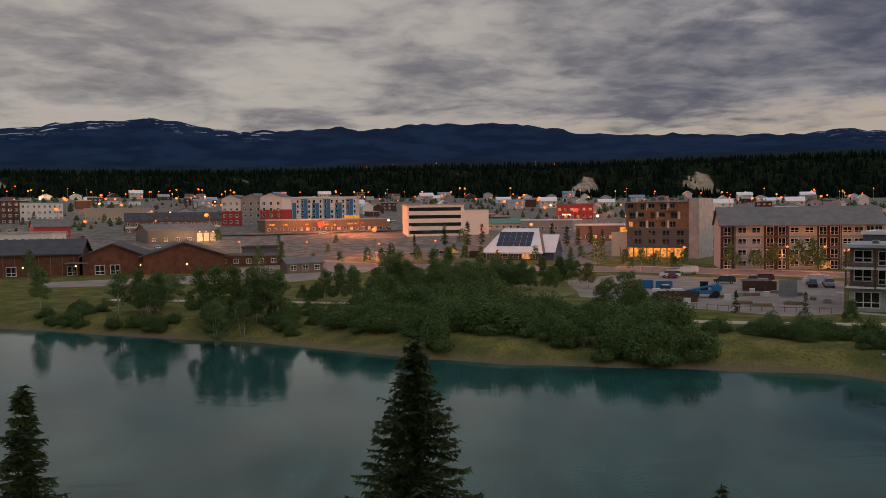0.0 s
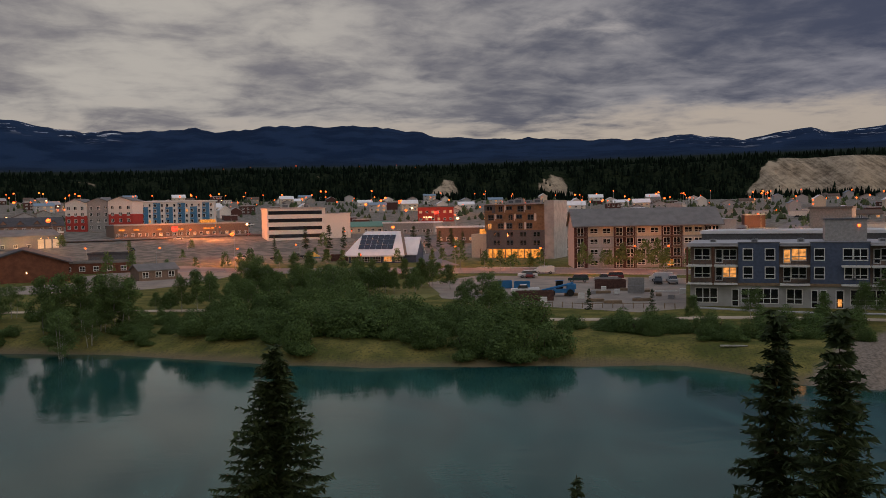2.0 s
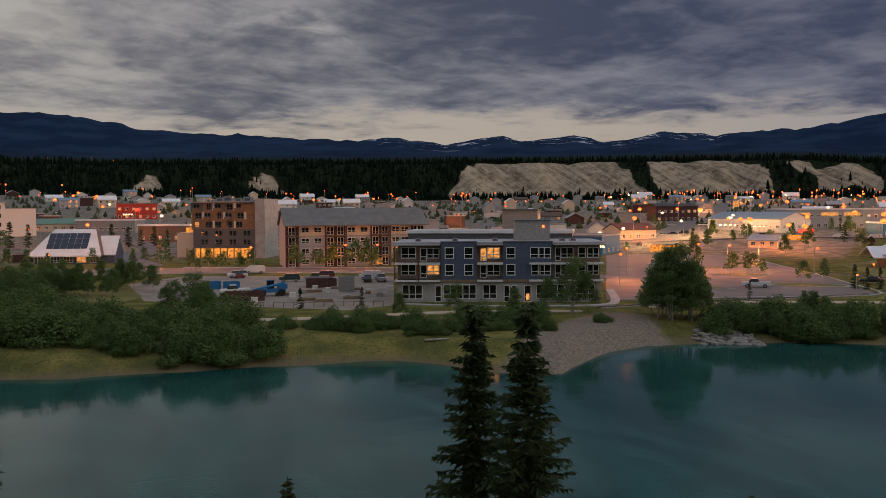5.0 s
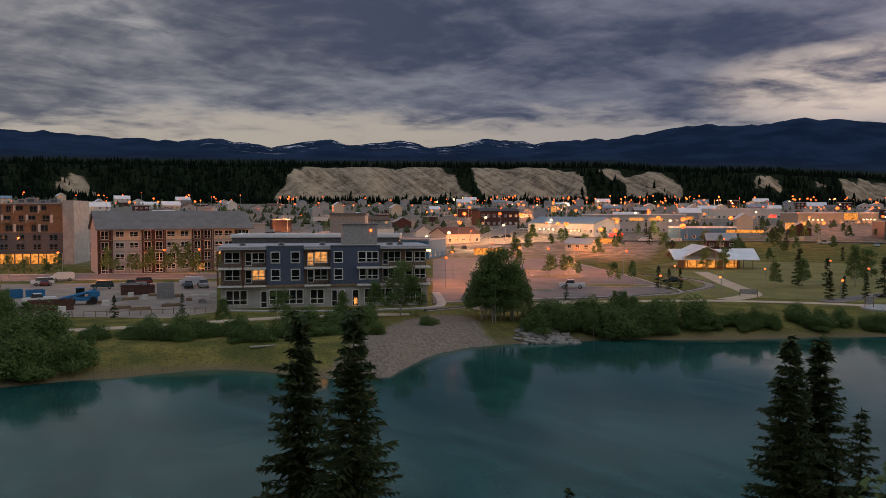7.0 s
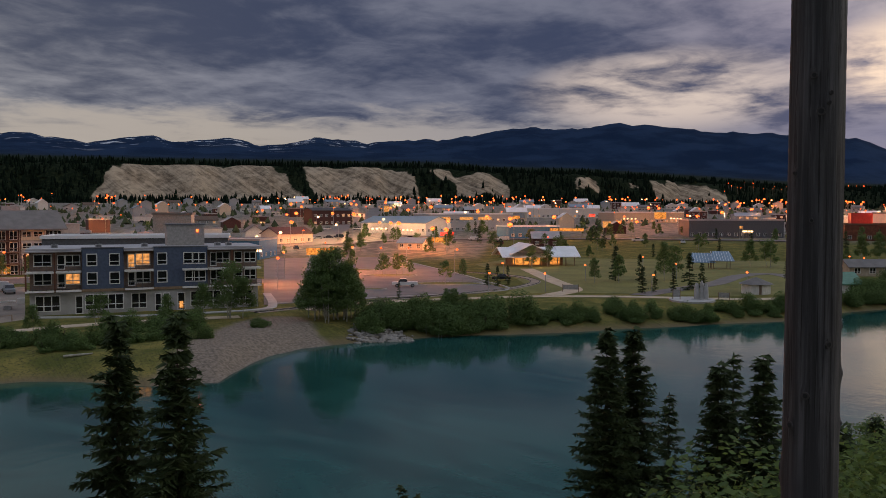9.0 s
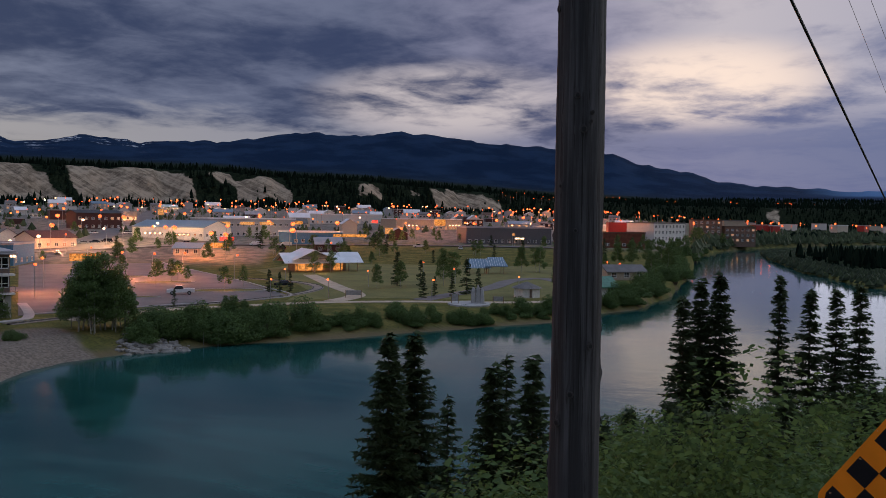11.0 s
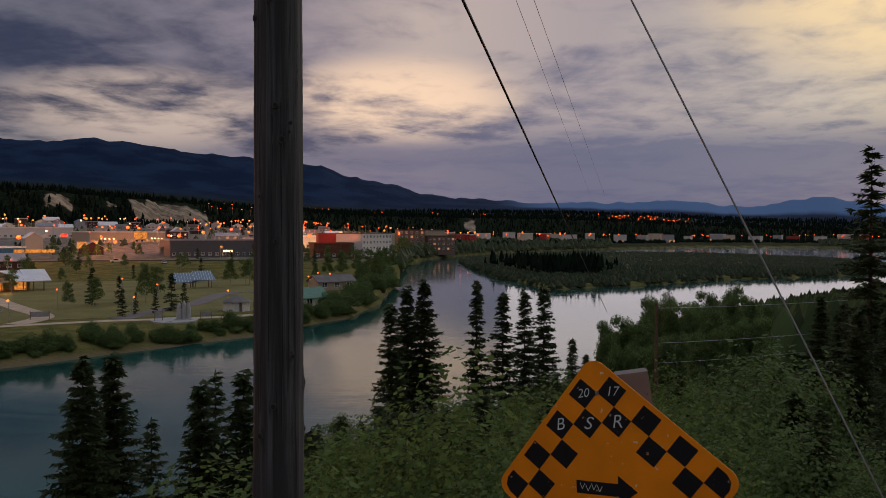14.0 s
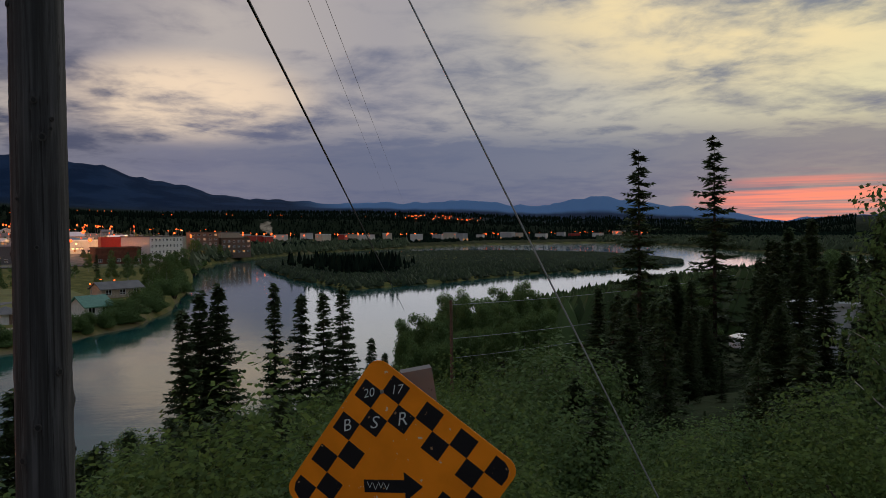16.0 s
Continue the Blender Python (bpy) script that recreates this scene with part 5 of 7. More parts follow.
rngp = random.Random(5)
BUSH = []
for s_ in range(5):
    e_ = thing("bush", "dense green willow bush on the river bank", "bush", Matrix.Translation((0, 0, -900)), "riverside bushes")
    part("foliage", bush_mesh(40 + s_), ["leaf", "bark"], e_)
    BUSH.append(e_)
ASPEN = [leafy_tree("aspen_tree", "slender aspen with loose green crown", 60 + i, 8.0, 2.9, "leaf_pale" if i % 2 else "leaf", 0.26, 4200, 1 if i < 3 else 3, 0.14) for i in range(5)]
SMALLTREE = [leafy_tree("street_tree", "young street tree with thin crown", 80 + i, 4.5, 1.5, "leaf_pale", 0.34, 420) for i in range(3)]
SPRUCE = [spruce("spruce_tree", "dark spruce with ragged drooping boughs", 20, 12.0, 4.3, 0.42, 2.0, ragged=0.24), spruce("spruce_tree", "narrow dark spruce with ragged boughs", 21, 12.0, 2.5, 0.40, 1.65, ragged=0.26), spruce("spruce_tree", "very slender dark spruce", 22, 12.0, 1.35, 0.38, 1.25), spruce("spruce_tree", "thin-topped spruce with gaps between its boughs", 23, 12.0, 2.1, 0.34, 0.95, ragged=0.55), spruce("spruce_tree", "narrow dark spruce above the shrubs", 24, 12.0, 2.0, 0.40, 1.3)]
SPRUCE_SMALL = [spruce("small_spruce", "small dark park spruce", 30 + i, 6.0, 1.5, 0.45, 1.0) for i in range(2)]

# far bank: belts of bushes, from the hall's shore to the park
for az_, r0_, n_, sp_, sc_ in (
    (24, 150, 16, 5, 1.0), (17, 138, 14, 5, 1.0), (10, 130, 14, 5, 1.1), (4, 122, 18, 5, 1.5), (-1, 120, 22, 6, 1.9), (-5, 120, 20, 6, 1.9),
    (-9, 118, 16, 5, 1.7), (-13.5, 110, 16, 4, 1.9), (-2, 145, 18, 8, 1.8), (3, 140, 14, 8, 1.7), (-21, 116, 9, 3, 1.15), (-25, 114, 12, 3, 1.3), (-29, 113, 10, 3, 1.15), (-33, 120, 9, 5, 1.3), (-36, 122, 8, 5, 1.2),
    (-50, 128, 12, 3, 1.6), (-52.5, 129, 14, 3, 1.9), (-55, 129, 12, 3, 1.6), (-58.5, 130, 9, 2.5, 1.1), (-62, 134, 10, 2.5, 1.15), (-66, 139, 9, 2.5, 1.1), (-70, 145, 9, 2.5, 1.2), (-74, 153, 9, 3, 1.3), (-77.5, 168, 9, 4, 1.4), (-80, 190, 12, 5, 1.5), (-81.7, 212, 12, 6, 1.6), (-83, 245, 14, 12, 1.8), (-83.6, 290, 14, 20, 2.0), (-84, 350, 12, 25, 2.0)):
    for _ in range(n_):
        a_, q_ = az_ + rngp.gauss(0, 1.7 if az_ > -79 else 0.6), r0_ + rngp.gauss(0, sp_)
        if q_ < curve(FAR, a_) + 4:
            q_ = float(curve(FAR, a_)) + rngp.uniform(5, 9)
        plant(rngp.choice(BUSH), a_, q_, sc_ * rngp.uniform(0.6, 1.2), sink=0.2, rng=rngp, wide=rngp.uniform(0.95, 1.3))
# trees that stand above them: bearing, distance, height
for a_, r_, h_ in ((26, 168, 9), (21.5, 150, 8.5), (20.2, 152, 9), (19, 150, 8.5), (18, 158, 7), (16.3, 136, 10.5), (15.2, 134, 11), (14.1, 134, 10.5), (13, 133, 10.5), (12.1, 132, 10), (11.3, 131, 9.5), (8.0, 150, 8), (7.0, 148, 11), (6.2, 150, 10), (4, 170, 11), (3.2, 172, 12), (2.4, 168, 10), (0.6, 195, 11.5), (-0.4, 196, 12), (0.2, 160, 10), (-1.5, 172, 9), (-2.6, 188, 9), (-3.6, 192, 9), (-4.6, 190, 9), (-5.6, 186, 8.5), (-6.2, 172, 7.5), (-7.0, 190, 9), (-8.1, 186, 9.5), (-8.9, 186, 9), (-12.6, 134, 10), (-13.4, 132, 8), (-11.6, 136, 8), (1.6, 150, 9), (-0.8, 148, 8), (5, 140, 8),
                    (-38.2, 133, 10.5), (-39.2, 132, 8), (-44.0, 128, 12), (-44.8, 128, 13), (-45.6, 129, 13.5), (-46.2, 127, 11), (-45.0, 126, 9), (-46.8, 130, 9), (-43.6, 131, 8), (-26.5, 124, 5), (-30.3, 127, 6), (-34.3, 127, 5.5), (-36.7, 129, 7),
                    (-67.8, 205, 11), (-68.4, 212, 10), (-73.2, 262, 10), (-74.4, 264, 10), (-64.8, 196, 8), (-63.2, 195, 7), (-79.6, 300, 11), (-80.6, 300, 12), (-81.6, 310, 12), (-82.4, 290, 13), (-82.9, 272, 12), (-83.2, 300, 13), (-83.6, 330, 12), (-84.0, 380, 11), (-82.0, 250, 9), (-85.0, 520, 12), (-86.4, 570, 12), (-88, 690, 12), (-84.6, 500, 12), (-60, 250, 8), (-58.9, 242, 8)):
    plant(ASPEN[2 if h_ > 10 and a_ < 20 and a_ > 11 else rngp.randrange(5)], a_, r_, h_ * (0.66 if -14 < a_ < 8 else 0.78) / 8.0, rng=rngp, wide=rngp.uniform(0.8, 1.1))
for az_, r0_, n_, h_ in ((4.5, 160, 7, 8), (1, 165, 12, 9), (-2, 165, 14, 8.5), (-5, 180, 12, 8), (-8, 184, 7, 8.5), (-12.6, 130, 6, 8), (14, 134, 8, 9.5), (19.5, 150, 6, 8), (9, 146, 5, 6.5), (-45.2, 128, 6, 11), (-52, 131, 6, 6), (-0.5, 138, 8, 7)):
    for _ in range(n_):
        plant(rngp.choice(ASPEN), az_ + rngp.gauss(0, 1.1), r0_ + rngp.gauss(0, 6), h_ * rngp.uniform(0.42, 0.72) / 8.0, rng=rngp, wide=rngp.uniform(1.0, 1.35))
# park and street trees
for a_, r_, h_ in ((-19.6, 139, 3.6), (-23.8, 141, 3.4), (-55.9, 186, 5), (-56.6, 184, 4.6), (-57.3, 186, 4.5), (-64.6, 202, 8.5), (-66.2, 204, 6.5), (-66.4, 172, 5.5), (-67.2, 176, 4.5), (-68.4, 178, 5), (-69.4, 182, 8), (-70.2, 180, 6), (-75.4, 220, 5), (-0.2, 350, 9), (-1.8, 352, 10), (-2.8, 352, 9), (-8.6, 345, 8), (-9.4, 346, 7), (-10.2, 348, 8), (-11, 344, 7), (-49.8, 158, 3.2), (1.9, 345, 6), (-7.6, 350, 9)):
    plant(SPRUCE_SMALL[rngp.randrange(2)], a_, r_, h_ / 6.0, rng=rngp, wide=rngp.uniform(0.8, 1.05))
for _ in range(150):
    a_ = rngp.uniform(-83, 30)
    r_ = rngp.uniform(225, 270) if rngp.random() < 0.35 and a_ > -30 else rngp.uniform(300, 800)
    if -30 < a_ < -12 and r_ < 290:
        r_ = rngp.uniform(222, 229)
    if -44 < a_ < -30 and r_ < 300 or not free(at(a_, r_), 9):
        continue
    plant(rngp.choice(SMALLTREE), a_, r_, rngp.uniform(0.8, 1.8), rng=rngp)
for a_, r_ in ((-12.5, 232), (-13.6, 231), (-14.6, 230), (-15.6, 229), (-16.4, 228), (-19.8, 232), (-20.6, 231), (-21.6, 231), (-22.8, 230), (-23.8, 230), (-48.6, 208), (-49.6, 214), (-50.6, 210), (-44.2, 190), (-54.2, 196), (-6.4, 262), (-9.6, 258), (1.6, 262), (5.2, 255), (4.2, 258)):
    plant(rngp.choice(SMALLTREE), a_, r_, rngp.uniform(0.9, 1.3), rng=rngp)

for _ in range(75):
    a_, r_ = rngp.uniform(-83, -46), rngp.uniform(285, 470)
    if free(at(a_, r_), 8):
        if rngp.random() < 0.3:
            plant(SPRUCE_SMALL[rngp.randrange(2)], a_, r_, rngp.uniform(0.8, 1.4), rng=rngp)
        else:
            plant(rngp.choice(ASPEN), a_, r_, rngp.uniform(0.5, 0.95), rng=rngp)
# near bank: tall spruces on the slope; bearing, distance, height of the tip, which
for a_, r_, z_, k_ in ((2.04, 34, 11.3, 0), (27.2, 32, 10.7, 1), (-31.6, 32, 12.8, 1), (-35.3, 30, 13.1, 1), (-18.75, 25, 8.6, 3), (-64.1, 36, 11.6, 1), (-65.9, 38, 11.4, 1), (-86.2, 55, 13.4, 1), (-85.0, 55, 13.0, 1), (-83.9, 52, 12.2, 4), (-89.8, 55, 13.4, 2), (-91.6, 55, 12.7, 4), (-93.1, 58, 12.6, 4), (-94.4, 56, 13.1, 4), (-114.36, 30, 19.4, 3), (-119.2, 34, 20.2, 3), (-125.0, 34, 16.9, 1), (-122.6, 36, 16.2, 1), (-111.8, 40, 13.9, 1), (-71.3, 26, 12.1, 1), (-72.2, 30, 11.8, 3), (-74.0, 26, 12.4, 1), (-96.3, 48, 10.6, 4), (-97.2, 46, 10.0, 4), (-50.2, 25, 8.4, 3), (-51.2, 25, 8.1, 3), (-68.2, 30, 10.3, 3), (-113.0, 36, 13.9, 4), (-116.6, 33, 15.0, 1), (-117.7, 30, 14.9, 4), (-118.5, 27, 14.1, 1), (-121.9, 33, 15.5, 1), (-122.9, 30, 16.2, 4), (-123.7, 36, 16.6, 1), (-124.2, 29, 16.3, 1), (-123.1, 24, 14.7, 1), (-125.5, 26, 15.5, 1), (-128.8, 31, 16.9, 1), (-129.8, 29, 17.1, 4), (-115.4, 25, 13.2, 1), (-119.4, 24, 13.1, 4), (-130.6, 22, 16.2, 1), (-124.6, 20, 13.9, 4), (-121.5, 22, 14.7, 1), (-126.6, 24, 14.0, 4), (-128.0, 21, 15.6, 1), (-129.4, 19, 15.9, 1), (-116.0, 21, 13.1, 1), (-118.2, 19, 12.7, 4), (-113.9, 22, 12.3, 1), (-122.3, 18, 13.5, 1), (-127.5, 16, 14.3, 4), (-120.3, 17, 12.4, 1)):
    h_ = z_ - ground(a_, r_)
    plant(SPRUCE[k_], a_, r_, h_ / 12.0, rng=rngp, wide=max(0.75, min(1.1, 12.0 / h_)) if k_ != 0 else 1.0)


# ---- dense growth on the near slope, to the right ----
NEAR_LEAF = []
for s_ in range(4):
    e_ = thing("shrub", "green leafy shrub on the slope", "bush", Matrix.Translation((0, 0, -900)), "slope shrubs")
    g_ = bush_mesh(90 + s_, 0.060, 16000)
    part("foliage", g_, ["leaf_slope" if s_ != 2 else "leaf_pale", "bark"], e_)
    h_ = Geo()
    for i_ in range(5):
        h_.tube((0, 0, -0.5), (0.9 * math.cos(i_ * 1.3 + s_), 0.9 * math.sin(i_ * 1.3 + s_), 1.25), 0.035, 0.01, 5)
    part("forked_stem", h_, "bark", e_)
    NEAR_LEAF.append(e_)
NEAR_TREE = [leafy_tree("poplar_tree", "leafy green poplar on the slope", 95 + i, 8.0, 2.7, ("leaf_pale", "leaf", "leaf_slope")[i], (0.23, 0.21, 0.16)[i], 9500, 1 if i else 3, 0.08) for i in range(3)]
YOUNG = [spruce("young_spruce", "young green spruce on the slope", 130 + i, 5.0, 1.5, 0.26, 1.2) for i in range(2)]
CANOPY = ((-136, -0.6), (-125, -1.6), (-118, -3.2), (-112, -5.0), (-108, -7.0), (-103, -9.0), (-98, -9.5), (-90, -10.8), (-82, -12.3), (-76, -14.0), (-70, -17.0))
OPEN = ((-112.6, -109.4, 90, -9.8), (-121.4, -119.9, 40, -8.2), (-128.2, -126.0, 32, -7.0))


def below(a, r, el):
    """How high growth may reach where it leaves a gap."""
    for lo, hi, far, cap in OPEN:
        if lo < a < hi and r < far:
            el = min(el, cap)
    return el


for _ in range(230):
    a_ = rngp.uniform(-110, -69)
    rn_ = float(curve(NEAR, a_))
    r_ = 11 + (min(rn_ - 4, 62) - 11) * rngp.random() ** 1.1
    el_ = float(curve(CANOPY, a_)) - rngp.uniform(0.3, 9.0)
    h_ = EYE + r_ * math.tan(el_ * D2R) - ground(a_, r_)
    h_ = max(0.9, min(h_, 3.6))
    plant(rngp.choice(NEAR_LEAF), a_, r_, h_ / 2.0, sink=0.25, rng=rngp, wide=rngp.uniform(0.9, 1.4))
for _ in range(130):
    a_ = rngp.uniform(-100, -76)
    r_ = rngp.uniform(16, 55)
    el_ = float(curve(CANOPY, a_)) - rngp.uniform(-0.6, 5.0)
    h_ = EYE + r_ * math.tan(el_ * D2R) - ground(a_, r_)
    if h_ > 2:
        young = rngp.random() < 0.65
        plant(rngp.choice(YOUNG) if young else NEAR_TREE[2], a_, r_, min(h_, 6.0) / (5.2 if young else 8.6), rng=rngp)
for _ in range(250):
    a_ = rngp.uniform(-136, -103)
    r_ = rngp.uniform(13, 75)
    el_ = below(a_, r_, float(curve(CANOPY, a_)) - rngp.random() ** 1.4 * 14.0 * min(1, 25 / r_))
    h_ = EYE + r_ * math.tan(el_ * D2R) - ground(a_, r_)
    if 2 < h_:
        h_ = min(h_, 13)
        if rngp.random() < 0.82:
            plant(SPRUCE[rngp.choice((1, 1, 4, 0))], a_, r_, h_ / 12.0, rng=rngp, wide=1.1)
        else:
            plant(rngp.choice(NEAR_TREE[:2]), a_, r_, h_ / 8.3, rng=rngp, wide=rngp.uniform(0.8, 1.1))
for _ in range(40):
    a_ = rngp.uniform(-66, 32)
    r_ = rngp.uniform(8, 24)
    plant(rngp.choice(NEAR_LEAF), a_, r_, rngp.uniform(0.4, 0.7), sink=0.2, rng=rngp)
for a_, r_, z_ in [(-98.2 - 0.75 * i + rngp.uniform(-0.4, 0.4), rngp.uniform(54, 68), 16.6 - 61 * math.tan((5.9 - 0.14 * i + rngp.uniform(-0.8, 1.6)) * D2R)) for i in range(15)] + [(-98.4 - 0.42 * i, rngp.uniform(44, 54), 9.6 + rngp.uniform(-1.2, 0.8)) for i in range(26)] + [(-100.6 - 0.34 * i + rngp.uniform(-0.2, 0.2), rngp.uniform(50, 72), 16.6 - 61 * math.tan((5.5 - 0.06 * i + rngp.uniform(-0.5, 1.8)) * D2R)) for i in range(20)]:
    h_ = max(4.0, z_ - ground(a_, r_))
    plant(rngp.choice(NEAR_TREE[:2]), a_, r_, h_ / 8.3, rng=rngp, wide=rngp.uniform(0.5, 0.8))
for _ in range(80):
    a_, r_ = rngp.uniform(-135, -104), rngp.uniform(9.5, 24)
    el_ = below(a_, r_, float(curve(CANOPY, a_)) - rngp.uniform(4, 17))
    h_ = EYE + r_ * math.tan(el_ * D2R) - ground(a_, r_)
    if h_ > 1.2:
        if rngp.random() < 0.75:
            plant(rngp.choice(YOUNG), a_, r_, h_ / 5.0, rng=rngp, wide=1.15)
        else:
            plant(NEAR_TREE[1], a_, r_, h_ / 8.3, rng=rngp, wide=1.3)
for _ in range(26):
    a_, r_ = rngp.uniform(-131, -101), rngp.uniform(7.5, 12)
    plant(rngp.choice(NEAR_LEAF), a_, r_, rngp.uniform(0.45, 0.8), sink=0.2, rng=rngp, wide=1.2)
# balsam poplar close by, with large leaves
e_ = leafy_tree("balsam_poplar", "balsam poplar with large leaves beside the road", 140, 6.0, 1.9, "leaf", 0.12, 3800, 1, 0.1, True)
plant(e_, -128.3, 11.5, (16.95 - ground(-128.3, 11.5)) / 6.0, rng=rngp)
plant(e_, -133.0, 9.5, (16.0 - ground(-133.0, 9.5)) / 6.0, rng=rngp)


# ---- woods too far to count ----
def woods(name, label, spots, hlo, hhi, wide, mat, seed, tiers=((0.0, 1.0, 0.62), (0.38, 0.66, 1.0))):
    """Many small jagged conifers or clumps in one mesh."""
    rs = np.random.RandomState(seed)
    n = len(spots)
    az, r = spots[:, 0], spots[:, 1]
    z = height(az, r)
    x, y = -r * np.sin(az * D2R), r * np.cos(az * D2R)
    h = rs.uniform(hlo, hhi, n)
    w_ = h * wide * rs.uniform(0.8, 1.2, n)
    k = 5
    ring = np.arange(k) * 2 * np.pi / k
    V = []
    for z0, rad, z1 in tiers:
        ph = rs.uniform(0, 6.3, n)[:, None]
        jit = rs.uniform(0.7, 1.25, (n, k))
        px = x[:, None] + w_[:, None] * rad * jit * np.cos(ring + ph)
        py = y[:, None] + w_[:, None] * rad * jit * np.sin(ring + ph)
        pz = z[:, None] + h[:, None] * (z0 + rs.uniform(-0.05, 0.05, (n, k))) - 0.4
        tip = np.stack([x, y, z + h * z1], -1)[:, None, :]
        V.append(np.concatenate([np.stack([px, py, pz], -1), tip], 1))
    V = np.concatenate(V, 1)
    per = V.shape[1]
    idx = (np.arange(n) * per)[:, None, None]
    tri = np.array([[t * (k + 1) + i, t * (k + 1) + (i + 1) % k, t * (k + 1) + k] for t in range(2) for i in range(k)])
    me = bpy.data.meshes.new(name)
    me.from_pydata(V.reshape(-1, 3).tolist(), [], (idx + tri[None]).reshape(-1, 3).tolist())
    me.materials.append(M[mat])
    return tagged(new(name, me), label, "trees", kind="stuff")


rw = np.random.RandomState(4)


def bluff_spots(n):
    az = rw.uniform(-128, 34, n)
    foot = curve(BLUFF_FOOT, az)
    r = foot + rw.uniform(-25, 1, n) + rw.uniform(0, 1, n) ** 1.5 * 900
    keep = np.ones(n, bool)
    for lo, hi, d0, d in CLAY:
        right, left = clay_sides(lo, hi, d0, d, r - foot)
        keep &= ~((az > right - 0.1) & (az < left + 0.1) & (r > foot + d0 - 4 + 8 * np.sin(az * 9)) & (r < foot + d + 6 * np.sin(az * 23)) & (rw.uniform(0, 1, n) > 0.16 * sstep(foot + d0 + 45 - r, 0, 30)))
    return np.stack([az, r], -1)[keep]


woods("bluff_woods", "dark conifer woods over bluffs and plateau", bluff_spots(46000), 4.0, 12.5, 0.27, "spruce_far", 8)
az_ = rw.uniform(-118, -88.8, 22000)
i0_, i1_ = curve(ISLE_IN, az_), curve(ISLE_OUT, az_)
r_ = i0_ + 9 + (i1_ - i0_ - 18) * rw.uniform(0, 1, 22000)
ok_ = i1_ - i0_ > 30
M["near_wood"] = foliage("slope_wood_leaves", (0.11, 0.16, 0.055), (0.045, 0.07, 0.026), 0.3, 0.0)
M["isle_leaf"] = foliage("island_willows", (0.075, 0.095, 0.045), (0.035, 0.05, 0.024), 0.1, 0.0)
M["isle_scrub"] = foliage("island_scrub_leaves", (0.046, 0.062, 0.027), (0.018, 0.028, 0.013), 0.1, 0.0)
DOME = ((0.0, 1.0, 0.8), (0.35, 0.85, 1.0))
near_ = ok_ & (r_ < 430)
woods("island_scrub", "low willow scrub covering the river island", np.stack([az_, r_], -1)[near_], 0.7, 1.9, 1.0, "isle_scrub", 9, DOME)
woods("island_scrub", "low willow scrub on the island's far side", np.stack([az_, r_], -1)[ok_ & ~near_], 0.4, 1.0, 1.8, "isle_scrub", 19, DOME)
az_ = np.concatenate([rw.normal(-95.3, 1.5, 240), rw.normal(-97.5, 1.0, 50), rw.normal(-91.2, 0.5, 10)])
r_ = curve(ISLE_IN, az_) + 60 + rw.uniform(0, 110, len(az_))
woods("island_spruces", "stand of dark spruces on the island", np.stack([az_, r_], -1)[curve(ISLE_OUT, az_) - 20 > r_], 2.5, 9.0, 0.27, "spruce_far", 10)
az_ = np.concatenate([rw.uniform(-99, -84.6, 1800), rw.uniform(-134, -112, 3600)])
r_ = curve(FAR, az_) + 8 + rw.uniform(0, 1, len(az_)) ** 1.3 * 420
woods("far_bank_woods", "mixed woods on the far river flats", np.stack([az_, r_], -1), 2.5, 6.5, 0.6, "isle_leaf", 12, DOME)
az_ = rw.uniform(-134, -86, 6500)
r_ = curve(FAR, az_) + 60 + rw.uniform(0, 1, len(az_)) * np.maximum(curve(BLUFF_FOOT, az_) - curve(FAR, az_) - 60, 10)
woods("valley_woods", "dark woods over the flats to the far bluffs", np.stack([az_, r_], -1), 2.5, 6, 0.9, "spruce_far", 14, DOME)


az_ = rw.uniform(-136, -99, 5200)
rn_ = curve(NEAR, az_)
r_ = 62 + (rn_ - 68) * rw.uniform(0, 1, 5200) ** 0.9
ok_ = rn_ > 90
woods("near_bank_woods", "low mixed woods down the near slope to the river", np.stack([az_, r_], -1)[ok_], 2.0, 5.0, 0.42, "near_wood", 16, ((0.0, 0.85, 0.8), (0.25, 1.0, 1.0)))
# garden and street trees filling the town, one mesh
az_, r_ = rw.uniform(-84, 33, 2600), 430 + 580 * rw.uniform(0, 1, 2600) ** 0.8
keep_ = []
for a, r in zip(az_, r_):
    p_ = at(a, r)
    keep_.append(free(p_, 20 if r < 500 else 14) and all(abs(p_.x - q.x) + abs(p_.y - q.y) > 11 for q in used) and waves(p_.x, p_.y, 61, 150, 2) > -0.25)
keep_ = np.array(keep_)
woods("town_trees", "garden trees and hedges between the houses", np.stack([az_, r_], -1)[keep_], 2.0, 5.2, 0.5, "isle_leaf", 15, ((0.0, 0.75, 0.85), (0.25, 1.0, 1.0)))


# ---- lamps ----
def lamp_kit(h, globe, mat, name, label, arm=1.2):
    e = thing(name, label, "street lamp", Matrix.Translation((0, 0, -900)), "town street lamps")
    g = Geo().tube((0, 0, -0.5), (0, 0, h), 0.09, 0.06, 8)
    g.tube((0, 0, h), (0, -arm, h + 0.25), 0.05, 0.04, 6)
    part("pole", g, "metal", e)
    g = Geo()
    for j in range(5):
        a0, a1 = math.pi * j / 5, math.pi * (j + 1) / 5
        for i in range(8):
            b0, b1 = 2 * math.pi * i / 8, 2 * math.pi * (i + 1) / 8
            q = [(globe * math.sin(a) * math.cos(b), -arm + globe * math.sin(a) * math.sin(b), h + 0.2 + globe * 0.85 * math.cos(a)) for a, b in ((a0, b0), (a1, b0), (a1, b1), (a0, b1))]
            g.face(q)
    part("lamp_head", g, mat, e, "glowing lamp head")
    return e


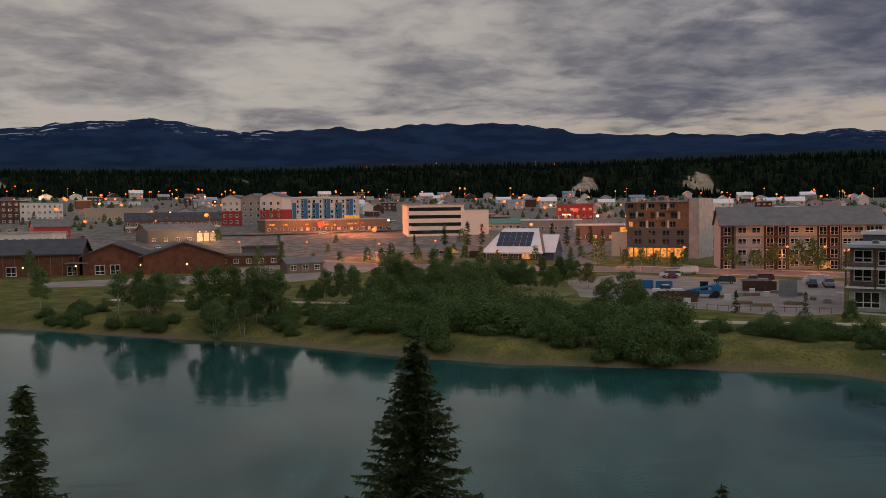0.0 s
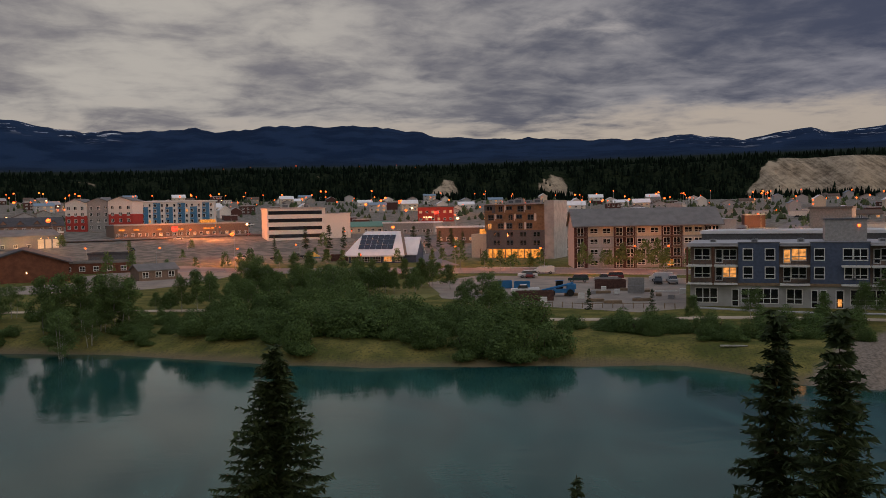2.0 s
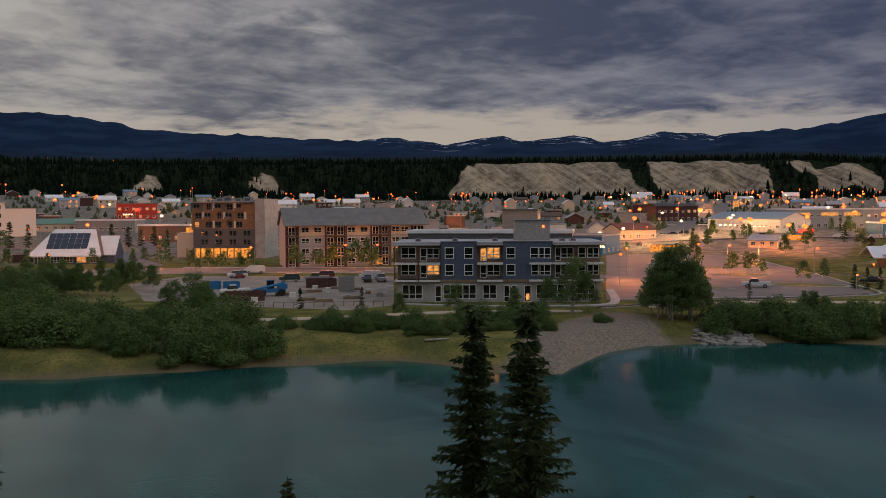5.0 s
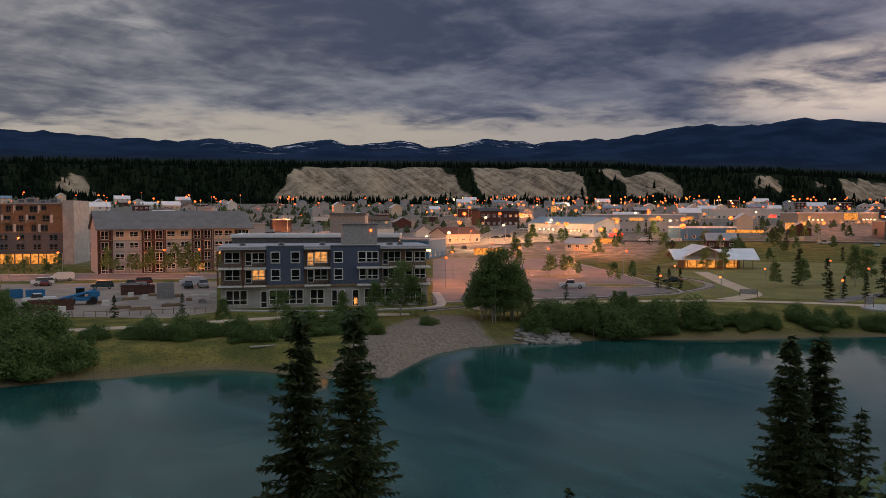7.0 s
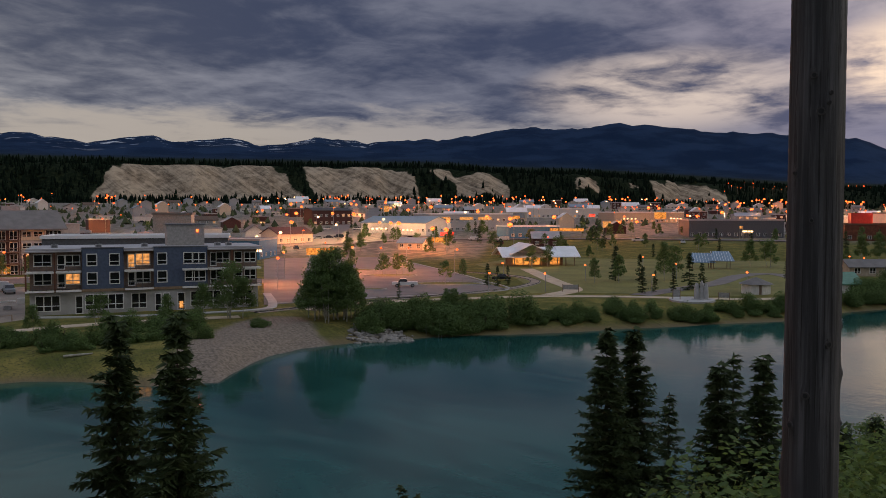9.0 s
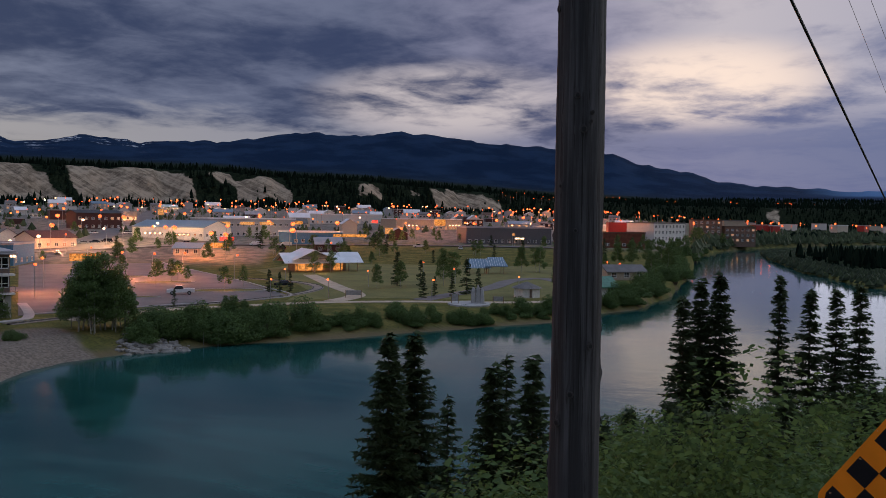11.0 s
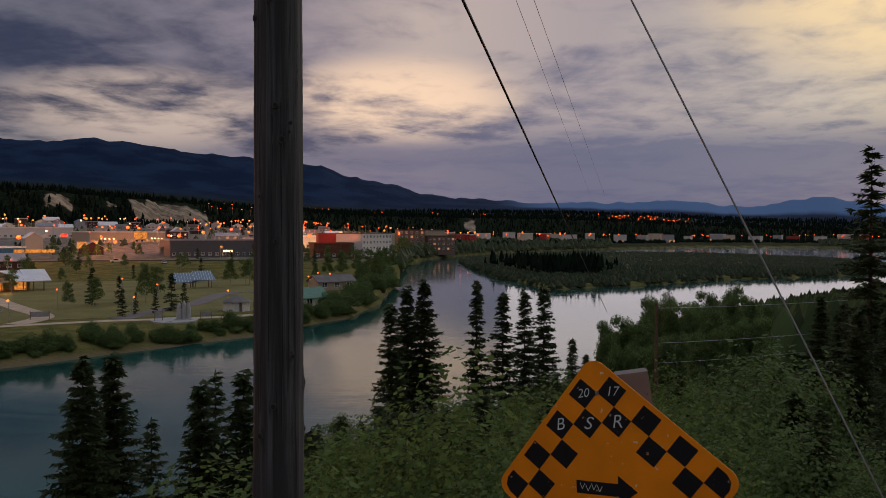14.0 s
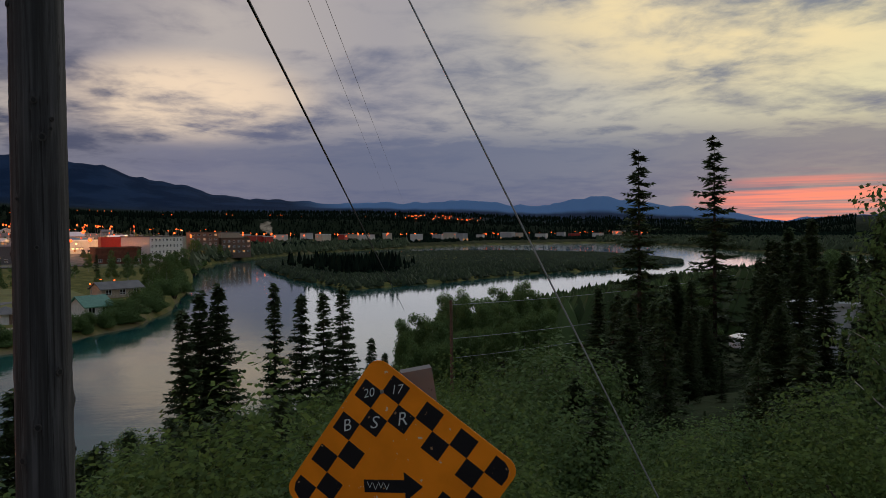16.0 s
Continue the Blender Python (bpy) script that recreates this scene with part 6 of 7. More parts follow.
# globes larger than real lamp heads, standing in for the glare around them
LAMPS = [lamp_kit(6.5, 0.34, "sodium", "street_lamp", "street lamp glowing orange"), lamp_kit(8.5, 0.86, "sodium", "street_lamp", "tall street lamp glowing orange"), lamp_kit(7.0, 0.62, "lamp_white", "street_lamp", "street lamp glowing warm white"), lamp_kit(3.6, 0.24, "sodium", "park_lamp", "low park lamp glowing orange", 0.3)]
rl = random.Random(17)
cnt = 0
GLOWS = []
while cnt < 260:
    a_ = rl.uniform(-84, 32) if rl.random() < 0.6 else rl.uniform(-80, -40)
    r_ = rl.uniform(300, 1000) if a_ > -66 else rl.uniform(420, 1100)
    if not free(at(a_, r_), 7):
        continue
    plant(LAMPS[rl.choice((1, 1, 1, 0, 2))], a_, r_, rl.uniform(0.8, 1.3), rng=rl)
    cnt += 1
    if cnt % 6 == 0:
        GLOWS.append((a_ + 0.15, r_ - 3, 8.0, 9500, 1 if cnt % 18 == 0 else 0))
for a_, r_, k_ in ((-16.6, 222, 0), (-22.4, 226, 0), (-24.6, 226, 0), (-10.5, 240, 0), (-41.5, 180, 0), (-42.0, 205, 0), (-46.8, 232, 0), (-48.4, 225, 0), (-50.3, 228, 0), (-44.5, 265, 0), (-53.6, 214, 0), (-56.0, 172, 3), (-59.9, 172, 3), (-67.0, 172, 3), (-57.0, 205, 3), (-62.6, 200, 3), (-68.6, 210, 3), (-73.0, 185, 3), (-78.4, 240, 3), (-79.0, 262, 3), (-79.8, 255, 3), (-66.4, 240, 3), (4.5, 262, 0), (9.5, 288, 0), (0.2, 285, 0), (-4.0, 262, 3)):
    plant(LAMPS[k_], a_, r_, 1.0, rng=rl)
# lamps too far to count, one mesh
g_ = Geo()
spots_ = [(rl.triangular(-103, -76, -78), rl.uniform(1250, 1600) if i % 3 else rl.uniform(2150, 2300)) for i in range(46)]
spots_ += [(-71.5 - 0.28 * i + rl.uniform(-0.2, 0.2), 1330 + 12 * i + rl.uniform(-20, 20)) for i in range(18)]
spots_ += [(rl.gauss(-101, 2.0), rl.uniform(2420, 2700)) for i in range(36)] + [(a, float(curve(FAR, a)) + rl.uniform(60, 320)) for a in (rl.uniform(-116, -84.5) for i in range(80))]
spots_ += [(rl.uniform(-84, 32), rl.uniform(560, 1000)) for i in range(170)] + [(rl.uniform(-80, -42), rl.uniform(480, 900)) for i in range(90)] + [(rl.uniform(-8, 6), rl.uniform(2300, 2600)) for i in range(10)]
for a_, r_ in spots_:
    p_ = at(a_, r_, ground(a_, r_))
    # heads swell with distance to imitate their glare
    h_, s_ = rl.uniform(8, 11), 0.0011 * r_ * rl.uniform(0.4, 1.0) * (0.6 if r_ > 1200 else 1.0)
    g_.tube(p_ - Vector((0, 0, 1)), p_ + Vector((0, 0, h_)), 0.12, 0.1, 4, 1)
    g_.tube(p_ + Vector((0, 0, h_)), p_ + Vector((0, 0, h_ + s_)), s_ * 0.5, s_, 6, 0)
    g_.tube(p_ + Vector((0, 0, h_ + s_)), p_ + Vector((0, 0, h_ + 2 * s_)), s_, s_ * 0.4, 6, 0)
tagged(part("distant_lamps", g_, ["sodium", "metal"]), "rows of distant orange street lamps", "street lamps", kind="stuff")
# further point lights, most without a fixture, added to brighten streets and fronts
GLOWS += [(-14.5, 282, 2.6, 350, 0), (-22.6, 226, 4.5, 350, 0), (-19, 215, 5, 500, 0), (-10, 244, 6, 1900, 0), (-1, 250, 7, 1200, 0), (-42, 190, 7, 3500, 0), (-47.4, 226, 5, 2200, 0), (-50.5, 226, 5, 1800, 0), (-44.5, 268, 7, 5000, 0), (-59.5, 246, 3.0, 300, 1), (8, 428, 6, 6000, 0), (4.5, 300, 8, 7000, 0), (-53, 358, 5, 5000, 0), (-42.8, 356, 6, 5000, 0), (-61, 392, 5, 5000, 0), (16.5, 380, 6, 3000, 1), (20.5, 238, 3, 120, 1), (-32, 320, 9, 8000, 0), (-13.5, 240, 3.5, 420, 0), (-24.5, 231, 3, 260, 0), (-28.5, 226, 4, 500, 0), (-5.5, 256, 6, 1500, 0), (-56, 420, 6, 3000, 1), (-66, 500, 8, 3500, 0), (-74, 560, 8, 4000, 0), (-48.5, 440, 6, 3000, 1)] + [(a, r, 2.6, 240, 0) for a, r in ((-6, 244), (-9, 238), (-12.2, 235), (-15.4, 231), (-18.5, 226), (-21.5, 222), (-24.5, 219), (-27.5, 215))] + [(-48.7, 212, 3.0, 330, 0), (-50.1, 212.5, 3.0, 330, 0), (-53.0, 187, 2.6, 120, 0), (-81, 425, 8, 3500, 0), (-79, 500, 9, 4000, 1)]
for a_, r_, z_, e_, c_ in GLOWS:
    l_ = new("lamp_light", bpy.data.lights.new("lamp_light", "POINT"))
    l_.data.energy, l_.data.color, l_.data.shadow_soft_size = e_ * 1.5, ((1.0, 0.25, 0.06), (1.0, 0.48, 0.20))[c_], 0.5
    l_.location = at(a_, r_, ground(a_, r_) + z_)


# ---- utility pole at the roadside ----
M["knot_rim"] = material("grey_knot_rim", (0.055, 0.050, 0.048), 0.85, scale=20, fine=90)


def utility_pole():
    base = Vector((4.895, 1.21, ground(-76.1, 5.0) - 0.6))
    e = thing("utility_pole", "weathered grey wooden utility pole with knots", "pole", Matrix.Translation(base))
    n, rows = 40, 420
    Hh = 11.0
    v, f = [], []
    rng = random.Random(3)
    knots = [(rng.uniform(0, 6.28), rng.uniform(0.5, 8.0), rng.uniform(0.018, 0.036)) for _ in range(70)]
    for j in range(rows):
        z = Hh * j / (rows - 1)
        for i in range(n):
            a = 6.2832 * i / n
            r = 0.147 - 0.0035 * z + 0.0022 * math.sin(a * 9 + z * 0.3) + 0.0016 * math.sin(a * 17 + 1.3 * z) + 0.001 * rng.uniform(-1, 1)
            for ka, kz, ks in knots:
                da = (a - ka + math.pi) % 6.2832 - math.pi
                d2 = (da * 0.14 / ks) ** 2 + ((z - kz) / (ks * 1.3)) ** 2
                if d2 < 6:
                    r += 0.009 * math.exp(-d2)
            v.append((r * math.cos(a), r * math.sin(a), z))
    for j in range(rows - 1):
        for i in range(n):
            k2 = (i + 1) % n
            f.append((j * n + i, j * n + k2, (j + 1) * n + k2, (j + 1) * n + i))
    me = bpy.data.meshes.new("shaft")
    me.from_pydata(v, [], f)
    me.polygons.foreach_set("use_smooth", [True] * len(f))
    m = bpy.data.materials.new("weathered_pole")
    m.use_nodes = True
    q = Nodes(m.node_tree)
    pos = q.n("ShaderNodeTexCoord").outputs["Object"]
    grain = q.noise(q.vmath("MULTIPLY", pos, (28, 28, 0.9)).outputs[0], 1.0, 6, 0.65)
    crack = q.noise(q.vmath("MULTIPLY", pos, (60, 60, 1.2)).outputs[0], 1.0, 3, 0.5)
    tone = q.noise(pos, 1.1, 3)
    col = q.mix(q.step(grain, 0.35, 0.68), (0.022, 0.022, 0.023), (0.088, 0.084, 0.086))
    col = q.mix(q.step(crack, 0.57, 0.63), col, (0.012, 0.01, 0.01))
    streak = q.noise(q.vmath("MULTIPLY", pos, (13, 13, 0.35)).outputs[0], 1.0, 5, 0.6)
    col = q.mix(q.math("MULTIPLY", q.step(streak, 0.50, 0.60), 0.75), col, (0.018, 0.016, 0.015))
    col = q.mix(q.step(tone, 0.5, 0.75), col, (0.030, 0.029, 0.031))
    bp_ = q.n("ShaderNodeBump", {"Strength": 0.7, "Distance": 0.01, "Height": grain})
    sh_ = q.n("ShaderNodeBsdfPrincipled", {"Base Color": col, "Roughness": 0.85, "Normal": bp_.outputs[0]})
    q.n("ShaderNodeOutputMaterial", {"Surface": sh_.outputs[0]})
    me.materials.append(m)
    part("shaft", me, [], e)
    for ka, kz, ks in knots:
        r = 0.147 - 0.0035 * kz + 0.0075
        g = Geo().tube((0, 0, -0.02), (0, 0, 0.003), ks * 0.72, ks * 0.6, 11)
        g.tube((0, 0, -0.02), (0, 0, 0.0045), ks * 0.45, ks * 0.38, 9, 1)
        part("knot", g, ["knot_rim", "rubber"], e, "dark round knot", Matrix.Translation((r * math.cos(ka), r * math.sin(ka), kz)) @ Matrix.Rotation(ka, 4, "Z") @ Matrix.Rotation(math.pi / 2, 4, "Y"))
    return e


utility_pole()


# ---- checkerboard warning sign ----
def plain(name, colour, rough, chips=None, scale=9):
    m = bpy.data.materials.new(name)
    m.use_nodes = True
    q = Nodes(m.node_tree)
    pos = q.n("ShaderNodeTexCoord").outputs["Object"]
    a, b = q.noise(pos, 3.0, 4), q.noise(pos, scale, 3)
    col = q.mix(q.step(a, 0.3, 0.7), tuple(c * 0.8 for c in colour), colour)
    if chips:
        col = q.mix(q.step(b, 0.665, 0.69), col, chips)
    sh_ = q.n("ShaderNodeBsdfPrincipled", {"Base Color": col, "Roughness": rough, "Specular IOR Level": 0.2})
    q.n("ShaderNodeOutputMaterial", {"Surface": sh_.outputs[0]})
    return m


def sign():
    e1 = Vector((-0.350, -0.714, -0.574)).normalized()
    e2 = Vector((0.283, 0.491, -0.846))
    e2 = (e2 - e1 * e1.dot(e2)).normalized()
    nn = e2.cross(e1)  # towards the road
    o = Vector((3.845, -0.350, 16.073))
    m = Matrix((e1, -e2, nn)).transposed().to_4x4()
    m.translation = o
    e = thing("warning_sign", "tilted orange and black checkerboard road sign with scratched paint", "sign", m)
    c, mg, rad = 0.0882, 0.022, 0.06
    lo, hi = -mg, 8 * c + mg
    pts = []
    for cx, cy, a0 in ((hi - rad, -(lo + rad), 0), (lo + rad, -(lo + rad), 90), (lo + rad, -(hi - rad), 180), (hi - rad, -(hi - rad), 270)):
        for i in range(7):
            a = (a0 + 15 * i) * D2R
            pts.append((cx + rad * math.cos(a), cy + rad * math.sin(a)))
    g = Geo()
    g.face([(x, y, 0.0) for x, y in pts])
    g.face([(x, y, -0.004) for x, y in reversed(pts)])
    for i in range(len(pts)):
        (x, y), (u, v) = pts[i], pts[(i + 1) % len(pts)]
        g.face([(x, y, -0.004), (u, v, -0.004), (u, v, 0.0), (x, y, 0.0)])
    part("panel", g, plain("orange_sheeting", (0.98, 0.30, 0.008), 0.5, (0.75, 0.55, 0.38), 26), e, "orange reflective panel")
    blk = plain("black_paint", (0.014, 0.014, 0.018), 0.5, (0.35, 0.22, 0.12), 30)
    for r in range(8):
        for k_ in range(8):
            if (r + k_) % 2 and (r < 2 or r > 5 or k_ < 2 or k_ > 5):
                x0, x1, y1, y0 = k_ * c, (k_ + 1) * c, -r * c, -(r + 1) * c
                q = [(x0, y0), (x1, y0), (x1, y1), (x0, y1)]
                if (r, k_) == (0, 7):
                    q = [(x0, y0), (x1, y0), (x1, y1 - 0.045), (x1 - 0.014, y1 - 0.014), (x1 - 0.045, y1), (x0, y1)]
                if (r, k_) == (7, 0):
                    q = [(x0 + 0.045, y0), (x1, y0), (x1, y1), (x0, y1), (x0, y0 + 0.045), (x0 + 0.014, y0 + 0.014)]
                g = Geo()
                g.face([(x, y, 0.0015) for x, y in q])
                part("black_square", g, blk, e)
    # arrow across the middle
    cx, cy = 4.05 * c, -4.35 * c
    d = Vector((math.cos(39 * D2R), math.sin(39 * D2R)))
    s = Vector((-d.y, d.x))
    g = Geo()
    L0, L1, L2, wa, wb = -0.135, 0.045, 0.125, 0.027, 0.062

    def q(a, b):
        return (cx + d.x * a + s.x * b, cy + d.y * a + s.y * b, 0.0015)
    g.face([q(L0, -wa), q(L1, -wa), q(L1, wa), q(L0, wa)])
    g.face([q(L1, -wb), q(L2, 0), q(L1, wb)])
    part("arrow", g, blk, e, "black arrow")
    # hand-scrawled marks
    ink = plain("white_marker", (0.72, 0.78, 0.80), 0.6)
    for txt, r, k_, size in (("20", 1, 0, 0.052), ("17", 0, 1, 0.055), ("B", 3, 0, 0.072), ("S", 2, 1, 0.078), ("R", 1, 2, 0.078)):
        cu = bpy.data.curves.new("scrawl", "FONT")
        cu.body, cu.size, cu.align_x, cu.align_y, cu.shear, cu.offset = txt, size, "CENTER", "CENTER", 0.3, -0.0005
        cu.extrude = 0.0003
        cu.materials.append(ink)
        ob = new("scrawl", cu)
        ob.parent = e
        ob.matrix_basis = Matrix.Translation(((k_ + 0.5) * c, -(r + 0.5) * c, 0.0025)) @ Matrix.Rotation((42 + 9 * math.sin(7.0 * r + 3 * k_)) * D2R, 4, "Z")
    g = Geo()
    for i, (a, b) in enumerate(((-0.11, 0.004), (-0.085, -0.003), (-0.06, 0.004), (-0.035, -0.002))):
        x, y, _ = q(a, b)
        for t0, t1 in ((0.02, 0.012), (-0.015, 0.014)):
            g.tube((x - s.x * 0.012, y - s.y * 0.012, 0.0022), (x + s.x * t1 + d.x * t0 * 0.6, y + s.y * t1 + d.y * t0 * 0.6, 0.0022), 0.0012, 0.0012, 5)
    part("scribble", g, ink, e, "illegible white scribble")
    # bolts and post
    for r, k_ in ((1.0, 1.0), (7.0, 7.0)):
        part("bolt", Geo().tube((k_ * c, -r * c, 0), (k_ * c, -r * c, 0.007), 0.009, 0.008, 8), "metal", e)
    return e, m


sign_, sm = sign()
zb_ = ground(-98, 3.7) - 0.5
e_ = thing("sign_post", "grey weathered square timber post behind the sign", "post", Matrix.Identity(4))
g_ = Geo()
g_.box(-0.07, 0.07, -0.045, 0.045, 0, (15.99 - zb_) / math.cos(0.15))
part("shaft", g_, plain("grey_timber", (0.20, 0.18, 0.165), 0.85, (0.12, 0.10, 0.09), 14), e_)
e_.matrix_basis = Matrix.Translation((4.13, -0.565 - 0.15 * (15.97 - zb_), zb_)) @ Matrix.Rotation(-0.15, 4, "X") @ Matrix.Rotation(1.5, 4, "Z")


# ---- wires ----
def wire(label, a, b, rad, sag=0.0, name="cable", mat="cable"):
    g = Geo()
    n, k = 14, 6
    a, b = Vector(a), Vector(b)
    d = (b - a).normalized()
    u = d.orthogonal().normalized()
    s = d.cross(u)
    for i in range(n + 1):
        p = a.lerp(b, i / n) - Vector((0, 0, 4 * sag * (i / n) * (1 - i / n)))
        g.v += [tuple(p + rad * (math.cos(j * 1.0472) * u + math.sin(j * 1.0472) * s)) for j in range(k)]
        if i:
            for j in range(k):
                q = (j + 1) % k
                g.f.append(((i - 1) * k + j, (i - 1) * k + q, i * k + q, i * k + j))
                g.m.append(0)
    return tagged(part(name, g, mat), label, "cable")
M["bright_cable"] = material("galvanised_strand", (0.34, 0.35, 0.36), 0.45, 0.3, vary=0.2)
M["cable"] = material("dark_cable", (0.05, 0.05, 0.055), 0.6, vary=0.2)
a_, b_ = Vector((7.43, 0.24, 18.52)), Vector((47.87, -7.22, 12.12))
wire("black overhead service cable", a_ - 0.15 * (b_ - a_), b_, 0.013)
a_, b_ = Vector((4.91, -0.68, 17.87)), Vector((4.95, -2.15, 15.01))
wire("twisted grey steel guy wire", a_ - 1.2 * (b_ - a_), b_ + 0.75 * (b_ - a_), 0.0056, mat="bright_cable")
for y0_, y1_ in ((-1.22, -43.57), (-1.86, -48.95)):
    a_, b_ = Vector((30.4, y0_, 24.91)), Vector((317.0, y1_, 27.8))
    wire("thin distant overhead line", a_ - 0.04 * (b_ - a_), b_, 0.009)
M["pole_brown"] = material("brown_pole_wood", (0.13, 0.075, 0.05), 0.85, vary=0.35, scale=3)
e_ = thing("utility_pole", "reddish-brown wooden utility pole among the trees", "pole", Matrix.Translation((33.69, -7.0, ground(-101.7, 34) - 0.5)))
part("shaft", Geo().tube((0, 0, 0), (0, 0, 14.3 - ground(-101.7, 34)), 0.075, 0.06, 10), "pole_brown", e_)
for z_ in (13.6, 12.2, 11.4):
    wire("thin dark overhead line", (33.69, -7.0, z_), (44, -26, z_ + 0.3), 0.010, 0.2, mat="bright_cable")


# ---- vehicles ----
def car(name, label, paint, profile, cab, L, Wd, wheel=0.36, bed=None):
    """A vehicle: body from its side outline, glazed cab, four wheels. Stands along x, at z = 0."""
    e = thing(name, label, "vehicle", Matrix.Translation((0, 0, -900)), "parked vehicles")
    g = Geo()
    n = len(profile)
    w = Wd / 2
    for s in (-1, 1):
        pts = [(x * L, s * w, z) for x, z in profile]
        g.face(pts if s < 0 else pts[::-1])
    for i in range(n):
        (x0, z0), (x1, z1) = profile[i], profile[(i + 1) % n]
        g.face([(x0 * L, w, z0), (x1 * L, w, z1), (x1 * L, -w, z1), (x0 * L, -w, z0)])
    part("body", g, paint, e)
    g = Geo()
    x0, x1, x2, x3, z0, z1 = cab
    c = w * 0.80
    lo = [(x0 * L, w * 0.96), (x3 * L, w * 0.96), (x3 * L, -w * 0.96), (x0 * L, -w * 0.96)]
    hi = [(x1 * L, c), (x2 * L, c), (x2 * L, -c), (x1 * L, -c)]
    for i in range(4):
        j = (i + 1) % 4
        g.face([(*lo[i], z0), (*lo[j], z0), (*hi[j], z1), (*hi[i], z1)])
    part("cab_glass", g, "glass", e, "dark side and front glass")
    part("cab_roof", Geo().box(x1 * L - 0.05, x2 * L + 0.05, -c - 0.04, c + 0.04, z1, z1 + 0.06), paint, e)
    for x in (0.19 * L, 0.80 * L):
        for s in (-1, 1):
            tyre = part("wheel", Geo().tube((x, s * (w - 0.2), wheel), (x, s * (w + 0.02), wheel), wheel, wheel, 14), "rubber", e)
            part("rim", Geo().tube((x, s * (w + 0.021), wheel), (x, s * (w + 0.03), wheel), wheel * 0.55, wheel * 0.5, 10), "metal", tyre)
    return e


SUV = ((0, 0.45), (0, 0.95), (0.02, 1.08), (0.26, 1.15), (0.98, 1.15), (1, 0.9), (1, 0.45))
SEDAN = ((0, 0.35), (0, 0.7), (0.03, 0.82), (0.28, 0.92), (0.85, 0.95), (0.99, 0.9), (1, 0.6), (1, 0.35))
PICK = ((0, 0.5), (0, 1.0), (0.02, 1.12), (0.27, 1.2), (1, 1.2), (1, 0.5))
KITS = {}


def park(kind, paint, label, az, r, turn):
    key = (kind, paint)
    if key not in KITS:
        if kind == "suv":
            KITS[key] = car("suv", label, paint, SUV, (0.20, 0.30, 0.92, 0.99, 1.15, 1.75), 4.7, 1.85)
        elif kind == "car":
            KITS[key] = car("car", label, paint, SEDAN, (0.24, 0.38, 0.72, 0.90, 0.94, 1.42), 4.5, 1.75, 0.32)
        elif kind == "van":
            KITS[key] = car("van", label, paint, ((0, 0.5), (0, 1.1), (0.12, 1.25), (0.22, 1.95), (0.97, 2.0), (1, 1.9), (1, 0.5)), (0.20, 0.27, 0.9, 0.95, 1.96, 2.0), 5.2, 1.95)
        else:
            KITS[key] = car("pickup_truck", label, paint, PICK, (0.24, 0.33, 0.55, 0.60, 1.2, 1.85), 5.6, 1.95, 0.40)
        k = KITS[key]
    else:
        k = copy_thing(KITS[key], Matrix.Identity(4))
    k["label"] = label
    k.matrix_basis = Matrix.Translation(at(az, r, max(0.07, ground(az, r)))) @ Matrix.Rotation((az + turn) * D2R, 4, "Z")
    return k


M["car_white"] = material("white_car_paint", (0.62, 0.62, 0.62), 0.3, vary=0.05, bump=0, spec=0.5)
M["car_dark"] = material("dark_car_paint", (0.02, 0.022, 0.028), 0.25, vary=0.1, bump=0, spec=0.5)
M["car_red"] = material("dark_red_car_paint", (0.16, 0.02, 0.02), 0.3, vary=0.1, bump=0, spec=0.5)
M["car_silver"] = material("silver_car_paint", (0.33, 0.34, 0.35), 0.3, 0.4, vary=0.1, bump=0, spec=0.5)
M["car_green"] = material("dark_green_car_paint", (0.02, 0.05, 0.045), 0.3, vary=0.1, bump=0, spec=0.5)
for k_, c_, l_, a_, r_, t_ in (
    ("suv", "car_white", "white car parked in the gravel yard", -14.8, 206, 10), ("car", "car_red", "dark red car parked in the gravel yard", -15.6, 204, 95), ("van", "car_white", "white van parked by the street", -15.9, 218, 5),
    ("suv", "car_green", "dark green car parked in the gravel yard", -18.2, 192, 0), ("pickup", "car_silver", "silver pickup parked in the gravel yard", -19.9, 192, 5), ("suv", "car_red", "dark red car parked in the gravel yard", -20.6, 199, 0),
    ("van", "car_white", "white van parked by the apartments", -23.6, 194, 0), ("car", "car_dark", "black car parked by the apartments", -24.2, 186, 90), ("suv", "car_silver", "grey car parked by the apartments", -25.2, 186, 95),
    ("pickup", "car_white", "white pickup alone in the car park", -49.3, 181, 0), ("car", "car_dark", "dark car at the edge of the car park", -56.2, 199, 0), ("suv", "car_white", "white car behind the tower", -17.7, 322, 20),
    ("car", "car_white", "white car behind the tower", -18.0, 330, 20), ("car", "car_silver", "silver car in the town lot", -43.9, 395, 10), ("car", "car_dark", "dark car in the town lot", -44.6, 400, 10), ("suv", "car_dark", "dark car in the town lot", -45.3, 404, 10),
    ("suv", "car_silver", "grey car in the town lot", 4.6, 312, 0), ("car", "car_dark", "dark car in the town lot", 2.2, 310, 0), ("pickup", "car_dark", "dark pickup in the town lot", 0.8, 312, 0), ("car", "car_white", "pale car on the street", 8.4, 420, 0),
    ("suv", "car_white", "white car in the hotel lot", -46.6, 470, 30), ("car", "car_silver", "silver car in the hotel lot", -47.2, 468, 30), ("car", "car_white", "white car in the hotel lot", -44.6, 470, 30), ("car", "car_red", "red car beside the store", -50.2, 395, 30), ("van", "car_white", "white van beside the store", -54.6, 385, 10), ("van", "car_white", "white van beside the store", -56.6, 384, 10)):
    park(k_, c_, l_, a_, r_, t_)
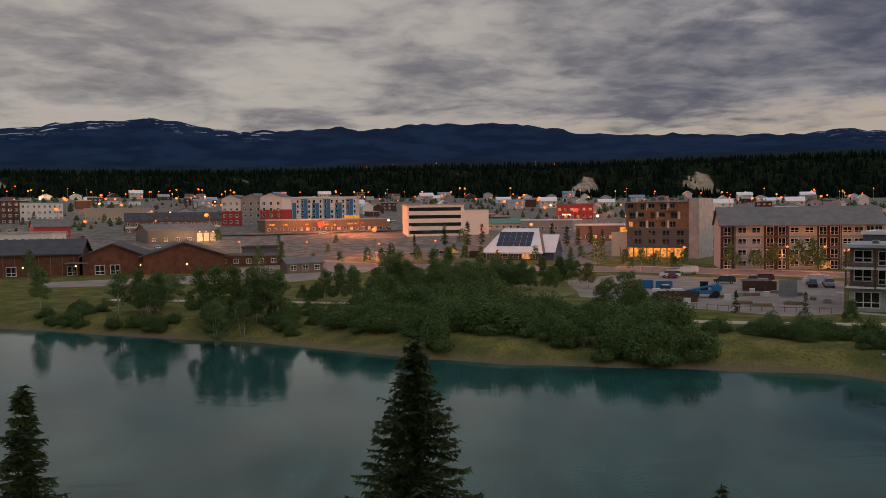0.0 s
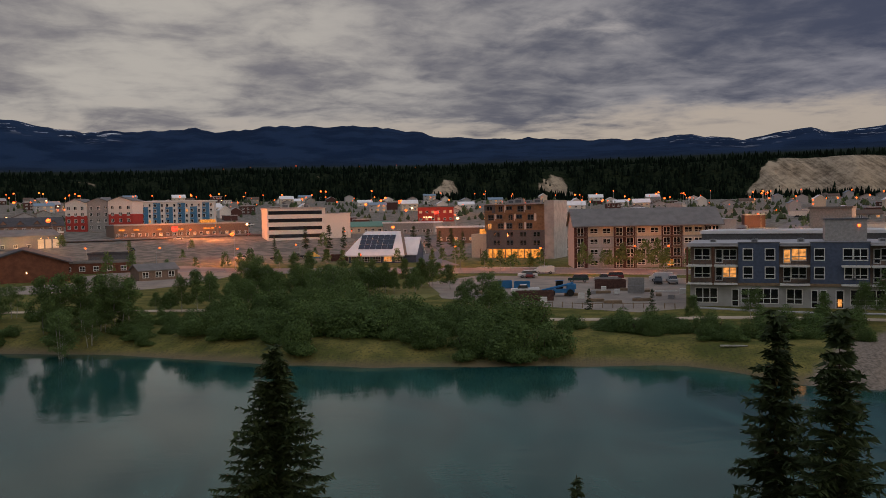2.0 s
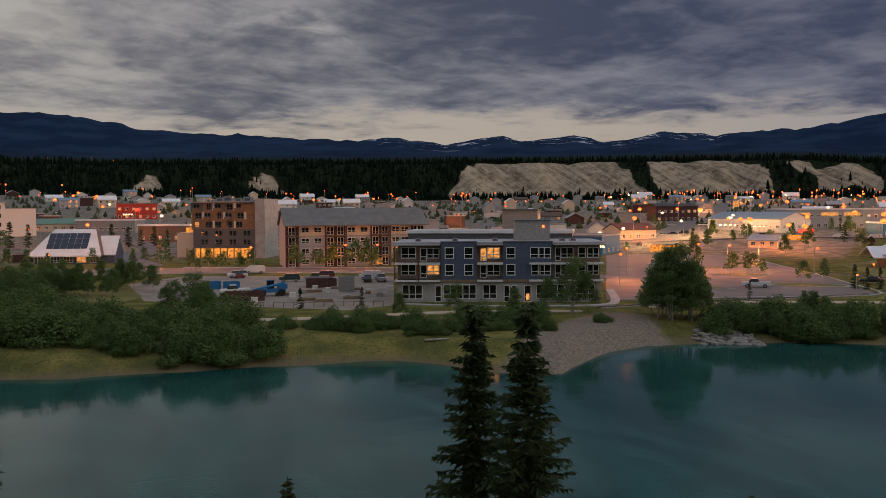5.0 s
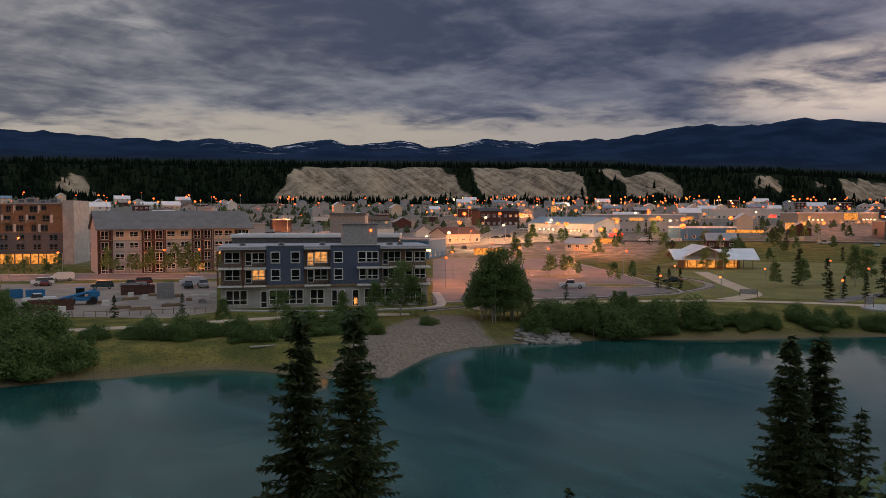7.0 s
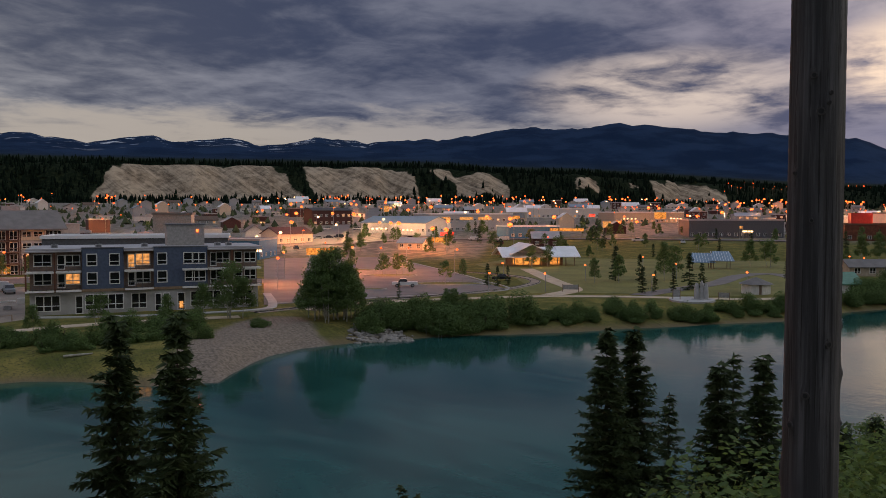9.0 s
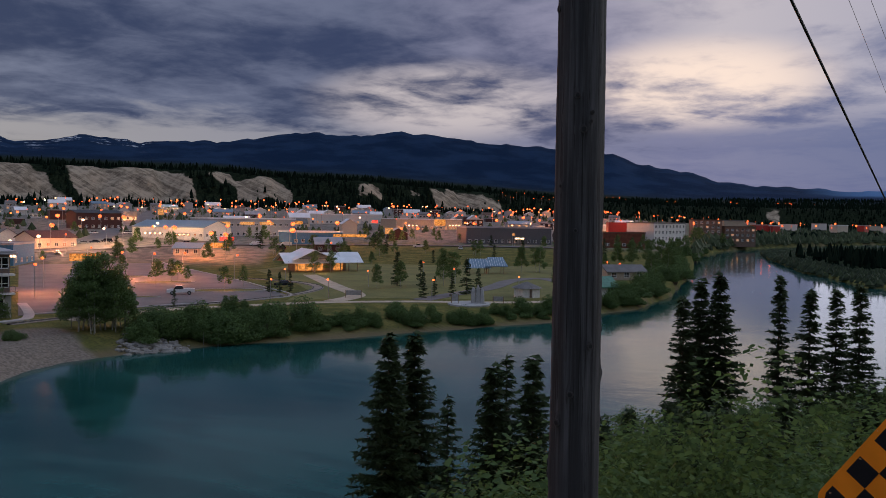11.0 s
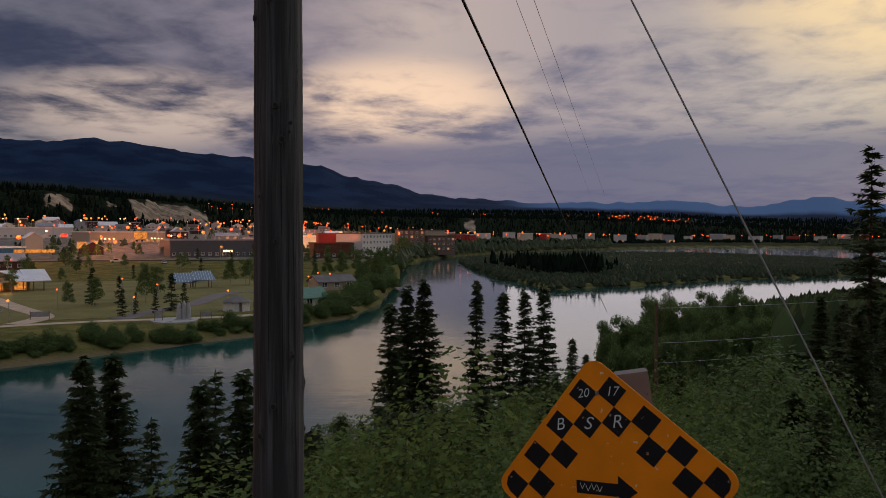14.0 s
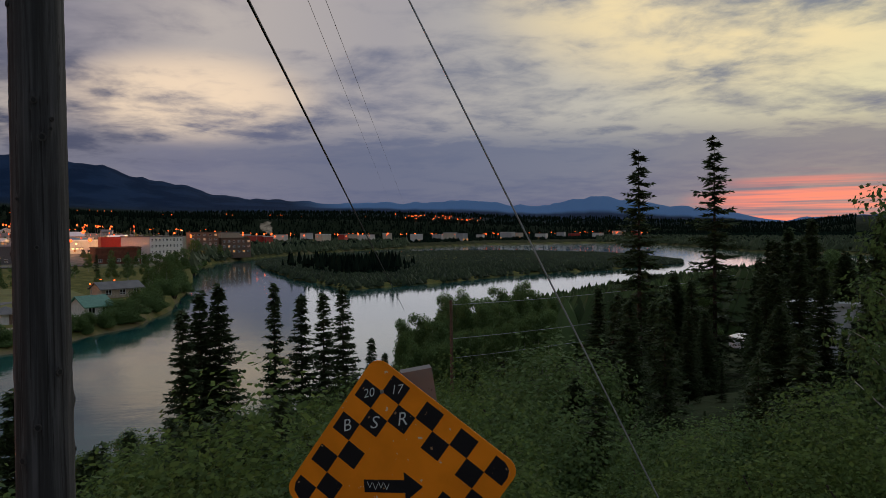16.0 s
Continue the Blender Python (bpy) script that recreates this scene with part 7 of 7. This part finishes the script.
# town traffic and parked rows beyond
rv = random.Random(23)
for i_ in range(45):
    a_ = rv.uniform(-80, 30)
    r_ = rv.uniform(330, 620)
    if free(at(a_, r_), 16) and all((at(a_, r_) - q).length > 13 for q in used):
        k_, c_, l_ = rv.choice((("car", "car_white", "white car parked in town"), ("car", "car_dark", "dark car parked in town"), ("suv", "car_silver", "silver car parked in town"), ("pickup", "car_white", "white pickup parked in town"), ("suv", "car_red", "red car parked in town")))
        park(k_, c_, l_, a_, r_, rv.choice((0, 90)) + 8)

# ---- the storage yard ----
M["yard_blue"] = material("blue_machine_paint", (0.03, 0.16, 0.36), 0.45, vary=0.2)
M["rusty"] = material("rusty_steel", (0.10, 0.05, 0.04), 0.8, vary=0.4)


def stand(az, r, turn=0.0):
    return Matrix.Translation(at(az, r, 0.05)) @ Matrix.Rotation((az + turn) * D2R, 4, "Z")


def bin_(name, label, mat, m, L, W, H):
    e = thing(name, label, "container", m)
    g = Geo()
    t = 0.12
    g.box(0, L, 0, t, 0, H).box(0, L, W - t, W, 0, H).box(0, t, t, W - t, 0, H).box(L - t, L, t, W - t, 0, H).box(t, L - t, t, W - t, 0, 0.15)
    part("shell", g, mat, e)
    for i in range(int(L / 0.8)):
        part("rib", Geo().box(0.3 + i * 0.8, 0.42 + i * 0.8, -0.07, 0, 0.05, H - 0.05), mat, e)
    part("rim", Geo().box(-0.06, L + 0.06, -0.1, -0.002, H - 0.12, H + 0.02), mat, e)
    return e


bin_("skip", "dark rusty open steel skip", "rusty", stand(-14.6, 153), 7.0, 2.4, 1.7)
bin_("skip", "dark rusty open steel skip", "rusty", stand(-20.0, 176), 6.4, 2.4, 1.8)
bin_("skip", "blue steel waste skip", "yard_blue", stand(-13.4, 178), 3.0, 2.0, 1.6)
bin_("skip", "blue steel waste skip", "yard_blue", stand(-14.5, 177), 3.4, 2.0, 1.5)
# flatbed lorry
e_ = park("pickup", "car_white", "white flatbed lorry in the yard", -14.3, 165, 5)
# telehandler: boom, body, big wheels
e_ = thing("telehandler", "blue telehandler parked in the gravel yard", "vehicle", stand(-16.7, 161, 5))
part("chassis", Geo().box(0.3, 5.4, -0.9, 0.9, 0.7, 1.4), "yard_blue", e_)
part("engine_cover", Geo().box(3.9, 5.7, -1.0, 1.0, 1.4, 2.3), "yard_blue", e_)
part("cab", Geo().box(1.9, 3.3, 0.1, 1.0, 1.4, 2.9), "glass", e_, "glazed cab")
part("cab_roof", Geo().box(1.8, 3.4, 0.05, 1.05, 2.9, 3.0), "yard_blue", e_)
part("boom", Geo().tube((5.2, -0.5, 2.5), (-0.9, -0.5, 1.2), 0.26, 0.2, 6), "yard_blue", e_)
part("fork", Geo().box(-2.2, -0.9, -1.1, 0.2, 0.35, 0.45), "rusty", e_)
for x_ in (1.0, 4.6):
    for s_ in (-1, 1):
        part("wheel", Geo().tube((x_, s_ * 0.75, 0.68), (x_, s_ * 1.2, 0.68), 0.68, 0.66, 14), "rubber", e_)
# mesh cage, stacked boards, pipes
e_ = thing("storage_cage", "grey steel mesh storage cage", "cage", stand(-22.2, 166))
for z_ in (0.0, 1.5, 3.0):
    part("rail", Geo().box(0, 3.2, -0.04, 0.04, z_, z_ + 0.08), "metal", e_)
for i_ in range(9):
    part("bar", Geo().box(i_ * 0.39, i_ * 0.39 + 0.06, -0.03, 0.03, 0, 3.05), "metal", e_)
part("back_panel", Geo().box(0, 3.2, 1.5, 1.56, 0, 3.0), "grey", e_)
ry = random.Random(9)
for i_ in range(26):
    a_, r_ = ry.uniform(-25.6, -11.0), ry.uniform(147, 172)
    nm, lb, mt, sz = ry.choice((("board_stack", "stack of pale timber boards", "wood", (3.2, 1.1, 0.5)), ("crate", "white plastic-wrapped crate", "white", (1.3, 1.1, 1.0)), ("pipe_bundle", "bundle of pale plastic pipes", "white", (4.5, 0.5, 0.3)), ("pallet", "grey wooden pallet stack", "grey", (1.2, 1.0, 0.7))))
    e_ = thing(nm, lb + " in the yard", "material", stand(a_, r_, ry.choice((0, 10, 90))))
    for j_ in range(3):
        z_ = j_ * sz[2] / 3
        part("layer", Geo().box(0.05 * j_, sz[0], 0, sz[1] - 0.04 * j_, z_ + 0.01, z_ + sz[2] / 3), mt, e_)
# low timber rail along the yard
e_ = thing("yard_fence", "low pale rail fence along the yard", "fence", Matrix.Identity(4))
prev_ = None
for i_ in range(22):
    p_ = at(-11.0 - 0.68 * i_, 148 - 0.55 * i_ if i_ < 12 else 141.4)
    part("post", Geo().box(p_.x - 0.06, p_.x + 0.06, p_.y - 0.06, p_.y + 0.06, -0.3, 0.95), "wood", e_)
    if prev_ is not None and i_ % 5:
        part("rail", Geo().tube((prev_.x, prev_.y, 0.8), (p_.x, p_.y, 0.8), 0.05, 0.05, 5), "wood", e_)
    prev_ = p_

# ---- park ----
m_, W_ = site((-57.1, 250), (-61.9, 256))
e_ = thing("pavilion", "park pavilion with white metal roofs and lit verandas", "building", m_)
part("wall", Geo().box(3, W_ - 3, 3, 12, -0.5, 3.4), "wood", e_)
part("lit_wall", Geo().box(3.2, W_ * 0.55, 2.9, 2.98, 0.3, 2.6), "facade_lit", e_, "glowing glazed wall")
part("lit_wall", Geo().box(W_ - 7, W_ - 4, 2.9, 2.98, 0.3, 2.8), "facade_lit", e_, "glowing glazed wall")
part("lower_roof", Geo().gable(0, W_, 0, 14, 3.0, 5.4, 1.0, 0.2, "x", 0, 1), ["roof_white", "brown"], e_, "white metal roof")
part("cross_roof", Geo().gable(2.5, 13.5, -1.0, 14, 4.0, 6.6, 0.9, 0.2, "y", 0, 1), ["roof_white", "dark_grey"], e_, "white metal cross gable")
part("end_roof", Geo().gable(W_ - 4, W_ + 1, 1, 11, 3.0, 5.6, 0.8, 0.2, "x", 0, 1), ["roof_white", "brown"], e_)
for i_ in range(9):
    part("post", Geo().box(0.2 + i_ * W_ / 8.2, 0.42 + i_ * W_ / 8.2, 0.1, 0.32, -0.4, 3.3), "wood", e_)
m_, W_ = site((-69.4, 252), (-72.0, 254))
e_ = thing("picnic_shelter", "open picnic shelter with two pale blue sloped roofs", "shelter", m_)
for x0_, x1_, z_ in ((0, W_ * 0.55, 2.2), (W_ * 0.5, W_, 2.7)):
    g_ = Geo()
    for k_ in (0.0, -0.15):
        q_ = [(x0_ - 0.6, -2.6, z_ + k_ - 0.3), (x1_ + 0.6, -2.6, z_ + k_ - 0.3), (x1_, 3, z_ + k_ + 2.2), (x0_ + 1.0, 3, z_ + k_ + 2.2)]
        g_.face(q_ if k_ == 0 else q_[::-1])
    part("roof", g_, "roof_blue", e_, "pale blue metal roof")
    for i_ in range(8):
        u_ = x0_ + (x1_ - x0_) * (i_ + 0.5) / 8
        part("seam", Geo().tube((u_, -2.6, z_ - 0.27), (u_ + 0.2, 3, z_ + 2.23), 0.05, 0.05, 4), "roof_white", e_)
    for x_ in (x0_ + 0.6, x1_ - 0.6):
        part("post", Geo().box(x_ - 0.1, x_ + 0.1, -2.1, -1.9, -0.3, z_ - 0.2), "wood", e_)
        part("post", Geo().box(x_ - 0.1, x_ + 0.1, 2.5, 2.7, -0.3, z_ + 1.9), "wood", e_)
e_ = thing("round_cabin", "small eight-sided white cabin with grey roof", "cabin", Matrix.Translation(at(-73.55, 179)))
part("wall", Geo().tube((0, 0, -0.3), (0, 0, 2.0), 2.9, 2.9, 8), "white", e_)
part("roof", Geo().tube((0, 0, 2.0), (0, 0, 3.3), 3.5, 0.2, 8), "roof_grey", e_)
part("door", Geo().box(-0.45, 0.45, -2.80, -2.66, 0, 1.9), "brown", e_, "", Matrix.Rotation((-73.5 + 22.5) * D2R, 4, "Z"))
sheet("plaza", "round paved plaza by the monument", "plaza", [(-69.6 + 1.5 * math.cos(i * 0.5236), 160.5 + 5 * math.sin(i * 0.5236)) for i in range(12)], "concrete", 0.3)
g_ = Geo()
for x_, h_, w_ in ((-0.9, 3.3, 0.55), (0.0, 3.7, 0.5), (0.8, 3.2, 0.5)):
    g_.tube((x_, 0, 0), (x_, 0, h_ * 0.8), w_, w_ * 0.7, 9)
    g_.tube((x_, 0, h_ * 0.8), (x_, 0, h_), w_ * 0.7, w_ * 0.3, 9)
g_.box(-1.8, 1.6, -0.8, 0.8, -0.1, 0.35)
tagged(part("monument", g_, "concrete", None, "", stand(-70.2, 161)), "grey stone monument of plain upright shapes", "monument")
for a_, r_, w_, h_ in ((-68.6, 160, 1.3, 2.0), (-71.6, 163, 2.0, 1.4), (-61.6, 172, 3.2, 1.5)):
    e_ = thing("notice_board", "low dark information board on posts", "sign", stand(a_, r_))
    part("board", Geo().box(-w_ / 2, w_ / 2, -0.06, 0.06, h_ * 0.35, h_), "grey", e_)
    for s_ in (-1, 1):
        part("post", Geo().box(s_ * w_ / 2 - 0.07, s_ * w_ / 2 + 0.07, -0.07, 0.07, -0.3, h_ + 0.1), "wood", e_)

# kerbed planting islands in the car park
for a_, r_, rx_, ry_ in ((-53.2, 189, 8.5, 4.0), (-49.2, 214, 7, 3.0), (-46.6, 235, 7, 3), (-47.0, 176, 6, 1.6)):
    e_ = thing("planting_island", "kerbed planting island in the car park", "kerb", stand(a_, r_))
    g_, h_ = Geo(), Geo()
    ring_ = [(math.cos(i * 0.3927), math.sin(i * 0.3927)) for i in range(16)]
    g_.face([(rx_ * 0.94 * c, ry_ * 0.92 * s, 0.13) for c, s in ring_])
    for (c0, s0), (c1, s1) in zip(ring_, ring_[1:] + ring_[:1]):
        h_.face([(rx_ * c0, ry_ * s0, -0.1), (rx_ * c1, ry_ * s1, -0.1), (rx_ * c1, ry_ * s1, 0.18), (rx_ * c0, ry_ * s0, 0.18)])
        h_.face([(rx_ * c0, ry_ * s0, 0.18), (rx_ * c1, ry_ * s1, 0.18), (rx_ * c1 * 0.93, ry_ * s1 * 0.9, 0.18), (rx_ * c0 * 0.93, ry_ * s0 * 0.9, 0.18)])
    part("bed", g_, "lawn", e_)
    part("kerb", h_, "concrete", e_, "pale concrete kerb")
for a_, r_ in ((-53.0, 189), (-48.8, 214), (-50.0, 214), (-46.6, 235)):
    plant(SMALLTREE[0], a_, r_, 1.15, rng=rngp, wide=1.2)

# boulders at the boat landing, each its own
ROCKS = []
for s_ in range(5):
    rr = random.Random(200 + s_)
    bm_ = bmesh.new()
    bmesh.ops.create_icosphere(bm_, subdivisions=1, radius=0.5)
    for v_ in bm_.verts:
        v_.co *= rr.uniform(0.7, 1.15)
        v_.co.z *= 0.7
    me_ = bpy.data.meshes.new("boulder")
    bm_.to_mesh(me_)
    bm_.free()
    me_.materials.append(M["rock"])
    ROCKS.append(me_)
for i_ in range(170):
    u_ = rngp.random()
    a_ = -46.4 - 4.0 * u_ + rngp.gauss(0, 0.3)
    r_ = float(curve(FAR, a_)) + abs(rngp.gauss(1.5, 3.8)) * (1 - 0.5 * u_)
    s_ = rngp.uniform(0.5, 1.7)
    tagged(part("boulder", ROCKS[i_ % 5], [], None, "", Matrix.Translation(at(a_, r_, ground(a_, r_) + 0.12 * s_)) @ Matrix.Rotation(rngp.uniform(0, 6.3), 4, "Z") @ Matrix.Diagonal((s_, s_ * rngp.uniform(0.6, 1), s_ * 0.8, 1))), "pale angular boulder on the river bank", "rock", "bank boulders")
e_ = thing("driftwood_log", "pale driftwood log on the grassy bank", "log", Matrix.Translation(at(-29.0, 106, ground(-29.0, 106) + 0.12)) @ Matrix.Rotation(-27 * D2R, 4, "Z"))
part("trunk", Geo().tube((-1.6, 0, 0), (1.6, 0.1, 0.1), 0.16, 0.1, 8), "pale_bark", e_)

# bright signs and canopies in town
for nm_, lb_, a_, r_, w_, z0_, z1_, mt_ in (
    ("neon_sign", "red neon sign over a filling station", -53.1, 364, 6, 3.6, 5.2, "lamp_red"), ("canopy_light", "glowing orange filling station front", -52.6, 364.5, 8, 0.6, 2.8, "facade_lit"), ("neon_sign", "long orange-red lit canopy of a restaurant", -61.3, 400, 16, 3.6, 5.0, "facade_lit"),
    ("neon_sign", "yellow lit roadside sign", -64.0, 410, 4, 5, 8, "window_lit"), ("neon_sign", "orange lit drive-in sign", -67.5, 520, 7, 5, 9, "facade_lit"), ("kiosk_light", "orange lit market kiosk", -44.4, 300, 10, 1.0, 3.4, "facade_lit"),
    ("neon_sign", "yellow roadside sign on a pole", -48.9, 560, 3.5, 7, 11, "window_lit"), ("neon_sign", "red lit shop sign", 8.3, 436, 3, 3, 5.5, "lamp_red"), ("neon_sign", "warm lit shopfront sign", 6.2, 450, 8, 4, 8, "facade_lit"), ("neon_sign", "red lit sign on a shop", -9.2, 535, 3, 5, 7, "lamp_red"), ("neon_sign", "white lit sign board", -72.6, 415, 1.4, 5, 6.2, "window_lit"), ("neon_sign", "red lit shop sign", -63.0, 560, 4, 4, 6, "lamp_red"), ("neon_sign", "orange lit restaurant sign", -57.6, 520, 9, 4, 6, "facade_lit"), ("neon_sign", "yellow lit shop sign", -59.0, 640, 8, 5, 7, "window_lit")):
    z_ = ground(a_, r_)
    e_ = thing(nm_, lb_, "sign", Matrix.Translation(at(a_, r_, z_)) @ Matrix.Rotation(a_ * D2R, 4, "Z"))
    part("light_box", Geo().box(-w_ / 2, w_ / 2, -0.25, 0.25, z0_, z1_), mt_, e_)
    for s_ in (-1, 1):
        part("post", Geo().box(s_ * w_ * 0.4 - 0.1, s_ * w_ * 0.4 + 0.1, 0.26, 0.45, -0.5, z1_), "metal", e_)

for lb_, a_, r_, w_ in (("row of lit white shopfront lamps", -48.4, 425, 9), ("row of lit white shopfront lamps", -50.2, 414, 8), ("lit loading dock behind a store", -40.0, 288, 5), ("lit canopy over the store doors", -65.5, 556, 10), ("lit canopy over the store doors", -68.5, 572, 8), ("lit canopy over the store doors", -77.5, 516, 9), ("lit loading dock behind a store", -73.0, 424, 5), ("lit canopy over a shop entrance", -8.6, 533, 6), ("lit canopy over a shop entrance", -2.0, 470, 6), ("lit canopy over the motel entrance", 17.2, 436, 6)):
    e_ = thing("canopy_light", lb_, "lights", Matrix.Translation(at(a_, r_, ground(a_, r_))) @ Matrix.Rotation(a_ * D2R, 4, "Z"))
    part("canopy", Geo().box(-w_ / 2, w_ / 2, 0, 1.6, 3.6, 3.9), "metal", e_)
    for i_ in range(4):
        x_ = -w_ / 2 + w_ * (i_ + 0.5) / 4
        part("lamp", Geo().box(x_ - 0.5, x_ + 0.5, -0.1, 0.3, 2.9, 3.58), "lamp_white", e_, "warm white lamp")
        part("post", Geo().box(x_ - 0.06, x_ + 0.06, 1.4, 1.55, -0.4, 3.6), "metal", e_)

e_ = thing("market_tent", "small market tent with yellow and blue canopy", "tent", Matrix.Translation(at(-0.7, 288, 0.05)) @ Matrix.Rotation(-0.7 * D2R, 4, "Z"))
M["tent_yellow"] = material("yellow_canvas", (0.62, 0.36, 0.06), 0.8)
part("canopy", Geo().tube((0, 0, 2.3), (0, 0, 3.9), 3.4, 0.1, 4), "tent_yellow", e_)
part("valance", Geo().tube((0, 0, 1.95), (0, 0, 2.3), 3.42, 3.42, 4), "blue", e_)
for x_, y_ in ((3.2, 0), (-3.2, 0), (0, 3.2), (0, -3.2)):
    part("leg", Geo().tube((x_, y_, -0.1), (x_, y_, 2.0), 0.05, 0.05, 6), "metal", e_)
bin_("skip", "rust-brown steel container beside the tent", "rusty", stand(-1.9, 296), 6.0, 2.4, 2.4)

e_ = thing("camper_trailer", "white camper trailer among the trees", "trailer", Matrix.Translation(at(-127.1, 33, ground(-127.1, 33))) @ Matrix.Rotation(-125 * D2R, 4, "Z"))
part("body", Geo().box(-2.6, 2.6, -1.1, 1.1, 0.5, 2.5), "roof_white", e_)
part("roof", Geo().box(-2.7, 2.7, -1.15, 1.15, 2.5, 2.62), "frame", e_)
window(e_, 0.6, 1.3, 1.2, 0.7, -1.11)
for s_ in (-1, 1):
    part("wheel", Geo().tube((0.2, s_ * 0.9, 0.35), (0.2, s_ * 1.12, 0.35), 0.35, 0.35, 12), "rubber", e_)

park("van", "car_white", "white van parked in the clearing among the trees", -120.6, 40, 20)
ribbon("dirt_road", "bare dirt track through the riverside trees", "road", ((-106.5, 112), (-109.5, 100), (-112.5, 94), (-116, 96), (-120, 104)), 11.0, "path", 0.25, True)

# low warehouses and sheds strung along the far flats
rf2 = random.Random(31)
for i_ in range(24):
    a_ = -85.5 - 1.25 * i_ + rf2.uniform(-0.5, 0.5)
    r_ = float(curve(FAR, a_)) + rf2.uniform(90, 300)
    wd_ = rf2.uniform(0.25, 0.8)
    wl_, tx_ = rf2.choice((("white", "white"), ("pale_grey", "pale grey"), ("cream", "cream"), ("white", "white"), ("red", "red"), ("beige", "beige")))
    simple_building("warehouse", "low %s warehouse on the far river flats" % tx_, "building", (a_, r_), (a_ - wd_, r_ + rf2.uniform(-8, 8)), rf2.uniform(8, 12), 18, wl_, "flat", rf2.choice(("roof_white", "roof_pale", "roof_grey")), 0, 1, 5, "some", win=(3.0, 2.4), seed=300 + i_)
